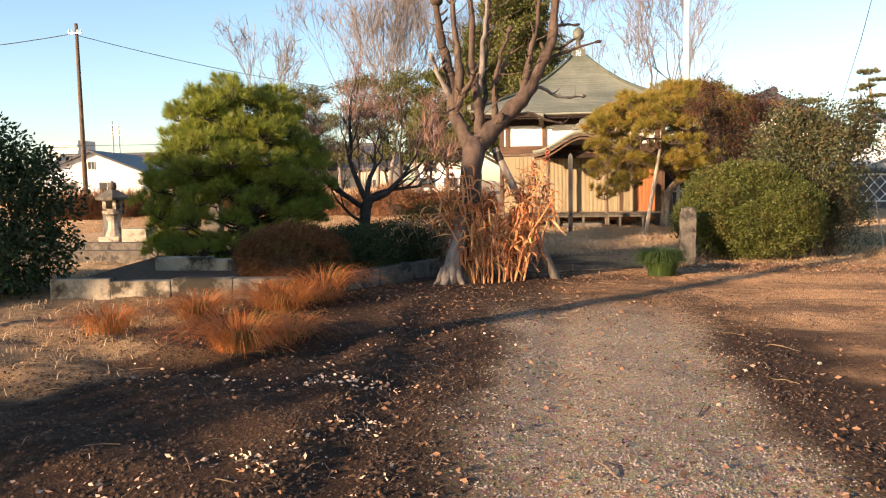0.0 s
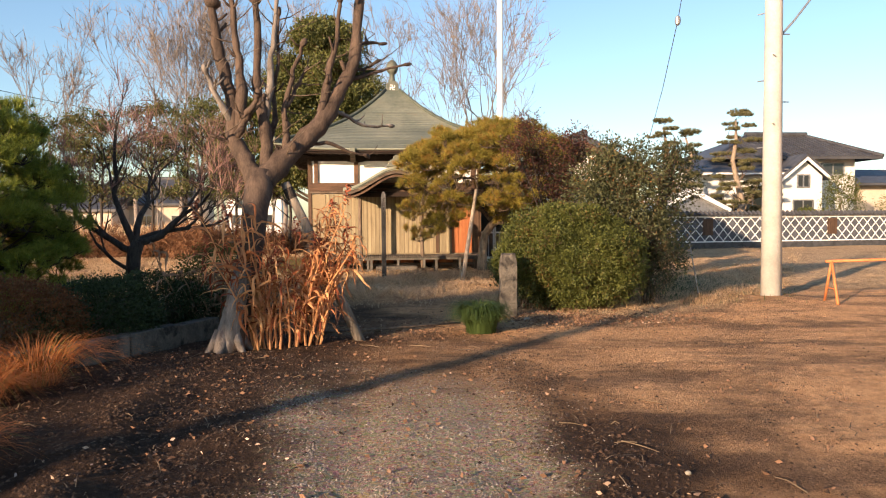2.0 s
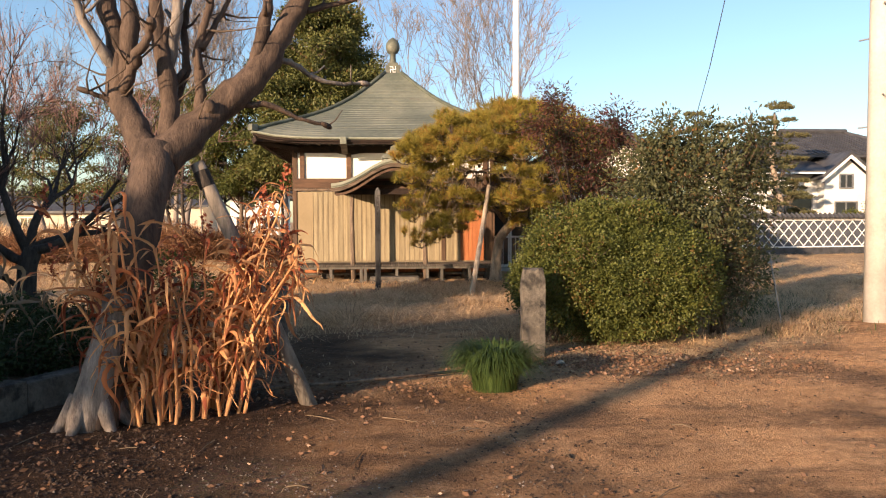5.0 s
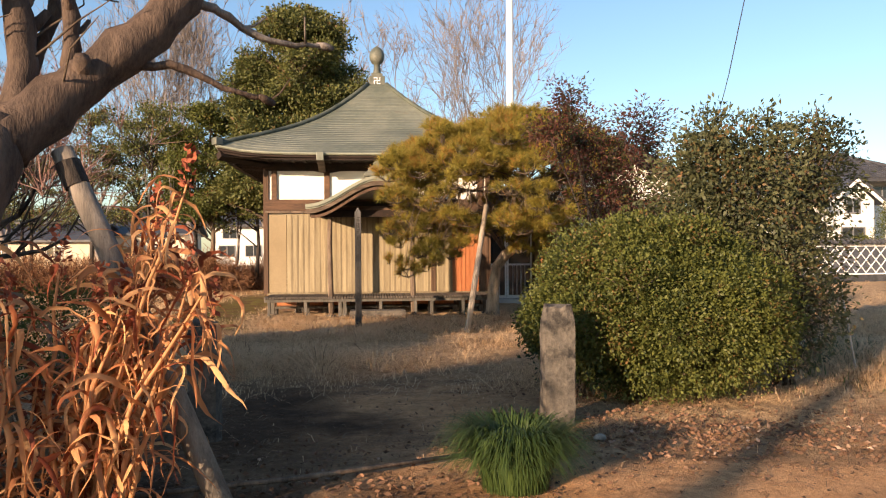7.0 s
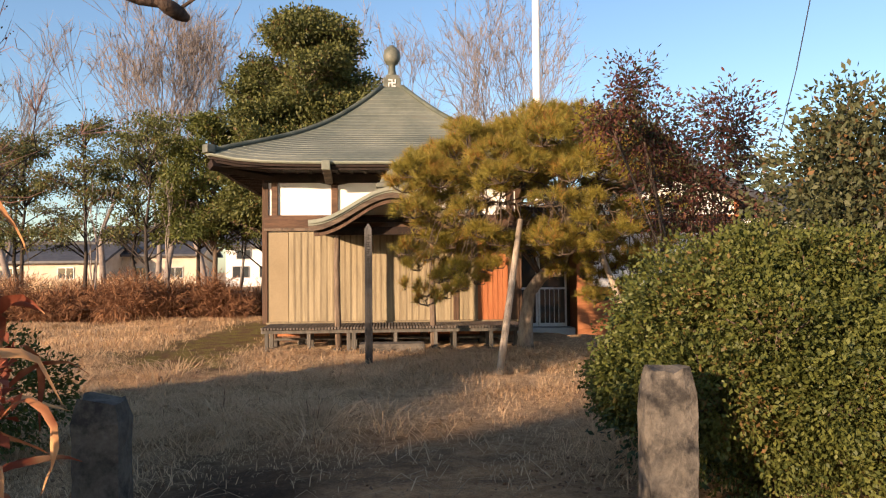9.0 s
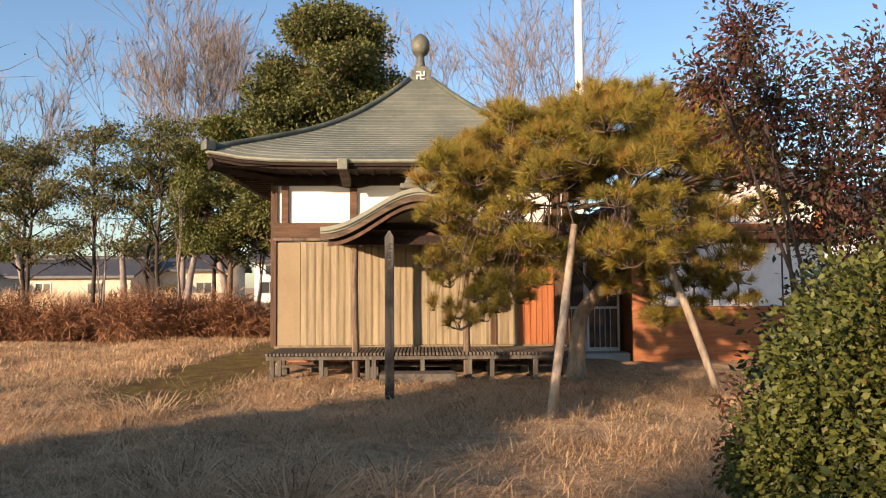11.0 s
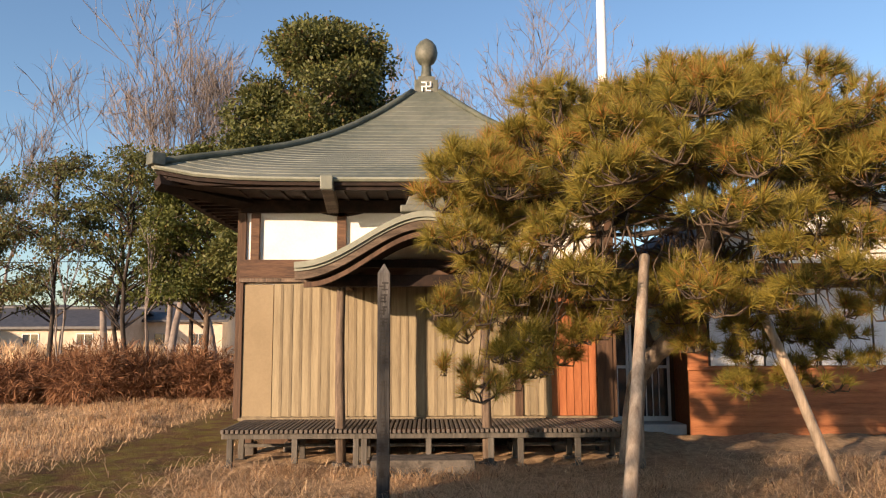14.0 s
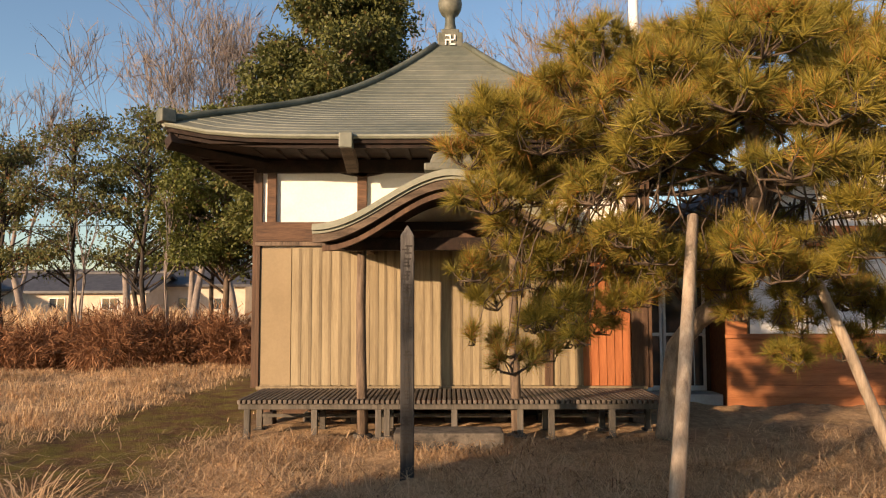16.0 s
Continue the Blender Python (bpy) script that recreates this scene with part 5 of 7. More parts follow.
camellia = leafy("camellia", "tall evergreen shrub with grey-green glossy leaves", "shrub", (4.75, 15.45, 0),
      [((0, 0, 2.2), (1.25, 1.1, 1.0)), ((-0.6, 0, 1.6), (0.9, 0.9, 0.9)), ((0.7, 0.2, 1.5), (0.9, 0.9, 1.0)), ((0.2, 0, 2.9), (0.7, 0.7, 0.55)), ((-0.5, 0.1, 2.7), (0.5, 0.5, 0.5)), ((0.3, -0.2, 0.9), (1.1, 0.9, 0.8)), ((1.2, 0.1, 2.6), (0.65, 0.6, 0.8)), ((-0.3, 0, 3.1), (0.35, 0.35, 0.4)), ((1.2, 0, 3.2), (0.3, 0.3, 0.35))], LEAF_GREYGREEN, 0.07, 34000, 42, shell=0.85, clump=8, clump_r=0.16, stems=2, trunk_r=0.05)
camellia.scale = (0.85, 0.85, 0.86)
leafy("reddening_shrub", "slender upright shrub with reddened winter leaves", "shrub", (4.1, 17.3, 0),
      [((-0.55, 0, 2.85), (0.5, 0.5, 0.45)), ((-0.1, 0, 2.3), (0.65, 0.6, 0.6)), ((0.25, 0, 1.5), (0.6, 0.6, 0.8)), ((-0.75, 0, 3.4), (0.32, 0.3, 0.35)), ((0.3, 0, 2.9), (0.5, 0.5, 0.5)), ((-1.0, -0.1, 3.0), (0.35, 0.3, 0.2))], LEAF_RED, 0.055, 17000, 43, shell=0.95, clump=7, clump_r=0.15, stems=1, trunk_r=0.022, wide=0.4)
leafy("dry_shrub", "scraggly shrub with dull brown half-dead leaves", "shrub", (5.15, 15.15, 0), [((0, 0, 0.55), (0.5, 0.45, 0.5)), ((0.15, 0.1, 0.95), (0.45, 0.4, 0.35)), ((-0.2, 0, 1.15), (0.4, 0.4, 0.3))], LEAF_DULL, 0.05, 5500, 54, shell=0.95, clump=6, clump_r=0.13, stems=4, trunk_r=0.014, wide=0.4)
leafy("reddening_shrub", "low sprawling shrub with reddish shoots in the grass", "shrub", (3.55, 17.0, 0), [((0, 0, 0.45), (0.55, 0.5, 0.5)), ((0.35, 0.1, 0.9), (0.5, 0.45, 0.6)), ((0.7, 0.0, 0.6), (0.5, 0.5, 0.6))], LEAF_RED, 0.065, 7000, 53, shell=0.9, clump=6, clump_r=0.14, stems=3, trunk_r=0.012, wide=0.35)
leafy("low_evergreen_shrub", "low dark evergreen shrub beside the stone pillar", "shrub", (2.75, 14.6, 0),
      [((0, 0, 0.5), (0.5, 0.5, 0.5)), ((0.1, 0.3, 0.8), (0.4, 0.4, 0.5)), ((0.25, 0.9, 0.85), (0.42, 0.6, 0.75))], LEAF_HEDGE, 0.05, 9000, 44, shell=0.8, clump=8, clump_r=0.13, stems=2, trunk_r=0.02)

# clipped shrubs in the bed and the dark hedge tree
leafy("clipped_azalea", "low domed azalea with bronzed brown leaves in the bed", "shrub", (-3.75, 10.3, 0.12), [((0, 0, 0.34), (0.8, 0.6, 0.44))], LEAF_BROWN, 0.028, 34000, 45, shell=0.15, clump=10, clump_r=0.05, stems=2, trunk_r=0.02)
leafy("clipped_azalea", "low domed dark green azalea in the shade of the pine", "shrub", (-2.9, 12.3, 0.05), [((0, 0, 0.35), (0.75, 0.6, 0.42)), ((0.5, 0.1, 0.3), (0.5, 0.5, 0.32))], LEAF_HEDGE, 0.035, 22000, 46, shell=0.2, clump=10, clump_r=0.07, stems=2, trunk_r=0.02)
leafy("clipped_azalea", "low domed dark azalea along the bed kerb", "shrub", (-3.05, 11.15, 0.08), [((0, 0, 0.32), (0.68, 0.6, 0.42))], LEAF_HEDGE, 0.032, 26000, 49, shell=0.18, clump=10, clump_r=0.06, stems=2, trunk_r=0.02)
leafy("round_shrub", "rounded green shrub behind the bed", "shrub", (-2.6, 16.0, 0), [((0, 0, 0.5), (0.8, 0.7, 0.55))], LEAF_BUSH, 0.05, 7000, 47, shell=0.4, clump=8, clump_r=0.1, stems=2, trunk_r=0.02)
leafy("dark_hedge_tree", "dark shaded evergreen with ragged top", "shrub", (-7.75, 9.6, 0),
      [((0, 0, 1.1), (1.05, 1.0, 1.0)), ((-0.3, 0, 1.9), (0.7, 0.7, 0.7)), ((0.4, 0, 1.6), (0.5, 0.6, 0.55)), ((0, 0, 0.5), (1.0, 0.9, 0.5)), ((-0.9, 0, 2.1), (0.5, 0.5, 0.7))], LEAF_HEDGE, 0.075, 17000, 48, shell=0.6, clump=8, clump_r=0.13, stems=2, trunk_r=0.05)

# ---- woods behind the hall ----
rw = random.Random(9)
blobs = []
for k in range(150):
    zz = rw.uniform(3.2, 9.65)
    ww = 2.35 * (1 - (max(0, zz - 5.2) / 5.0) ** 2.4)
    an, q = rw.uniform(0, 6.283), rw.uniform(0.35, 1.0)
    r = rw.uniform(0.42, 0.78)
    blobs.append(((ww * q * math.cos(an) - 0.1 * (7.5 - zz), ww * q * math.sin(an) * 0.8, zz), (r, r, r * 0.62)))
leafy("evergreen_tree", "tall dense broadleaf evergreen behind the hall", "tree", (-2.0, 33.6, 0), blobs, LEAF_DARK, 0.12, 140000, 51, shell=0.75, clump=12, clump_r=0.21, trunk_r=0.2, bole=8.0)
blobs = []
for k in range(70):
    zz = rw.uniform(2.6, 6.4)
    ww = 1.6 * (1 - (max(0, zz - 4.0) / 3.0) ** 2)
    an, q = rw.uniform(0, 6.283), math.sqrt(rw.random())
    r = rw.uniform(0.3, 0.6)
    blobs.append(((ww * q * math.cos(an), ww * q * math.sin(an) * 0.8, zz), (r, r, r * 0.5)))
leafy("evergreen_tree", "broad evergreen tree between copse and hall", "tree", (-4.9, 34.2, 0), blobs, LEAF_BUSH, 0.11, 26000, 52, shell=0.8, clump=10, clump_r=0.19, trunk_r=0.09, bole=5.6)
for k, (x, y, h) in enumerate(((-11.0, 50, 18), (-8.4, 48, 17), (-15.0, 52, 17), (3.2, 52, 19), (6.8, 54, 19), (9.5, 55, 17), (-1.5, 55, 19), (-6.0, 54, 18), (-18.8, 50, 15.5), (-13.2, 56, 18))):
    bare_tree("bare_tree", "tall leafless tree with fine spreading twigs", (x, y, 0), h, 0.2, 60 + k, 6, TWIG, spread=0.58, up=0.3, twigs=5, twig_mat=TWIG, thin=0.016, wander=0.1, shrink=0.8, trunk=0.25, group="bare trees behind the hall")
for k, (x, y, h) in enumerate(((-7.0, 34.3, 6.6), (-9.2, 35.0, 6.5), (-3.4, 34.6, 5.6), (-11.4, 35.6, 6.0), (-14.2, 36.5, 6.0), (-5.9, 36.6, 6.8), (-8.2, 36.9, 6.5), (-12.6, 37.5, 6.4))):
    bl = []
    for j in range(34):
        zz = h * rw.uniform(0.4, 1.0)
        ww = (1.18 - zz / h) * 2.0 + 0.25
        bl.append(((rw.uniform(-1, 1) * ww, rw.uniform(-1, 1) * ww, zz), (rw.uniform(0.35, 0.85), rw.uniform(0.35, 0.75), rw.uniform(0.1, 0.22))))
    leafy("copse_tree", "ragged evergreen in the copse with thin visible trunk", "tree", (x, y, 0), bl, (LEAF_DARK, LEAF_COPSE, LEAF_DARK, LEAF_COPSE)[k % 4], 0.095, 8500, 80 + k, bark=BARK_DARK, shell=0.9, clump=9, clump_r=0.19, trunk_r=0.07, bole=h * 0.92, group="copse beside the hall")
for k, (x, y) in enumerate(((-6.2, 34.0), (-8.6, 34.4), (-4.3, 34.8))):
    bare_tree("birch_sapling", "slender pale leafless sapling in the copse", (x, y, 0), 4.6, 0.06, 95 + k, 3, TWIG, spread=0.4, up=0.4, twigs=5, thin=0.012, wander=0.1, trunk=0.4, group="copse saplings")

# ---- far side: garden pines of the walled house ----
def niwaki(at, h, wide, seed):
    rnd = random.Random(seed)
    pads, pts = [], [(0, 0, 0)]
    for k in range(1, 7):
        pts.append((rnd.uniform(-0.3, 0.3), rnd.uniform(-0.2, 0.2), h * k / 6.3))
    tiers = 10 + int(wide * 7)
    for k in range(tiers):
        z = h * (0.24 + 0.72 * k / (tiers - 1)) + rnd.uniform(-0.16, 0.16)
        w = (0.45 + 0.55 * (1 - z / h)) * wide * rnd.uniform(0.35, 1.15)
        a = k * 2.4 + rnd.uniform(-0.7, 0.7)
        pads.append(((w * math.cos(a), w * math.sin(a) * 0.7, z), (0.3 + 0.26 * wide * rnd.random(), 0.42, rnd.uniform(0.08, 0.13))))
    pads.append(((0, 0, h), (0.6, 0.5, 0.2)))
    pine("cloud_pruned_pine", "cloud-pruned pine with separate foliage pads", at, pads, pts, [0.22, 0.2, 0.17, 0.15, 0.12, 0.09, 0.05], PINE_DARK, seed, "pines of the walled house", per=16, length=0.16, width=0.03, density=170, bark=BARK_SAND, limb=BARK)


for k, (x, y, h, wide) in enumerate(((19.8, 41, 7.1, 2.0), (15.6, 41.0, 6.6, 1.0), (17.3, 41.5, 6.1, 0.8), (13.3, 42.5, 5.4, 1.2), (22.0, 44.0, 3.4, 1.3))):
    niwaki((x, y, 0), h, wide, 120 + k)


# ---- walled house in the distance ----
def lattice_wall():
    w = thing("lattice_wall", "low white-lattice garden wall with dark tiles", "garden wall", at=(4.0, 34.93, 0), rz=math.degrees(math.atan(0.145)))
    L = 62.0
    part("base", Shape().box(0, L, -0.06, 0.16, -0.1, 0.28), STONE_DARK, w, "dark stone plinth")
    part("panel", Shape().box(0, L, 0, 0.14, 0.28, 1.46), TILE_NAVY, w, "dark slate tiles of the wall")
    part("top_band", Shape().box(0, L, -0.035, 0.16, 1.46, 1.56), PAINT_WHITE, w, "white plaster band")
    part("bottom_band", Shape().box(0, L, -0.03, 0.1, 0.28, 0.33), PAINT_WHITE, w, "white plaster band")
    part("cap", Shape().prism([(-0.22, 1.56), (0.05, 1.74), (0.09, 1.74), (0.36, 1.56)], "x", -0.1, L + 0.1), ROOF_TILE, w, "dark tiled coping")
    pitch, h = 0.50, 1.13
    up = Shape().prism([(-0.02, 0), (0.02, 0), (0.02 + h * 0.92, h), (-0.02 + h * 0.92, h)], "y", -0.03, 0.0).mesh("lattice_bar", PAINT_WHITE)
    dn = Shape().prism([(-0.02 + h * 0.92, 0), (0.02 + h * 0.92, 0), (0.02, h), (-0.02, h)], "y", -0.028, 0.0).mesh("lattice_bar", PAINT_WHITE)
    for me in (up, dn):
        for k in range(int((L - 1.2) / pitch)):
            b = part("lattice_bar", me, None, w)
            b.location = (0.1 + k * pitch, 0, 0.33)
    for x in (12.0, 19.0, 27.5, 36.0):
        part("wall_vent", Shape().box(x, x + 0.55, -0.05, 0.02, 0.62, 1.4), WOOD_DARK, w, "dark slatted vent in the wall", 0.01)
    me = Shape().tube([(0, -0.24, 1.585), (0, 0.07, 1.775)], [0.055, 0.055], 6).mesh("cap_tile", ROOF_TILE)
    for k in range(200):
        b = part("cap_tile", me, None, w)
        b.location.x = 4 + k * 0.24


lattice_wall()


def house(name, label, at, rz, w, d, eave, ridge, wall_mat, roof_mat, windows, over=0.7, gable_front=False):
    h = thing(name, label, "house", "houses beyond", at, rz)
    part("wall", Shape().box(-w / 2, w / 2, -d / 2, d / 2, -0.2, eave), wall_mat, h)
    if gable_front:
        out = [(-w / 2, eave), (w / 2, eave), (0, ridge - 0.15)]
        part("gable", Shape().prism(out, "y", -d / 2, d / 2), wall_mat, h)
        for s in (-1, 1):
            xe = s * (w / 2 + over)
            ze = eave - over * (ridge - eave) / (w / 2)
            part("roof", Shape().prism([(0, ridge + 0.15), (xe, ze + 0.15), (xe, ze - 0.05), (0, ridge - 0.1)], "y", -d / 2 - over, d / 2 + over), roof_mat, h, "pitched roof slope")
    else:
        for s in (-1, 1):
            ye = s * (d / 2 + over)
            ze = eave - over * (ridge - eave) / (d / 2)
            part("roof", Shape().prism([(0, ridge + 0.15), (ye, ze + 0.15), (ye, ze - 0.1), (0, ridge - 0.15)], "x", -w / 2 - over, w / 2 + over), roof_mat, h, "tiled roof slope")
        for s in (-1, 1):
            part("gable", Shape().prism([(-d / 2, eave), (d / 2, eave), (0, ridge - 0.15)], "x", s * w / 2 - 0.1, s * w / 2 + 0.1), wall_mat, h)
        part("ridge", Shape().tube([(-w / 2 - over, 0, ridge + 0.2), (w / 2 + over, 0, ridge + 0.2)], [0.22, 0.22], 6), roof_mat, h, "ridge tiles")
    for x, z, ww, hh in windows:
        fr = part("window", Shape().box(x - ww / 2, x + ww / 2, -d / 2 - 0.08, -d / 2, z, z + 0.07).box(x - ww / 2, x + ww / 2, -d / 2 - 0.08, -d / 2, z + hh - 0.07, z + hh)
                  .box(x - ww / 2, x - ww / 2 + 0.07, -d / 2 - 0.08, -d / 2, z, z + hh).box(x + ww / 2 - 0.07, x + ww / 2, -d / 2 - 0.08, -d / 2, z, z + hh).box(x - 0.035, x + 0.035, -d / 2 - 0.07, -d / 2, z, z + hh), STEEL, h)
        part("pane", Shape().box(x - ww / 2 + 0.07, x + ww / 2 - 0.07, -d / 2 - 0.04, -d / 2 - 0.02, z + 0.07, z + hh - 0.07), GLASS, fr, "dark glass")
    return h


def farmhouse():
    h = thing("farmhouse", "large white house with dark tiled hip roof and front gable", "house", "houses beyond", (28.5, 51.0, 0))
    part("wall", Shape().box(-6.2, 2.4, -3.4, 4.0, -0.2, 5.2), HOUSE_WALL, h, "white upper house wall")

    def hip(x0, x1, y0, y1, z0, r0, r1, z1, th=0.16):
        ym = (y0 + y1) / 2
        top = [(x0, y0, z0), (x1, y0, z0), (x1, y1, z0), (x0, y1, z0), (r0, ym, z1), (r1, ym, z1)]
        low = [(a, b, c - th) for a, b, c in top]
        f = [(0, 1, 5, 4), (1, 2, 5), (2, 3, 4, 5), (3, 0, 4), (6, 10, 11, 7), (7, 11, 8), (8, 11, 10, 9), (9, 10, 6)]
        return Shape().add(top + low, f + [(k, 6 + k, 6 + (k + 1) % 4, (k + 1) % 4) for k in range(4)])
    roof = part("roof", hip(-7.4, 3.4, -4.7, 5.2, 5.2, -3.0, 1.2, 7.0), ROOF_TILE, h, "dark tiled hip roof")
    part("ridge", Shape().tube([(-3.1, 0.25, 7.08), (1.3, 0.25, 7.08)], [0.17, 0.17], 8), ROOF_TILE, roof, "ridge tiles")
    for a, b in (((1.2, 0.25, 7.0), (3.4, -4.7, 5.25)), ((-3.0, 0.25, 7.0), (-7.4, -4.7, 5.25)), ((1.2, 0.25, 7.0), (3.4, 5.2, 5.25))):
        part("hip_ridge", Shape().tube([a, b], [0.12, 0.12], 6), ROOF_TILE, roof)
    for k in range(34):
        x = -7.2 + k * 0.32
        u = min(1.0, max(0.0, (x + 7.4) / 4.4), max(0.0, (3.4 - x) / 2.2))
        part("tile_roll", Shape().tube([(x, -4.72, 5.22), (x, -4.7 + 4.95 * u, 5.22 + 1.8 * u)], [0.045, 0.045], 4), ROOF_TILE, roof)
    part("lower_wall", Shape().box(-9.6, -3.7, -5.6, -3.42, -0.2, 4.0), HOUSE_WALL, h, "white ground floor wall")
    low = part("lower_roof", Shape().prism([(-3.42, 5.1), (-6.6, 4.15), (-6.6, 4.0), (-3.42, 4.9)], "x", -10.2, -3.6), ROOF_TILE, h, "lower tiled roof tier")
    part("eave_trim", Shape().box(-10.2, -3.6, -6.64, -6.602, 3.98, 4.08), PAINT_WHITE, low, "white eave trim")
    part("porch_gable", Shape().prism([(-4.0, -0.2), (-1.6, -0.2), (-1.6, 3.9), (-2.8, 4.9), (-4.0, 3.9)], "y", -6.3, -3.42), HOUSE_WALL, h, "white front gable")
    for q in (-1, 1):
        part("porch_roof", Shape().prism([(-2.8, 5.2), (-2.8 + q * 1.65, 3.8), (-2.8 + q * 1.65, 3.66), (-2.8, 5.02)], "y", -6.8, -3.2), ROOF_TILE, h, "small gable roof")
        part("bargeboard", Shape().prism([(-2.8, 5.02), (-2.8 + q * 1.65, 3.66), (-2.8 + q * 1.65, 3.48), (-2.8, 4.82)], "y", -6.78, -6.7), PAINT_WHITE, h, "white bargeboard")
    part("side_wing", Shape().box(2.42, 8.0, -2.8, 3.4, -0.2, 3.6), HOUSE_TAN, h, "tan side wing")
    part("wing_roof", hip(2.42, 8.6, -3.6, 4.2, 3.6, 4.6, 7.0, 4.7), ROOF_TILE, h, "tiled wing roof")
    for x, y, z, ww, hh in ((0.9, -3.4, 4.1, 1.5, 0.8), (-2.8, -6.3, 3.2, 0.8, 0.8), (-2.8, -6.3, 0.6, 1.3, 1.9), (-5.6, -5.6, 1.2, 2.6, 1.7), (-8.3, -5.6, 1.2, 1.8, 1.7)):
        fr = part("window", Shape().box(x - ww / 2, x + ww / 2, y - 0.08, y, z, z + 0.07).box(x - ww / 2, x + ww / 2, y - 0.08, y, z + hh - 0.07, z + hh).box(x - ww / 2, x - ww / 2 + 0.07, y - 0.08, y, z + 0.07, z + hh - 0.07)
                  .box(x + ww / 2 - 0.07, x + ww / 2, y - 0.08, y, z + 0.07, z + hh - 0.07).box(x - 0.035, x + 0.035, y - 0.07, y, z + 0.07, z + hh - 0.07), STEEL, h)
        part("pane", Shape().box(x - ww / 2 + 0.07, x + ww / 2 - 0.07, y - 0.04, y - 0.02, z + 0.07, z + hh - 0.07), GLASS, fr, "dark glass")


farmhouse()
house("shed", "grey corrugated shed with pale sloping roof", (15.5, 39.0, 0), 8, 3.4, 3.0, 1.9, 2.7, STEEL, METAL_WHITE, [], 0.3, True)
for x, y, r, h in ((24.0, 41.5, 0.8, 1.9), (26.2, 42.5, 0.7, 1.7), (27.0, 43.0, 1.15, 3.9), (31.5, 43, 2.0, 3.2), (21.9, 42.5, 0.7, 1.6)):
    leafy("garden_shrub", "clipped green shrub behind the lattice wall", "shrub", (x, y, 0), [((0, 0, h * 0.5), (r, r, h * 0.5)), ((0, 0, h * 0.75), (r * 0.7, r * 0.7, h * 0.28))], LEAF_BUSH, 0.1, 6000, int(x * 10), shell=0.4, clump=6, clump_r=0.2, trunk_r=0.06, group="shrubs behind the lattice wall")
house("gabled_house", "pale gabled house with grey roof beyond the fields", (-52.0, 84.0, 0), 12, 11, 14, 3.3, 5.6, HOUSE_WALL, ROOF_TILE, [(-2.5, 1.0, 1.8, 1.2), (1.6, 1.0, 1.8, 1.2), (0, 3.6, 0.8, 0.9)], 0.6, True)
for k, (x, y, w, hh, mt) in enumerate(((-34, 92, 12, 2.9, HOUSE_TAN), (-24, 96, 8, 3.6, HOUSE_TAN), (-13.5, 92, 6, 4.4, HOUSE_WALL), (-43, 96, 10, 3.2, HOUSE_TAN), (-27.5, 100, 9, 5.0, HOUSE_WALL), (-68, 110, 16, 5, HOUSE_TAN))):
    house("house", "pale suburban house with dark low-pitched roof", (x, y, 0), 5 * (k % 3) - 5, w, 8, hh, hh + 1.6, mt, ROOF_TILE, [(-w * 0.25, 0.9, 1.7, 1.2), (w * 0.2, 0.9, 1.7, 1.2)] + ([(-w * 0.2, hh - 1.6, 1.5, 1.0)] if hh > 4 else []))
tower = thing("apartment_block", "distant tall apartment block", "building", at=(-205, 300, 0))
part("wall", Shape().box(-7, 7, -6, 6, 0, 22), CONCRETE, tower)
for fl in range(7):
    part("balcony", Shape().box(-7.2, 7.2, -7, -6, 2 + fl * 2.9, 3.1 + fl * 2.9), HOUSE_WALL, tower, "balcony front")


# ---- utility poles and wires ----
def utility_pole(at, h, r0, r1, mt, label, arms=(), bands=(), group=""):
    p = thing("utility_pole", label, "utility pole", group, at)
    part("pole", Shape().tube([(0, 0, -0.3), (0, 0, h * 0.5), (0, 0, h)], [r0, (r0 + r1) / 2, r1], 20), mt, p, smooth=True)
    for z, w in arms:
        part("crossarm", Shape().box(-w / 2, w / 2, -r1 - 0.09, -r1 - 0.01, z - 0.05, z + 0.05), STEEL, p, "steel crossarm")
        for s in (-0.45, -0.2, 0.2, 0.45):
            part("insulator", Shape().lathe([(0.03, z + 0.05), (0.06, z + 0.09), (0.04, z + 0.13), (0.06, z + 0.17), (0.02, z + 0.22)], 8, s * w, -r1 - 0.05), PAINT_WHITE, p, "white insulator")
    for k, z in enumerate(bands):
        a = k * 2.1
        part("step_bolt", Shape().tube([(math.cos(a) * r1 * 0.8, math.sin(a) * r1 * 0.8, z), (math.cos(a) * (r0 + 0.13), math.sin(a) * (r0 + 0.13), z)], [0.012, 0.012], 6), STEEL, p, "steel step bolt")
    return p


pole = utility_pole((7.68, 15.5, 0), 10.5, 0.19, 0.125, CONCRETE, "pale concrete utility pole standing in a mound of earth", [(9.6, 1.6)], [2.4 + 0.42 * k for k in range(16)])
for z in (3.9, 5.2):
    part("steel_band", Shape().tube([(0, 0, z), (0, 0, z + 0.05)], [0.178 - z * 0.004, 0.178 - z * 0.004], 20), STEEL, pole, "steel band")
part("stay_bracket", Shape().tube([(0.1, 0, 4.85), (0.42, 0, 5.2), (1.8, 0.1, 6.9)], [0.02, 0.02, 0.02], 6), STEEL, pole, "slanting stay bracket")
utility_pole((5.75, 34.6, 0), 15.0, 0.16, 0.11, METAL_WHITE, "slim white steel pole behind the hall")
utility_pole((-29.0, 43.5, 0), 11.6, 0.16, 0.1, BARK, "weathered grey utility pole with wires", [(11.0, 0.9)], group="far utility poles")
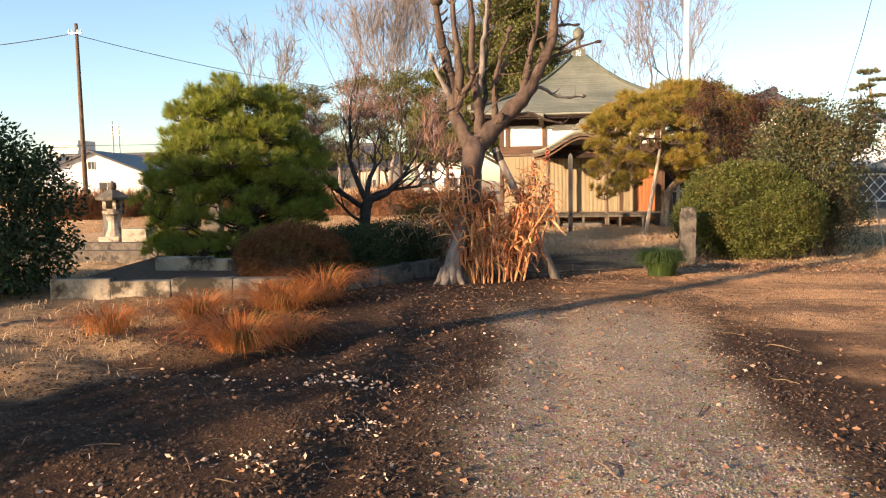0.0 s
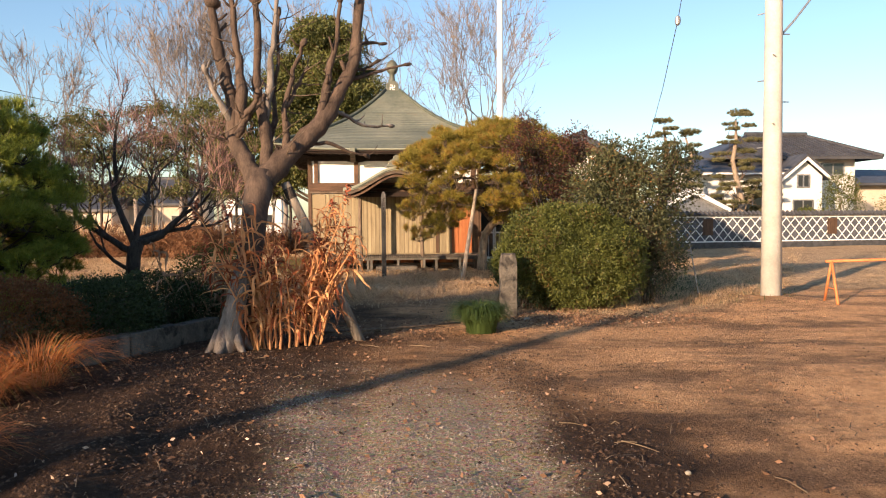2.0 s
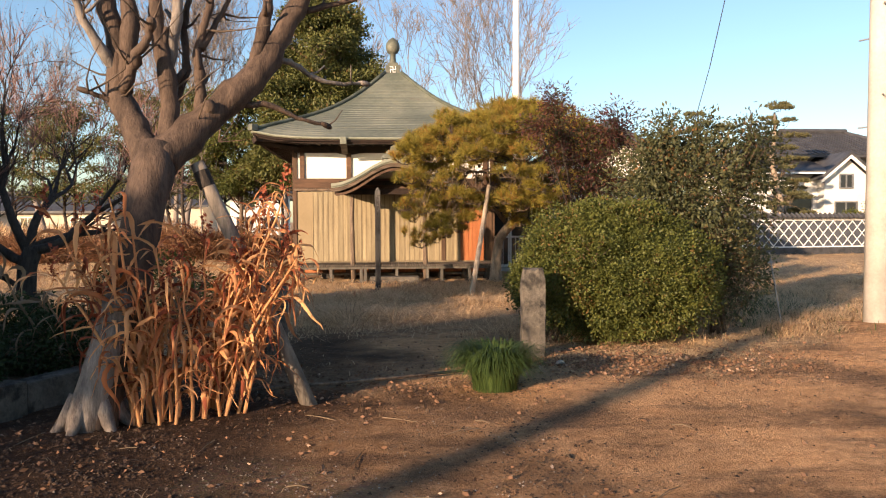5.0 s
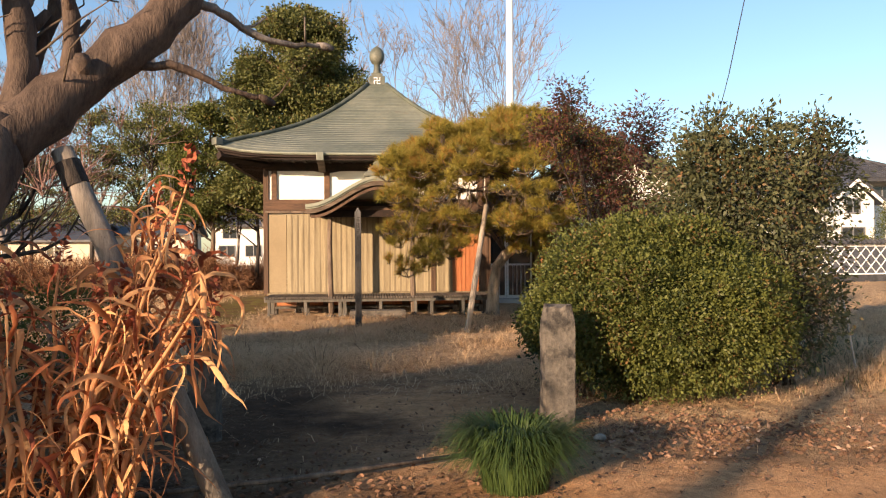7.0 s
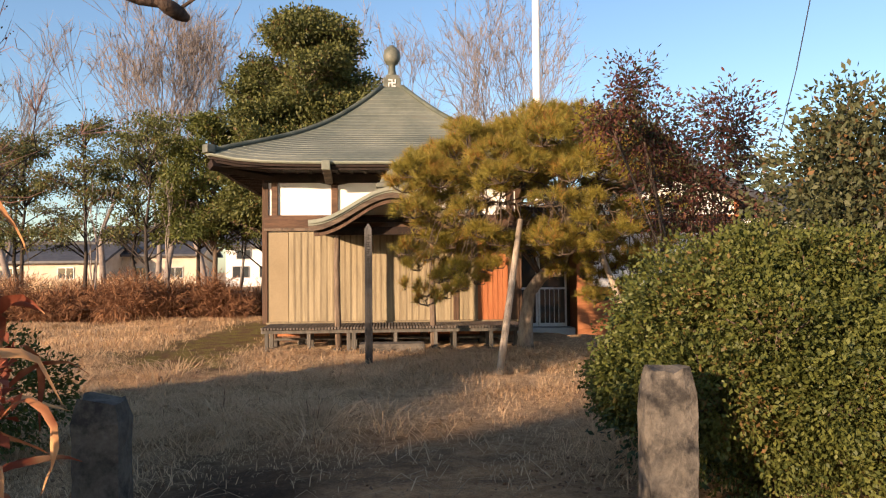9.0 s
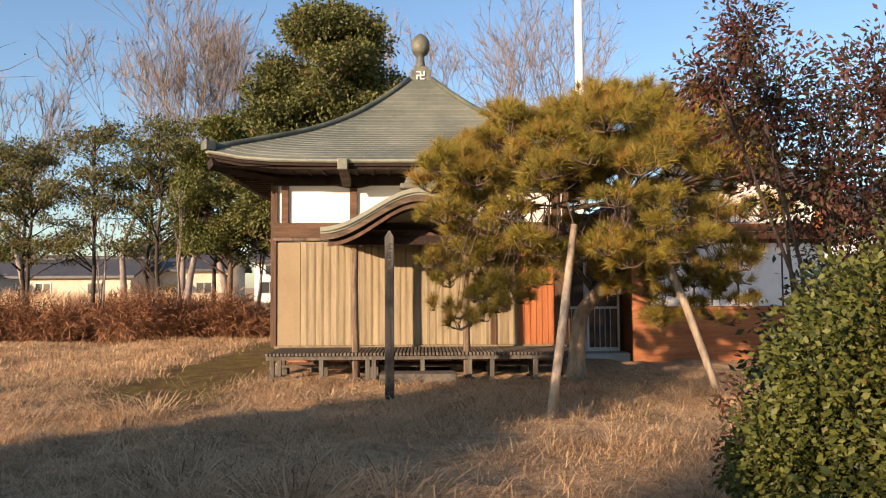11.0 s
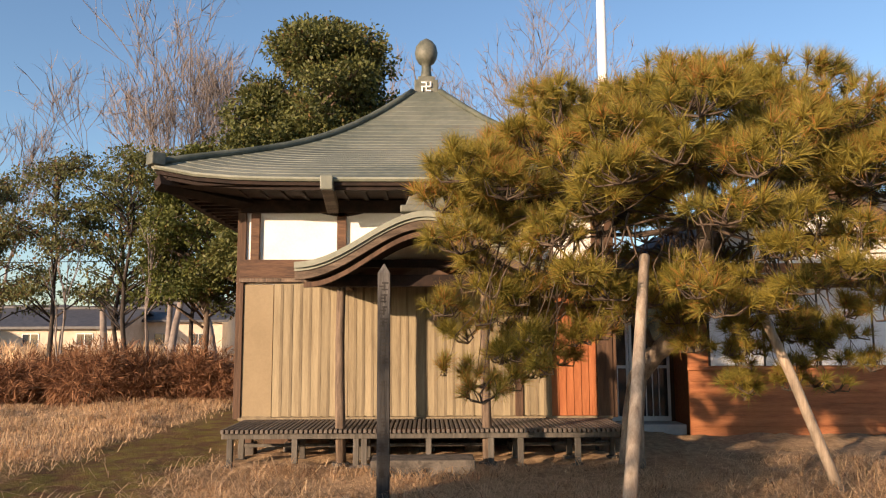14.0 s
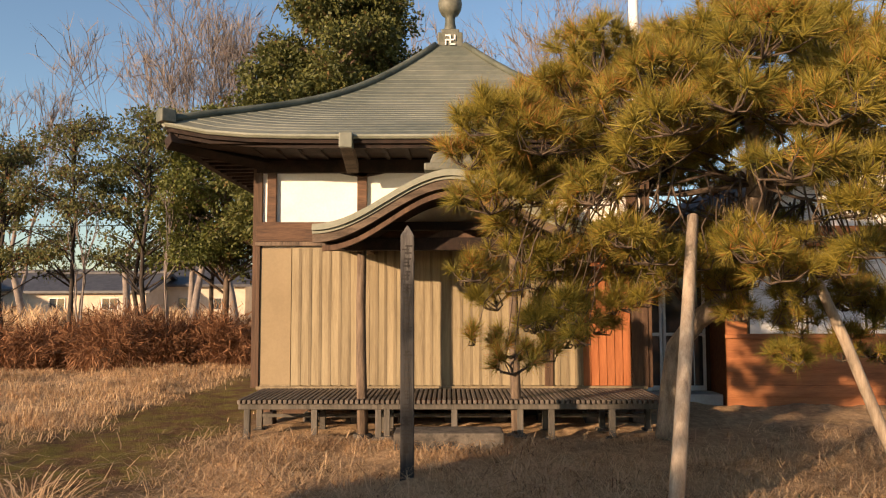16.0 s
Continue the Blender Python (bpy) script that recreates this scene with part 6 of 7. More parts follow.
for x, y, h in ((-62, 100, 11), (-52, 100, 11.5), (-72, 118, 12)):
    utility_pole((x, y, 0), h, 0.17, 0.11, CONCRETE, "distant utility pole with crossarms", [(h - 0.6, 2.2), (h - 1.6, 1.8)], group="far utility poles")
utility_pole((-9.0, -0.85, 0), 9.3, 0.17, 0.12, CONCRETE, "concrete utility pole behind the walker", [(8.6, 1.5)])


def wire(points, sag, r, label):
    pts = []
    for (a, b) in zip(points[:-1], points[1:]):
        a, b = Vector(a), Vector(b)
        pts += [a.lerp(b, k / 16) - Vector((0, 0, sag * 4 * (k / 16) * (1 - k / 16))) for k in range(17)]
    tagged(part("overhead_wire", Shape().tube(pts, [r] * len(pts), 5), BLACK_METAL), label, "wire", "overhead wires")


wire([(-29.0, 43.4, 11.0), (-60.0, 40.0, 11.2)], 1.2, 0.025, "black overhead wire from the grey pole")
wire([(-29.0, 43.4, 10.9), (-9.0, 75.0, 10.0)], 1.0, 0.02, "black overhead wire sagging over the field")
wire([(7.68, 15.4, 9.7), (5.75, 34.6, 12.5)], 0.3, 0.008, "thin overhead wire between the poles")
wire([(7.68, 15.4, 9.6), (24.0, 12.0, 9.4)], 0.5, 0.012, "black overhead wire leaving the concrete pole")
wire([(-24.0, 34.0, 3.6), (-3.0, 36.5, 3.9)], 0.15, 0.012, "thin cable strung through the copse")
guy = thing("guy_wire", "thin steel stay wire with a ball insulator", "stay wire", at=(0, 0, 0))
part("wire", Shape().tube([(8.9, 24.0, 5.4), (9.35, 24.0, 7.4), (10.2, 24.2, 11.8)], [0.012] * 3, 5), BLACK_METAL, guy)
part("insulator", Shape().lathe([(0.02, 7.25), (0.075, 7.3), (0.09, 7.4), (0.075, 7.5), (0.02, 7.55)], 10, 9.35, 24.0), STEEL, guy, "grey ball insulator")
part("lower_wire", Shape().tube([(7.4, 24.0, 0.0), (8.9, 24.0, 5.4)], [0.01] * 2, 5), BLACK_METAL, guy)
stk = thing("marker_stake", "thin leaning metal stake in the ground", "stake", at=(6.35, 15.7, 0))
part("rod", Shape().tube([(0.02, 0, -0.1), (-0.1, 0.0, 0.55), (-0.19, 0, 1.02)], [0.013] * 3, 6), STEEL, stk)
part("tag", Shape().box(-0.22, -0.14, -0.01, 0.01, 0.86, 0.89), STEEL, stk, "", 0.002)


# ---- sawhorse by the road ----
def sawhorse():
    t = thing("sawhorse", "orange painted steel sawhorse", "sawhorse", at=(8.15, 14.35, 0.0), rz=-14)
    part("top_rail", Shape().tube([(-0.1, 0, 0.72), (1.6, 0, 0.78)], [0.026, 0.026], 8), ORANGE_PAINT, t, "rusty orange top rail", smooth=True)
    for x in (0.0, 1.5):
        for s in (-1, 1):
            part("leg", Shape().tube([(x, 0, 0.73), (x + 0.0, s * 0.33, 0.0)], [0.024, 0.024], 8), ORANGE_PAINT, t, smooth=True)
        part("brace", Shape().tube([(x, -0.22, 0.25), (x, 0.22, 0.25)], [0.014, 0.014], 6), ORANGE_PAINT, t)


sawhorse()


# ---- unseen growth added behind the walker to shade the verge ----
# crown heights set where their shadows should land on bed and grass
for k, (u, w, z0, z1, m) in enumerate(((-9.3, 0.75, 2.5, 3.3, 16), (-9.15, 0.65, 2.9, 4.1, 26))):
    bl = [((rw.uniform(-w, w), rw.uniform(-w, w), rw.uniform(z0, z1)), (rw.uniform(0.35, 0.55), rw.uniform(0.35, 0.55), rw.uniform(0.25, 0.4))) for q in range(m)]
    leafy("shade_caster_tree", "unseen small evergreen tree added behind the walker to cast shade", "tree", (0.73 * u - 0.68 * 3.7, -0.68 * u - 0.73 * 3.7, 0), bl, LEAF_DARK, 0.1, 15000, 150 + k, shell=0.85, clump=8, clump_r=0.16, trunk_r=0.07, bole=z0 + 0.4)
leafy("shade_caster_shrub", "unseen ragged evergreen shrub added behind the walker to shade the soil", "shrub", (-7.6, -0.6, 0), [((0, 0, 0.9), (1.0, 0.9, 0.9)), ((0.7, 0.2, 0.7), (0.7, 0.7, 0.65)), ((-0.8, 0, 1.1), (0.8, 0.8, 0.8)), ((0.1, 0, 1.6), (0.6, 0.6, 0.5))], LEAF_DARK, 0.08, 9000, 401, shell=0.8, clump=8, clump_r=0.14, stems=2, trunk_r=0.03)
bl = [((rw.uniform(-2.0, 1.9), rw.uniform(-1.2, 1.2), rw.uniform(3.4, 4.6)), (rw.uniform(0.5, 0.9), rw.uniform(0.5, 0.9), rw.uniform(0.35, 0.55))) for k in range(26)]
leafy("shade_caster_tree", "unseen leafy evergreen tree added behind the walker to shade the bed", "tree", (-15.0, 0.0, 0), bl, LEAF_DARK, 0.14, 12000, 402, shell=0.85, clump=8, clump_r=0.24, trunk_r=0.12, bole=4.4)
bl = [((rw.uniform(-1.4, 1.4), rw.uniform(-1.2, 1.2), rw.uniform(2.4, 5.3)), (rw.uniform(0.5, 0.9), rw.uniform(0.5, 0.9), rw.uniform(0.35, 0.55))) for k in range(34)]
leafy("shade_caster_tree", "unseen leafy evergreen tree added behind the walker to shade the hedge", "tree", (-17.2, 0.2, 0), bl, LEAF_DARK, 0.15, 24000, 403, shell=0.85, clump=8, clump_r=0.24, trunk_r=0.12, bole=3.2)


# ---- stone things ----
def rough_pillar(at, w, d, h, seed, label, lean):
    rnd = random.Random(seed)
    t = thing("stone_pillar", label, "stone pillar", "pair of gate stones", at)
    sh, prof = Shape(), []
    n, m = 16, 9
    vs, fs = [], []
    for i in range(m + 1):
        z = -0.1 + (h + 0.1) * i / m
        k = 1.0 if i < m else 0.8
        for j in range(n):
            a = 2 * math.pi * j / n
            c, s = math.cos(a), math.sin(a)
            q = (abs(c) ** 6 + abs(s) ** 6) ** (-1 / 6)
            jit = 1 + rnd.uniform(-0.06, 0.05)
            vs.append((w / 2 * q * c * k * jit + lean * z, d / 2 * q * s * k * jit, z + (rnd.uniform(-0.03, 0.02) if i == m else 0)))
    fs = [(i * n + j, i * n + (j + 1) % n, (i + 1) * n + (j + 1) % n, (i + 1) * n + j) for i in range(m) for j in range(n)] + [tuple(m * n + j for j in range(n))]
    part("shaft", sh.add(vs, fs), STONE, t)


rough_pillar((2.27, 13.5, 0), 0.27, 0.24, 0.95, 1, "weathered lichen-spotted stone gate pillar beside the bush", 0.01)
rough_pillar((-0.53, 13.35, 0), 0.24, 0.22, 0.88, 2, "dark weathered stone gate pillar in the shade", 0.0)


def stele(at):
    t = thing("wooden_stele", "grey weathered wooden memorial post with faded brush writing", "memorial post", at=at)
    w, d, h = 0.122, 0.11, 2.26
    part("post", Shape().add([(-w / 2, -d / 2, -0.2), (w / 2, -d / 2, -0.2), (w / 2, d / 2, -0.2), (-w / 2, d / 2, -0.2), (-w / 2, -d / 2, h - 0.1), (w / 2, -d / 2, h - 0.1), (w / 2, d / 2, h - 0.1), (-w / 2, d / 2, h - 0.1), (0, 0, h)],
                             [(3, 2, 1, 0), (0, 1, 5, 4), (1, 2, 6, 5), (2, 3, 7, 6), (3, 0, 4, 7), (4, 5, 8), (5, 6, 8), (6, 7, 8), (7, 4, 8)]), STELE_WOOD, t, "", 0.006)
    rnd = random.Random(2)
    z = h - 0.2
    for k in range(15):
        if k == 7:
            z -= 0.13
        for j in range(3):
            zz = z - j * 0.032
            a, b = sorted((rnd.uniform(-0.05, -0.015), rnd.uniform(0.012, 0.05)))
            part("brush_mark", Shape().box(a, b, -d / 2 - 0.003, -d / 2 + 0.002, zz - 0.008, zz + 0.006), INK, t)
        part("brush_mark", Shape().box(-0.006 + rnd.uniform(-0.02, 0.02), 0.006 + rnd.uniform(0, 0.01), -d / 2 - 0.004, -d / 2 + 0.002, z - 0.08, z + 0.01), INK, t)
        z -= 0.118


stele((0.46, 22.0, 0))


def stone_lantern(at):
    t = thing("stone_lantern", "weathered pale stone lantern", "stone lantern", at=at)
    part("plinth", Shape().box(-0.34, 0.34, -0.34, 0.34, -0.05, 0.14).box(-0.26, 0.26, -0.26, 0.26, 0.14, 0.36), STONE_PALE, t, "", 0.02)
    part("shaft", Shape().lathe([(0.22, 0.36), (0.15, 0.5), (0.13, 0.66), (0.17, 0.82), (0.25, 0.88), (0.25, 0.95)], 12), STONE_PALE, t)
    part("firebox", Shape().box(-0.17, 0.17, -0.17, -0.09, 0.95, 1.0).box(-0.17, 0.17, -0.17, 0.17, 1.17, 1.22).box(-0.17, -0.08, -0.17, 0.17, 0.95, 1.2).box(0.08, 0.17, -0.17, 0.17, 0.95, 1.2).box(-0.17, 0.17, 0.1, 0.17, 0.95, 1.2), STONE_PALE, t, "", 0.012)
    part("cap", Shape().lathe([(0.42, 1.20), (0.43, 1.26), (0.28, 1.34), (0.14, 1.42), (0.08, 1.44)], 6), STONE, t)
    part("jewel", Shape().lathe([(0.06, 1.43), (0.09, 1.5), (0.075, 1.57), (0.0, 1.66)], 10), STONE, t)


stone_lantern((-10.15, 16.2, 0))
graves = (((-9.35, 15.9), 0.6, 0.5, 0.55, STONE_PALE, "pale square stone block beside the lantern"), ((-9.6, 18.6), 0.42, 0.3, 1.35, STONE_DARK, "dark polished upright gravestone"),
          ((-11.6, 18.4), 0.3, 0.3, 1.3, STONE_DARK, "dark polished upright gravestone"), ((-8.9, 18.8), 0.4, 0.3, 1.2, STONE, "rough grey upright gravestone"), ((-12.8, 17.2), 0.6, 0.4, 0.45, STONE, "low grey stone grave plinth"))
for (x, y), w, d, h, mt, lb in graves:
    g = thing("gravestone", lb, "gravestone", "graveyard stones", (x, y, 0))
    part("plinth", Shape().box(-w * 0.75, w * 0.75, -d * 0.8, d * 0.8, -0.05, min(0.22, h * 0.3)), STONE, g, "", 0.015)
    part("stone", Shape().box(-w / 2, w / 2, -d / 2, d / 2, min(0.22, h * 0.3), h), mt, g, "", 0.02)
slab = thing("grave_kerb", "dark low stone grave kerb", "kerb", at=(-9.2, 14.0, 0))
part("slab", Shape().box(-1.6, 1.6, -0.12, 0.12, -0.05, 0.22).box(-1.4, 1.2, 0.9, 1.15, -0.05, 0.3), STONE, slab, "", 0.015)


def kerb(points, h, w, mt, label, name="bed_kerb"):
    t = thing(name, label, "kerb")
    rnd = random.Random(len(points))
    for (a, b) in zip(points[:-1], points[1:]):
        a, b = Vector((*a, 0)), Vector((*b, 0))
        n = max(1, round((b - a).length / 0.8))
        ang = math.atan2(b.y - a.y, b.x - a.x)
        for k in range(n):
            p = a.lerp(b, k / n)
            L = (b - a).length / n
            part("kerb_stone", Shape().box(0.004, L - 0.004, -w / 2, w / 2, -0.1, h + rnd.uniform(-0.02, 0.02), Matrix.Translation(p) @ Matrix.Rotation(ang + rnd.uniform(-0.015, 0.015), 4, "Z")), mt, t, "", 0.015)


kerb([(-6.75, 9.25), (-3.4, 9.5)], 0.24, 0.2, KERB_STONE, "pale stone kerb round the planting bed, blotched with stains and painted shade")
# same kerb in a darker stone, which stands for the shrubs' shade on it
kerb([(-3.4, 9.5), (-2.6, 10.6), (-1.95, 12.2)], 0.24, 0.2, STONE, "stone kerb curving round the bed, its shade put in as darker stone")
kerb([(-6.2, 11.0), (-4.4, 11.0)], 0.36, 0.2, KERB_STONE, "inner pale kerb stone under the pine")
bed = part("bed_soil", Shape().prism([(-6.7, 9.3), (-3.45, 9.55), (-2.65, 10.7), (-2.0, 12.3), (-4.0, 15.6), (-7.8, 15.2)], "z", -0.05, 0.17), CLOD)
tagged(bed, "dark soil of the raised planting bed", "soil", kind="structure")


# ---- grasses and reeds ----
def clump(name, label, at, n, h, lean, width, material, seed, spread=0.12, group="", curl=0.8, category="grass clump"):
    rng = np.random.default_rng(seed)
    t = thing(name, label, category, group, (at[0], at[1], gz(*at)))
    k = 7
    a = rng.random(n) * 2 * math.pi
    out = np.stack([np.cos(a), np.sin(a), 0 * a], 1)
    b = out * (spread * np.sqrt(rng.random(n)))[:, None]
    H, L = h * rng.uniform(0.6, 1.1, n), h * lean * rng.uniform(0.4, 1.2, n)
    s = np.linspace(0, 1, k)
    drop = curl * rng.uniform(0.3, 1.0, n)
    lines = b[:, None, :] + out[:, None, :] * (L[:, None] * s[None, :] ** 1.5)[:, :, None]
    lines[:, :, 2] = H[:, None] * (np.sin(s * math.pi * 0.5)[None, :] * (1 + 0.25 * drop[:, None]) - drop[:, None] * s[None, :] ** 3 * 0.75)
    lines += rng.normal(0, 0.006, lines.shape)
    tagged(part("foliage", ribbon_mesh("foliage", lines, width * rng.uniform(0.6, 1.3, n), material), None, t), kind="stuff")
    return t


for k, (x, y, h, n) in enumerate(((-2.85, 6.35, 0.42, 420), (-3.15, 8.35, 0.42, 380), (-2.95, 9.2, 0.55, 300), (-4.45, 6.9, 0.34, 260), (-4.0, 7.9, 0.38, 300), (-2.6, 6.9, 0.3, 200), (-3.5, 8.8, 0.4, 260))):
    clump("rust_grass", "arching clump of rust-coloured dry grass", (x, y), int(n * 1.5), h * 0.85, 1.9, 0.006, GRASS_RUST, 200 + k, 0.24, "rust grass by the kerb", 1.35)
clump("green_tuft", "round tuft of fresh green drooping grass", (1.62, 11.9), 2200, 0.44, 0.75, 0.008, GRASS_GREEN, 220, 0.2, curl=1.1)


def curled_leaves(name, origin, azim, pitch, length, bend, width, material, rng):
    """Withered strap leaves: each sets out from its node, arches over, twists and hangs; folded along the midrib."""
    n, k = len(origin), 11
    u = np.linspace(0, 1, k)
    pit = pitch[:, None] - (pitch[:, None] + 1.45) * np.clip(u[None, :] / bend[:, None], 0, 1) ** 1.3
    pit += np.cumsum(rng.normal(0, 0.16, (n, k)), 1)
    az = azim[:, None] + np.cumsum(rng.normal(0, 0.19, (n, k)), 1)
    d = np.stack([np.cos(pit) * np.cos(az), np.cos(pit) * np.sin(az), np.sin(pit)], -1)
    line = origin[:, None, :] + np.cumsum(d, 1) * (length / k)[:, None, None]
    line[:, :, 2] = np.maximum(line[:, :, 2], 0.012)
    side = np.stack([-np.sin(az), np.cos(az), 0 * az], -1)
    up = np.cross(side, d)
    tw = np.cumsum(rng.normal(0, 0.36, (n, k)), 1)[:, :, None]
    s, q = side * np.cos(tw) + up * np.sin(tw), up * np.cos(tw) - side * np.sin(tw)
    w = (width[:, None] * (np.minimum(1, 0.35 + u * 3.5) * np.minimum(1, (1.03 - u) * 2.2))[None, :])[:, :, None] * 0.5
    v = np.stack([line - s * w + q * w * 0.45, line, line + s * w + q * w * 0.45], 2).reshape(n, 3 * k, 3)
    faces = [(3 * i + j, 3 * i + j + 1, 3 * i + j + 4, 3 * i + j + 3) for i in range(k - 1) for j in (0, 1)]
    me = sheet_mesh(name, v, faces, material)
    me.shade_smooth()
    return me


def canes(at, stems, lean, h, material, seed, label, spread, leafn=16, long=0.62, wide=0.045, heads=0.6):
    """A stand of withered canes: jointed stems, curled strap leaves at the nodes, and seed heads."""
    rng = np.random.default_rng(seed)
    t = thing("withered_canes", label, "canes", "withered canes", (at[0], at[1], gz(*at)))
    org, az, head_p, head_d = [], [], [], []
    for i in range(stems):
        a, r = rng.random() * 2 * math.pi, math.sqrt(rng.random())
        b = np.array([spread[0] * r * math.cos(a), spread[1] * r * math.sin(a), -0.03])
        hh = h * rng.uniform(0.55, 1.06)
        ln = np.array([lean[0] + b[0] * 0.9 + rng.normal(0, 0.13), lean[1] + b[1] * 0.5 + rng.normal(0, 0.1), 0]) * hh
        pts = [b + ln * s ** 1.4 + np.array([0, 0, hh * s]) + rng.normal(0, 0.014, 3) * (s > 0) for s in np.linspace(0, 1, 8)]
        part("stem", Shape().tube(pts, [0.015, 0.016, 0.014, 0.014, 0.012, 0.011, 0.008, 0.005], 6, False), material, t, smooth=True)
        P = np.array(pts)
        a0 = rng.random() * 6.28
        for j in range(leafn):
            s = (0.2 + 0.8 * (j + rng.random()) / leafn) * 6.99
            org.append(P[int(s)] + (P[int(s) + 1] - P[int(s)]) * (s % 1))
            az.append(a0 + j * math.pi + rng.normal(0, 0.8))
        if rng.random() < heads:
            for q in range(46):
                head_p.append(P[-1] + np.array([0, 0, rng.uniform(-0.08, 0.17)]) + rng.normal(0, 0.015, 3))
                head_d.append([rng.normal(0, 0.6), rng.normal(0, 0.6), 0.8])
    n = len(org)
    me = curled_leaves("foliage", np.array(org), np.array(az), rng.uniform(0.2, 1.25, n), long * rng.uniform(0.45, 1.15, n), rng.uniform(0.25, 1.5, n), wide * rng.uniform(0.45, 1.25, n), material, rng)
    tagged(part("foliage", me, None, t, "curled hanging strap leaves"), kind="stuff")
    if head_p:
        tagged(part("seed_head", leaves_mesh("seed_head", np.array(head_p), np.array(head_d), 0.04, SEED_RED, rng, 0.6), None, t, "dark red seed heads"), kind="stuff")


canes((-1.14, 11.02), 11, (-0.17, -0.02), 1.7, REED_ORANGE, 301, "withered orange canes crowding against the bare trunk", (0.16, 0.12), 18, 0.55, 0.034)
canes((-0.9, 11.1), 9, (0.03, 0.02), 1.35, REED_ORANGE, 305, "lower withered orange canes between trunk and stake", (0.18, 0.16), 19, 0.5, 0.034)
canes((-0.63, 11.32), 16, (0.3, 0.1), 1.72, REED_ORANGE, 302, "tall withered orange canes leaning on a stake", (0.18, 0.16), 28, 0.48, 0.027)
canes((-2.0, 12.4), 14, (-0.05, 0), 1.3, REED_DULL, 303, "withered canes behind the tree, shade put into their grey-brown", (0.4, 0.3), 14, 0.55, 0.034, 0.2)
canes((-1.4, 12.7), 7, (0, 0), 1.0, REED_DULL, 304, "low withered canes behind the tree, shade put into their grey-brown", (0.25, 0.25), 12, 0.5, 0.03, 0.2)
r_tuft = random.Random(33)
for k, (x, y, s) in enumerate(((0.1, 16.6, 0.55), (0.75, 16.9, 0.45), (-0.7, 16.9, 0.5), (-2.4, 20.3, 0.5), (-2.2, 20.6, 0.45)) + tuple((r_tuft.uniform(-7.5, 6.5), r_tuft.uniform(16.6, 22.5), r_tuft.uniform(0.09, 0.2)) for _ in range(16))):
    clump("fallen_straw", "pale arching dead grass stalks", (x, y), 90, s * 0.5, 3.4 if s > 0.4 else 3.0, 0.009, STRAW, 330 + k, 0.4, "pale dead stalks", 1.25)


def field_grass():
    rng = np.random.default_rng(77)
    n = 520000
    u = rng.random(n)
    y = np.where(rng.random(n) < 0.72, 12.0 + 13.5 * u, 12.0 + 27 * u)
    x = rng.uniform(-1, 1, n) * (3.6 + (y - 10) * 0.62) + 0.9
    grass = zones(x, y)[2]
    keep = (rng.random(n) < grass * np.clip(fnoise(x + 3, y, 0.7) * 3.2 - 0.95, 0.06, 1)) & ~((x > WL - 0.1) & (x < 9.2) & (y > 24.4)) & ~((x > -1.6) & (x < 3.3) & (y > 23.75))
    keep &= (rng.random(n) > mossy_trail(x, y) * 1.6) & (rng.random(n) < 0.02 + 0.98 * smooth(14.0, 16.5, y))
    x, y = x[keep], y[keep]
    tall = np.clip(fnoise(x + 11, y + 4, 1.1) - 0.28, 0, 1)
    h = rng.uniform(0.02, 0.065, len(x)) + tall ** 1.6 * rng.uniform(0.0, 0.5, len(x))
    base = np.stack([x, y, ground_height(x, y) - 0.01], 1)
    me = blades_mesh("dry_grass", base, h, rng.uniform(0.5, 2.6, len(x)), 0.0065, STRAW, rng, 1.4)
    tagged(new("dry_grass", me), "matted pale dry winter grass over the yard", "grass", kind="stuff")
    # bent pale stalks lying over the sward, and rougher grass towards the copse
    n = 60000
    x, y = rng.uniform(-9, 8, n), 14.5 + 10 * rng.random(n)
    keep = (rng.random(n) < zones(x, y)[2] * np.clip(fnoise(x + 40, y + 17, 0.9) * 2.4 - 0.9, 0, 1)) & ~((x > -1.7) & (x < 3.4) & (y > 23.75))
    x, y = x[keep], y[keep]
    base = np.stack([x, y, ground_height(x, y) + rng.random(len(x)) * 0.05], 1)
    me = blades_mesh("straw_stalks", base, rng.uniform(0.06, 0.2, len(x)), rng.uniform(1.5, 4.0, len(x)), 0.008, STRAW, rng, 2.2)
    tagged(new("straw_stalks", me), "pale dead stalks lying over the grass", "grass", kind="stuff")
    n = 130000
    x, y = rng.uniform(-20, -1.9, n), 23.5 + 12 * rng.random(n)
    keep = rng.random(n) < zones(x, y)[2] * np.clip(fnoise(x + 2, y + 7, 0.6) * 2.2 - 0.55, 0.05, 1) * (1 - mossy_trail(x, y))
    x, y = x[keep], y[keep]
    base = np.stack([x, y, ground_height(x, y) - 0.01], 1)
    h = 0.05 + 0.4 * np.clip(fnoise(x + 17, y, 0.7) - 0.3, 0, 1) + rng.uniform(0, 0.08, len(x))
    me = blades_mesh("rough_grass", base, h, rng.uniform(0.3, 1.8, len(x)), 0.012, STRAW, rng, 1.5)
    tagged(new("rough_grass", me), "rough tussocky dry grass towards the copse", "grass", kind="stuff")
    # sparse growth on the left verge
    n = 30000
    x, y = rng.uniform(-10, -1.6, n), rng.uniform(4.2, 20, n)
    keep = rng.random(n) < zones(x, y)[2] * np.clip(fnoise(x, y + 9, 0.9) * 1.4 - 0.3, 0, 1)
    keep &= ~((y > 9.3) & (y < 14) & (x > -7.5) & (x < -2))
    x, y = x[keep], y[keep]
    base = np.stack([x, y, ground_height(x, y) - 0.01], 1)
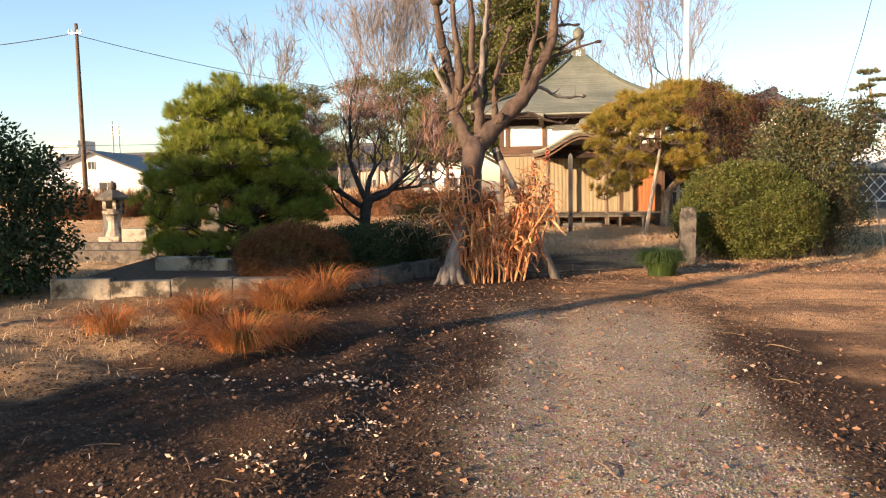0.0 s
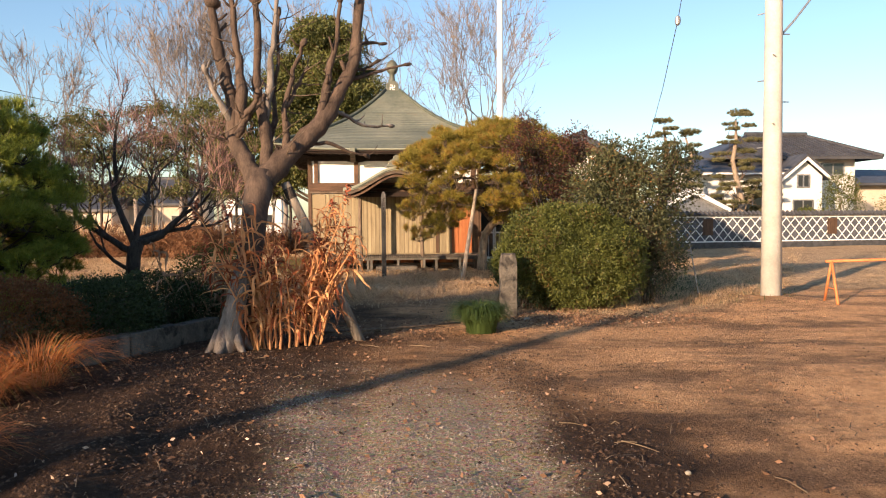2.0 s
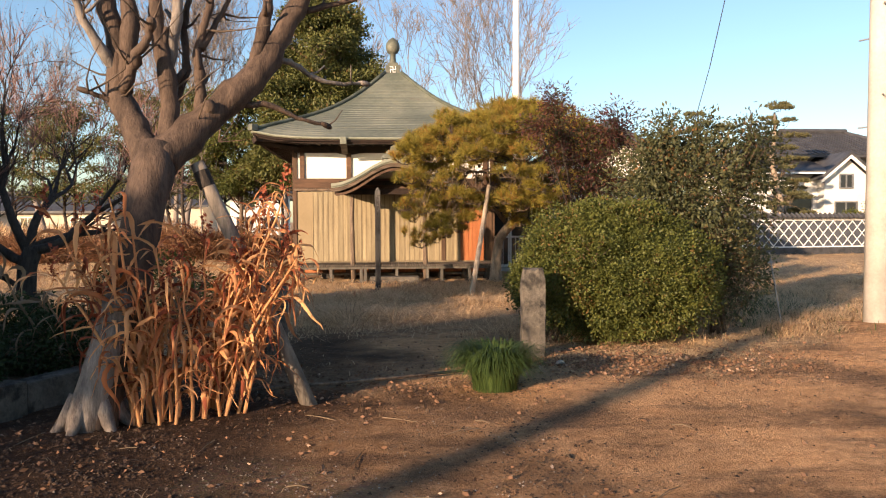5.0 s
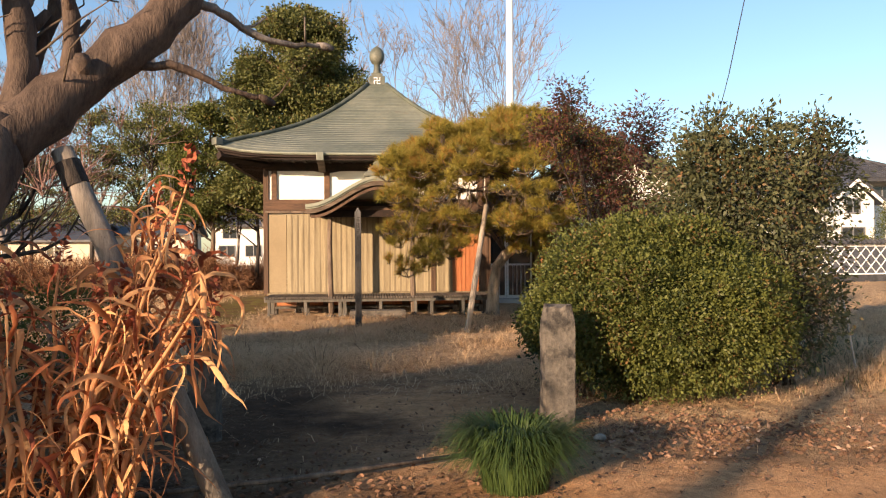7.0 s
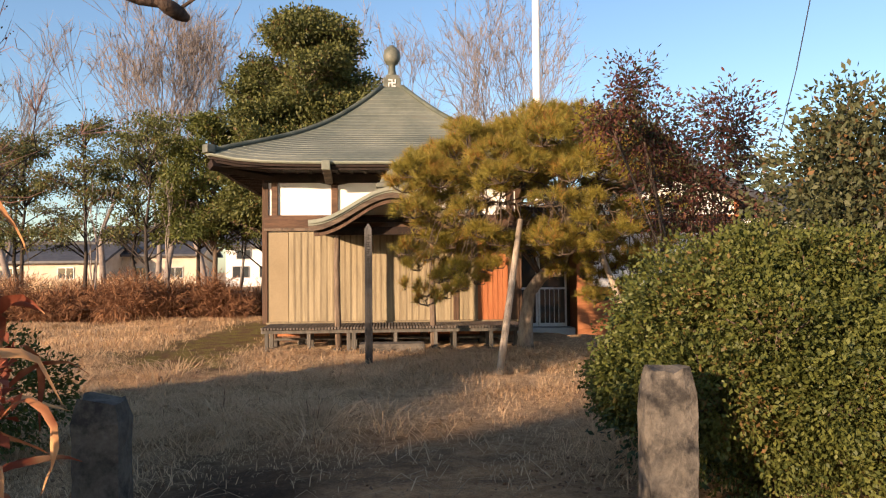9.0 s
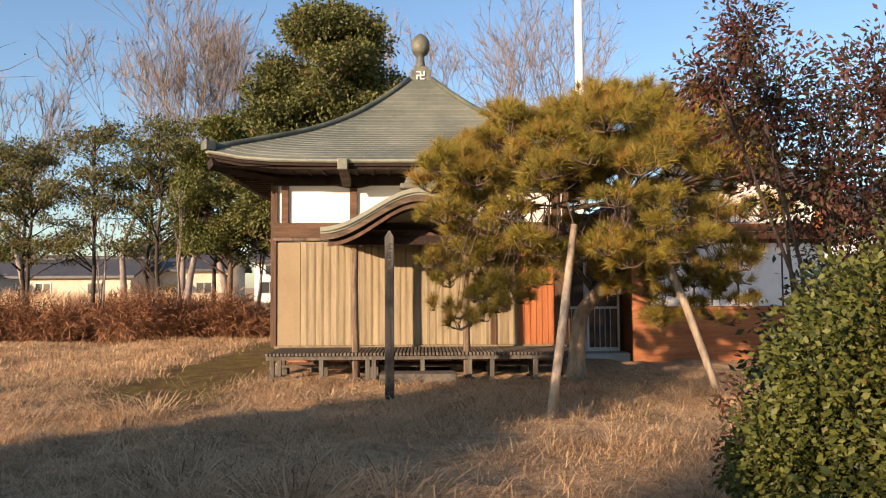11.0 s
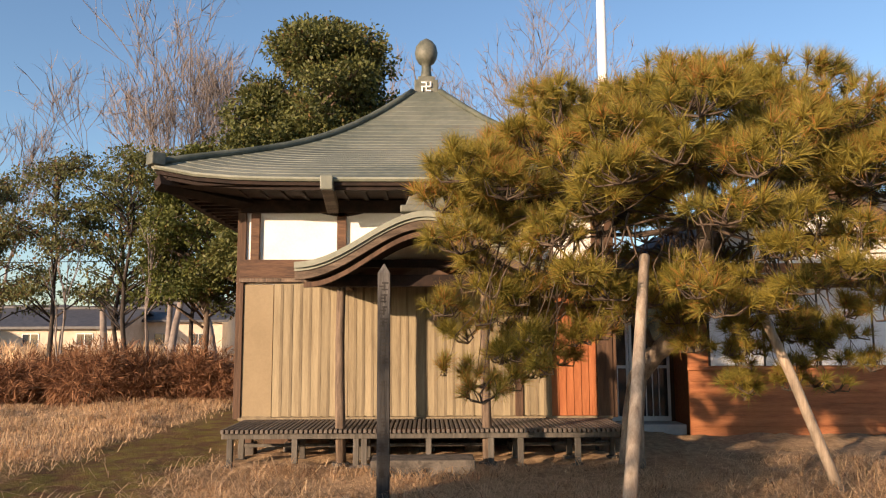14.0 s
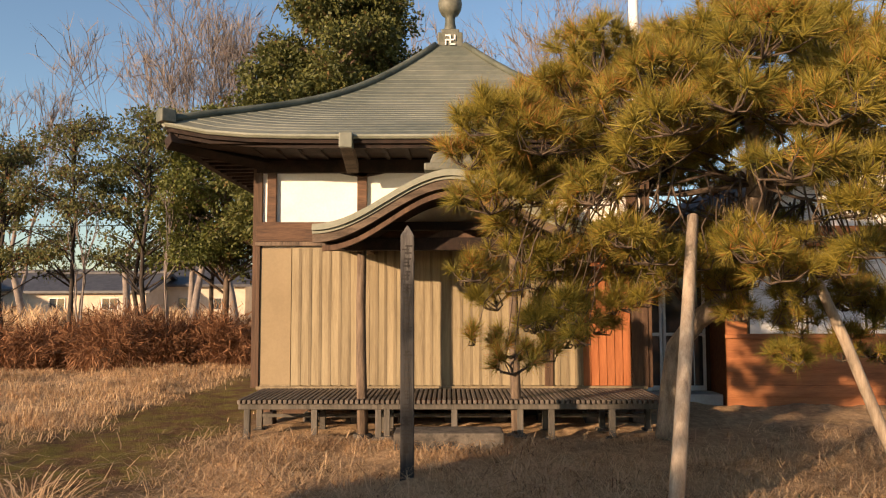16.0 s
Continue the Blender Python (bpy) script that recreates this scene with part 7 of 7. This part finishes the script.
    me = blades_mesh("verge_grass", base, rng.uniform(0.03, 0.14, len(x)), rng.uniform(0.4, 1.8, len(x)), 0.008, STRAW, rng, 1.0)
    tagged(new("verge_grass", me), "thin dry grass on the verge", "grass", kind="stuff")
    # short green growth near the concrete pole
    n = 9000
    x, y = rng.normal(6.3, 0.9, n), rng.normal(18.6, 1.3, n)
    base = np.stack([x, y, ground_height(x, y) - 0.01], 1)
    me = blades_mesh("green_grass", base, rng.uniform(0.04, 0.16, n), rng.uniform(0.4, 1.2, n), 0.01, GRASS_GREEN, rng, 0.8)
    tagged(new("green_grass", me), "short green grass patch near the pole", "grass", kind="stuff")


field_grass()


def weeds():
    rng = np.random.default_rng(78)
    n = 60000
    x, y = rng.uniform(-24, -3.0, n), 33.5 + 5 * rng.random(n) ** 1.3
    edge = smooth(33.2, 34.8, y + 2.2 * (fnoise(x, y, 0.5) - 0.5))
    y = y + 0.1 * (x + 8)
    h = (0.25 + 2.4 * np.clip(fnoise(x, y, 0.5) - 0.1, 0, 1)) * rng.uniform(0.3, 1.1, n) * edge
    base = np.stack([x, y, rng.random(n) * h * 0.5 - 0.03], 1)
    tagged(new("weed_thicket", blades_mesh("weed_thicket", base, h * 0.6, rng.uniform(0.4, 3.4, n), 0.02, WEED_BROWN, rng, 1.4)), "russet thicket of dead weeds before the copse", "weeds", kind="stuff")
    n = 14000
    x, y = rng.uniform(-55, -12, n), rng.uniform(42, 60, n)
    base = np.stack([x, y, 0 * x - 0.03], 1)
    tagged(new("far_reed_bed", blades_mesh("far_reed_bed", base, rng.uniform(0.6, 1.7, n) * (0.5 + fnoise(x, y, 0.2)), rng.uniform(0.1, 0.6, n), 0.07, STRAW, rng, 0.5)), "tall pale dry grass in the field beyond", "grass", kind="stuff")


weeds()
r_br = random.Random(91)
for k in range(11):
    x = -3.9 - 1.15 * k + r_br.uniform(-0.4, 0.4)
    s = r_br.uniform(0.7, 1.2)
    leafy("bramble_thicket", "tangled mound of leafless russet brambles before the copse", "bramble", (x, 33.2 + 0.1 * (x + 8) + r_br.uniform(-0.6, 0.5), 0),
          [((0, 0, 0.45 * s), (1.0 * s, 0.8 * s, 0.5 * s)), ((r_br.uniform(-0.7, 0.7), 0, 0.8 * s), (0.7 * s, 0.6 * s, 0.5 * s))], WEED_BROWN, 0.26, 3200, 500 + k, shell=0.9, clump=7, clump_r=0.22, stems=4, trunk_r=0.012, wide=0.08, group="brambles")


# ---- gravel, clods and fallen leaves ----
def pebbles():
    rng = np.random.default_rng(79)
    n = 190000
    y = 2.0 + 9.3 * rng.random(n) ** 1.5
    x = rng.uniform(-1.3, 1.9, n)
    g = zones(x, y)[0]
    keep = rng.random(n) < g * 0.9 + 0.03
    x, y = x[keep], y[keep]
    oct_v = np.array([(1, 0, 0), (0, 1, 0), (-1, 0, 0), (0, -1, 0), (0, 0, 1)], float)

    def stones(name, x, y, lo, hi, material, label, cat):
        k = len(x)
        s = (lo + (hi - lo) * rng.random(k) ** 2.5)[:, None, None]
        a = rng.random(k) * 6.283
        R = np.stack([np.cos(a), -np.sin(a), np.sin(a), np.cos(a)], 1).reshape(k, 2, 2)
        v = np.repeat(oct_v[None], k, 0) * rng.uniform(0.6, 1.2, (k, 5, 1)) * s
        v[:, :, :2] = np.einsum("kij,kpj->kpi", R, v[:, :, :2])
        v[:, :, 2] *= 0.7
        v += np.stack([x, y, ground_height(x, y) - 0.002], 1)[:, None, :]
        tagged(new(name, sheet_mesh(name, v, [(0, 1, 4), (1, 2, 4), (2, 3, 4), (3, 0, 4)], material)), label, cat, kind="stuff")
    stones("track_gravel", x, y, 0.003, 0.013, PEBBLE, "small mixed gravel on the track", "gravel")
    n = 260000
    y = 1.8 + 10.5 * rng.random(n) ** 1.5
    x = rng.uniform(-5.5, 6.5, n)
    gr, sa, ga = zones(x, y)
    edge = np.exp(-((x + 0.75 + 0.03 * y) / 0.5) ** 2) + np.exp(-((x - 1.4 - 0.03 * y) / 0.4) ** 2)
    keep = rng.random(n) < (0.10 + 0.8 * edge + 0.5 * smooth(-0.6, -1.2, x) * smooth(-5, -3.5, x)) * (1 - sa * 0.85) * (1 - gr * 0.7)
    stones("soil_clods", x[keep], y[keep], 0.004, 0.022, CLOD, "loose crumbs of dark soil beside the track", "soil")
    n = 13000
    x, y = rng.uniform(-6, 7, n), 2.0 + 13.5 * rng.random(n)
    w = np.clip(fnoise(x + 21, y + 3, 0.8) * 2.6 - 1.0, 0, 1) + 0.6 * np.exp(-((x + 0.9 + 0.03 * y) / 0.45) ** 2) + 0.5 * np.exp(-((x - 1.5 - 0.03 * y) / 0.4) ** 2)
    keep = rng.random(n) < w * (1 - zones(x, y)[1] * 0.7)
    x, y = x[keep], y[keep]
    k = 2600
    bx, by = rng.normal(3.3, 1.0, k), rng.normal(13.0, 0.42, k)
    x, y = np.concatenate([x, bx, rng.normal(0.2, 0.9, 900)]), np.concatenate([y, by, rng.normal(12.2, 0.5, 900)])
    pos = np.stack([x, y, ground_height(x, y) + 0.012], 1)
    out = rng.normal(0, 1, (len(x), 3)) * np.array([1, 1, 0.12])
    me = leaves_mesh("fallen_leaves", pos, out * 3, 0.042, LITTER, rng, 0.55, 0.0)
    tagged(new("fallen_leaves", me), "scattered curled brown fallen leaves", "leaves", kind="stuff")


pebbles()


def bark_chips():
    rng = np.random.default_rng(83)
    x, y = [], []
    for cx, cy, lx, ly, n in ((-1.6, 5.25, 0.36, 0.1, 130), (-1.65, 3.7, 0.25, 0.16, 90), (-1.2, 4.3, 0.14, 0.07, 50), (-2.3, 3.3, 0.3, 0.1, 40), (-0.9, 3.2, 0.2, 0.2, 40), (-2.6, 5.6, 0.7, 0.3, 40), (-1.9, 6.9, 0.9, 0.4, 40)):
        x.append(rng.normal(cx, lx, n))
        y.append(rng.normal(cy, ly, n))
    x, y = np.concatenate(x), np.concatenate(y)
    pos = np.stack([x, y, ground_height(x, y) + 0.014], 1)
    me = leaves_mesh("bark_chips", pos, rng.normal(0, 1, (len(x), 3)) * np.array([3, 3, 0.5]), 0.036, CHIP, rng, 0.5, 0.0)
    tagged(new("bark_chips", me), "pale pinkish wood chips strewn on the turned soil", "wood chips", kind="stuff")


bark_chips()


def straw_bits():
    rng = np.random.default_rng(81)
    n = 16000
    x, y = rng.uniform(-5, 6, n), 1.8 + 14 * rng.random(n) ** 1.3
    w = 0.12 + np.clip(fnoise(x + 13, y + 31, 0.7) * 3 - 1.2, 0, 1) + 0.5 * np.exp(-((x + 0.8 + 0.03 * y) / 0.6) ** 2) + 0.4 * np.exp(-((x - 1.5 - 0.03 * y) / 0.5) ** 2)
    keep = rng.random(n) < w * 0.8
    x, y = x[keep], y[keep]
    base = np.stack([x, y, ground_height(x, y) + 0.006], 1)
    tagged(new("straw_bits", blades_mesh("straw_bits", base, rng.uniform(0.008, 0.03, len(x)), rng.uniform(2, 7, len(x)), 0.007, REED_DULL, rng, 1.5)), "short broken bits of dry straw on the soil", "straw", kind="stuff")


straw_bits()


def sticks():
    rng = np.random.default_rng(80)
    t = 100
    x, y = rng.uniform(-5, 4, t), 2.4 + 9 * rng.random(t)
    sh = Shape()
    for i in range(t):
        a, L = rng.random() * 6.283, rng.uniform(0.05, 0.32)
        p = Vector((x[i], y[i], gz(x[i], y[i]) + 0.008))
        d = Vector((math.cos(a), math.sin(a), 0)) * L
        sh.tube([p, p + d * 0.5 + Vector((0, 0, rng.uniform(0, 0.02))), p + d], [0.004, 0.0035, 0.002], 4, False)
    tagged(part("fallen_twigs", sh, REED_DULL), "thin broken twigs strewn on the soil", "twigs", kind="stuff")


sticks()
rod = thing("bamboo_edging", "long thin bamboo pole lying on the ground", "bamboo pole", at=(0, 0, 0))
part("cane", Shape().tube([(-0.9, 11.75, 0.03), (0.3, 12.05, 0.035), (1.4, 12.45, 0.04)], [0.018, 0.017, 0.015], 8), WOOD_POLE, rod, smooth=True)
for k, (x, y, r) in enumerate(((1.06, 5.1, 0.022), (2.05, 6.2, 0.02), (2.9, 5.4, 0.02), (1.9, 4.2, 0.024), (2.45, 12.9, 0.05))):
    st = tagged(part("stone", Shape().lathe([(r * 0.8, -0.01), (r, r * 0.3), (r * 0.75, r * 0.8), (r * 0.2, r)], 7, 0, 0), STONE_PALE), "loose pale stone on the ground", "stone", "loose stones")
    st.location = (x, y, gz(x, y))
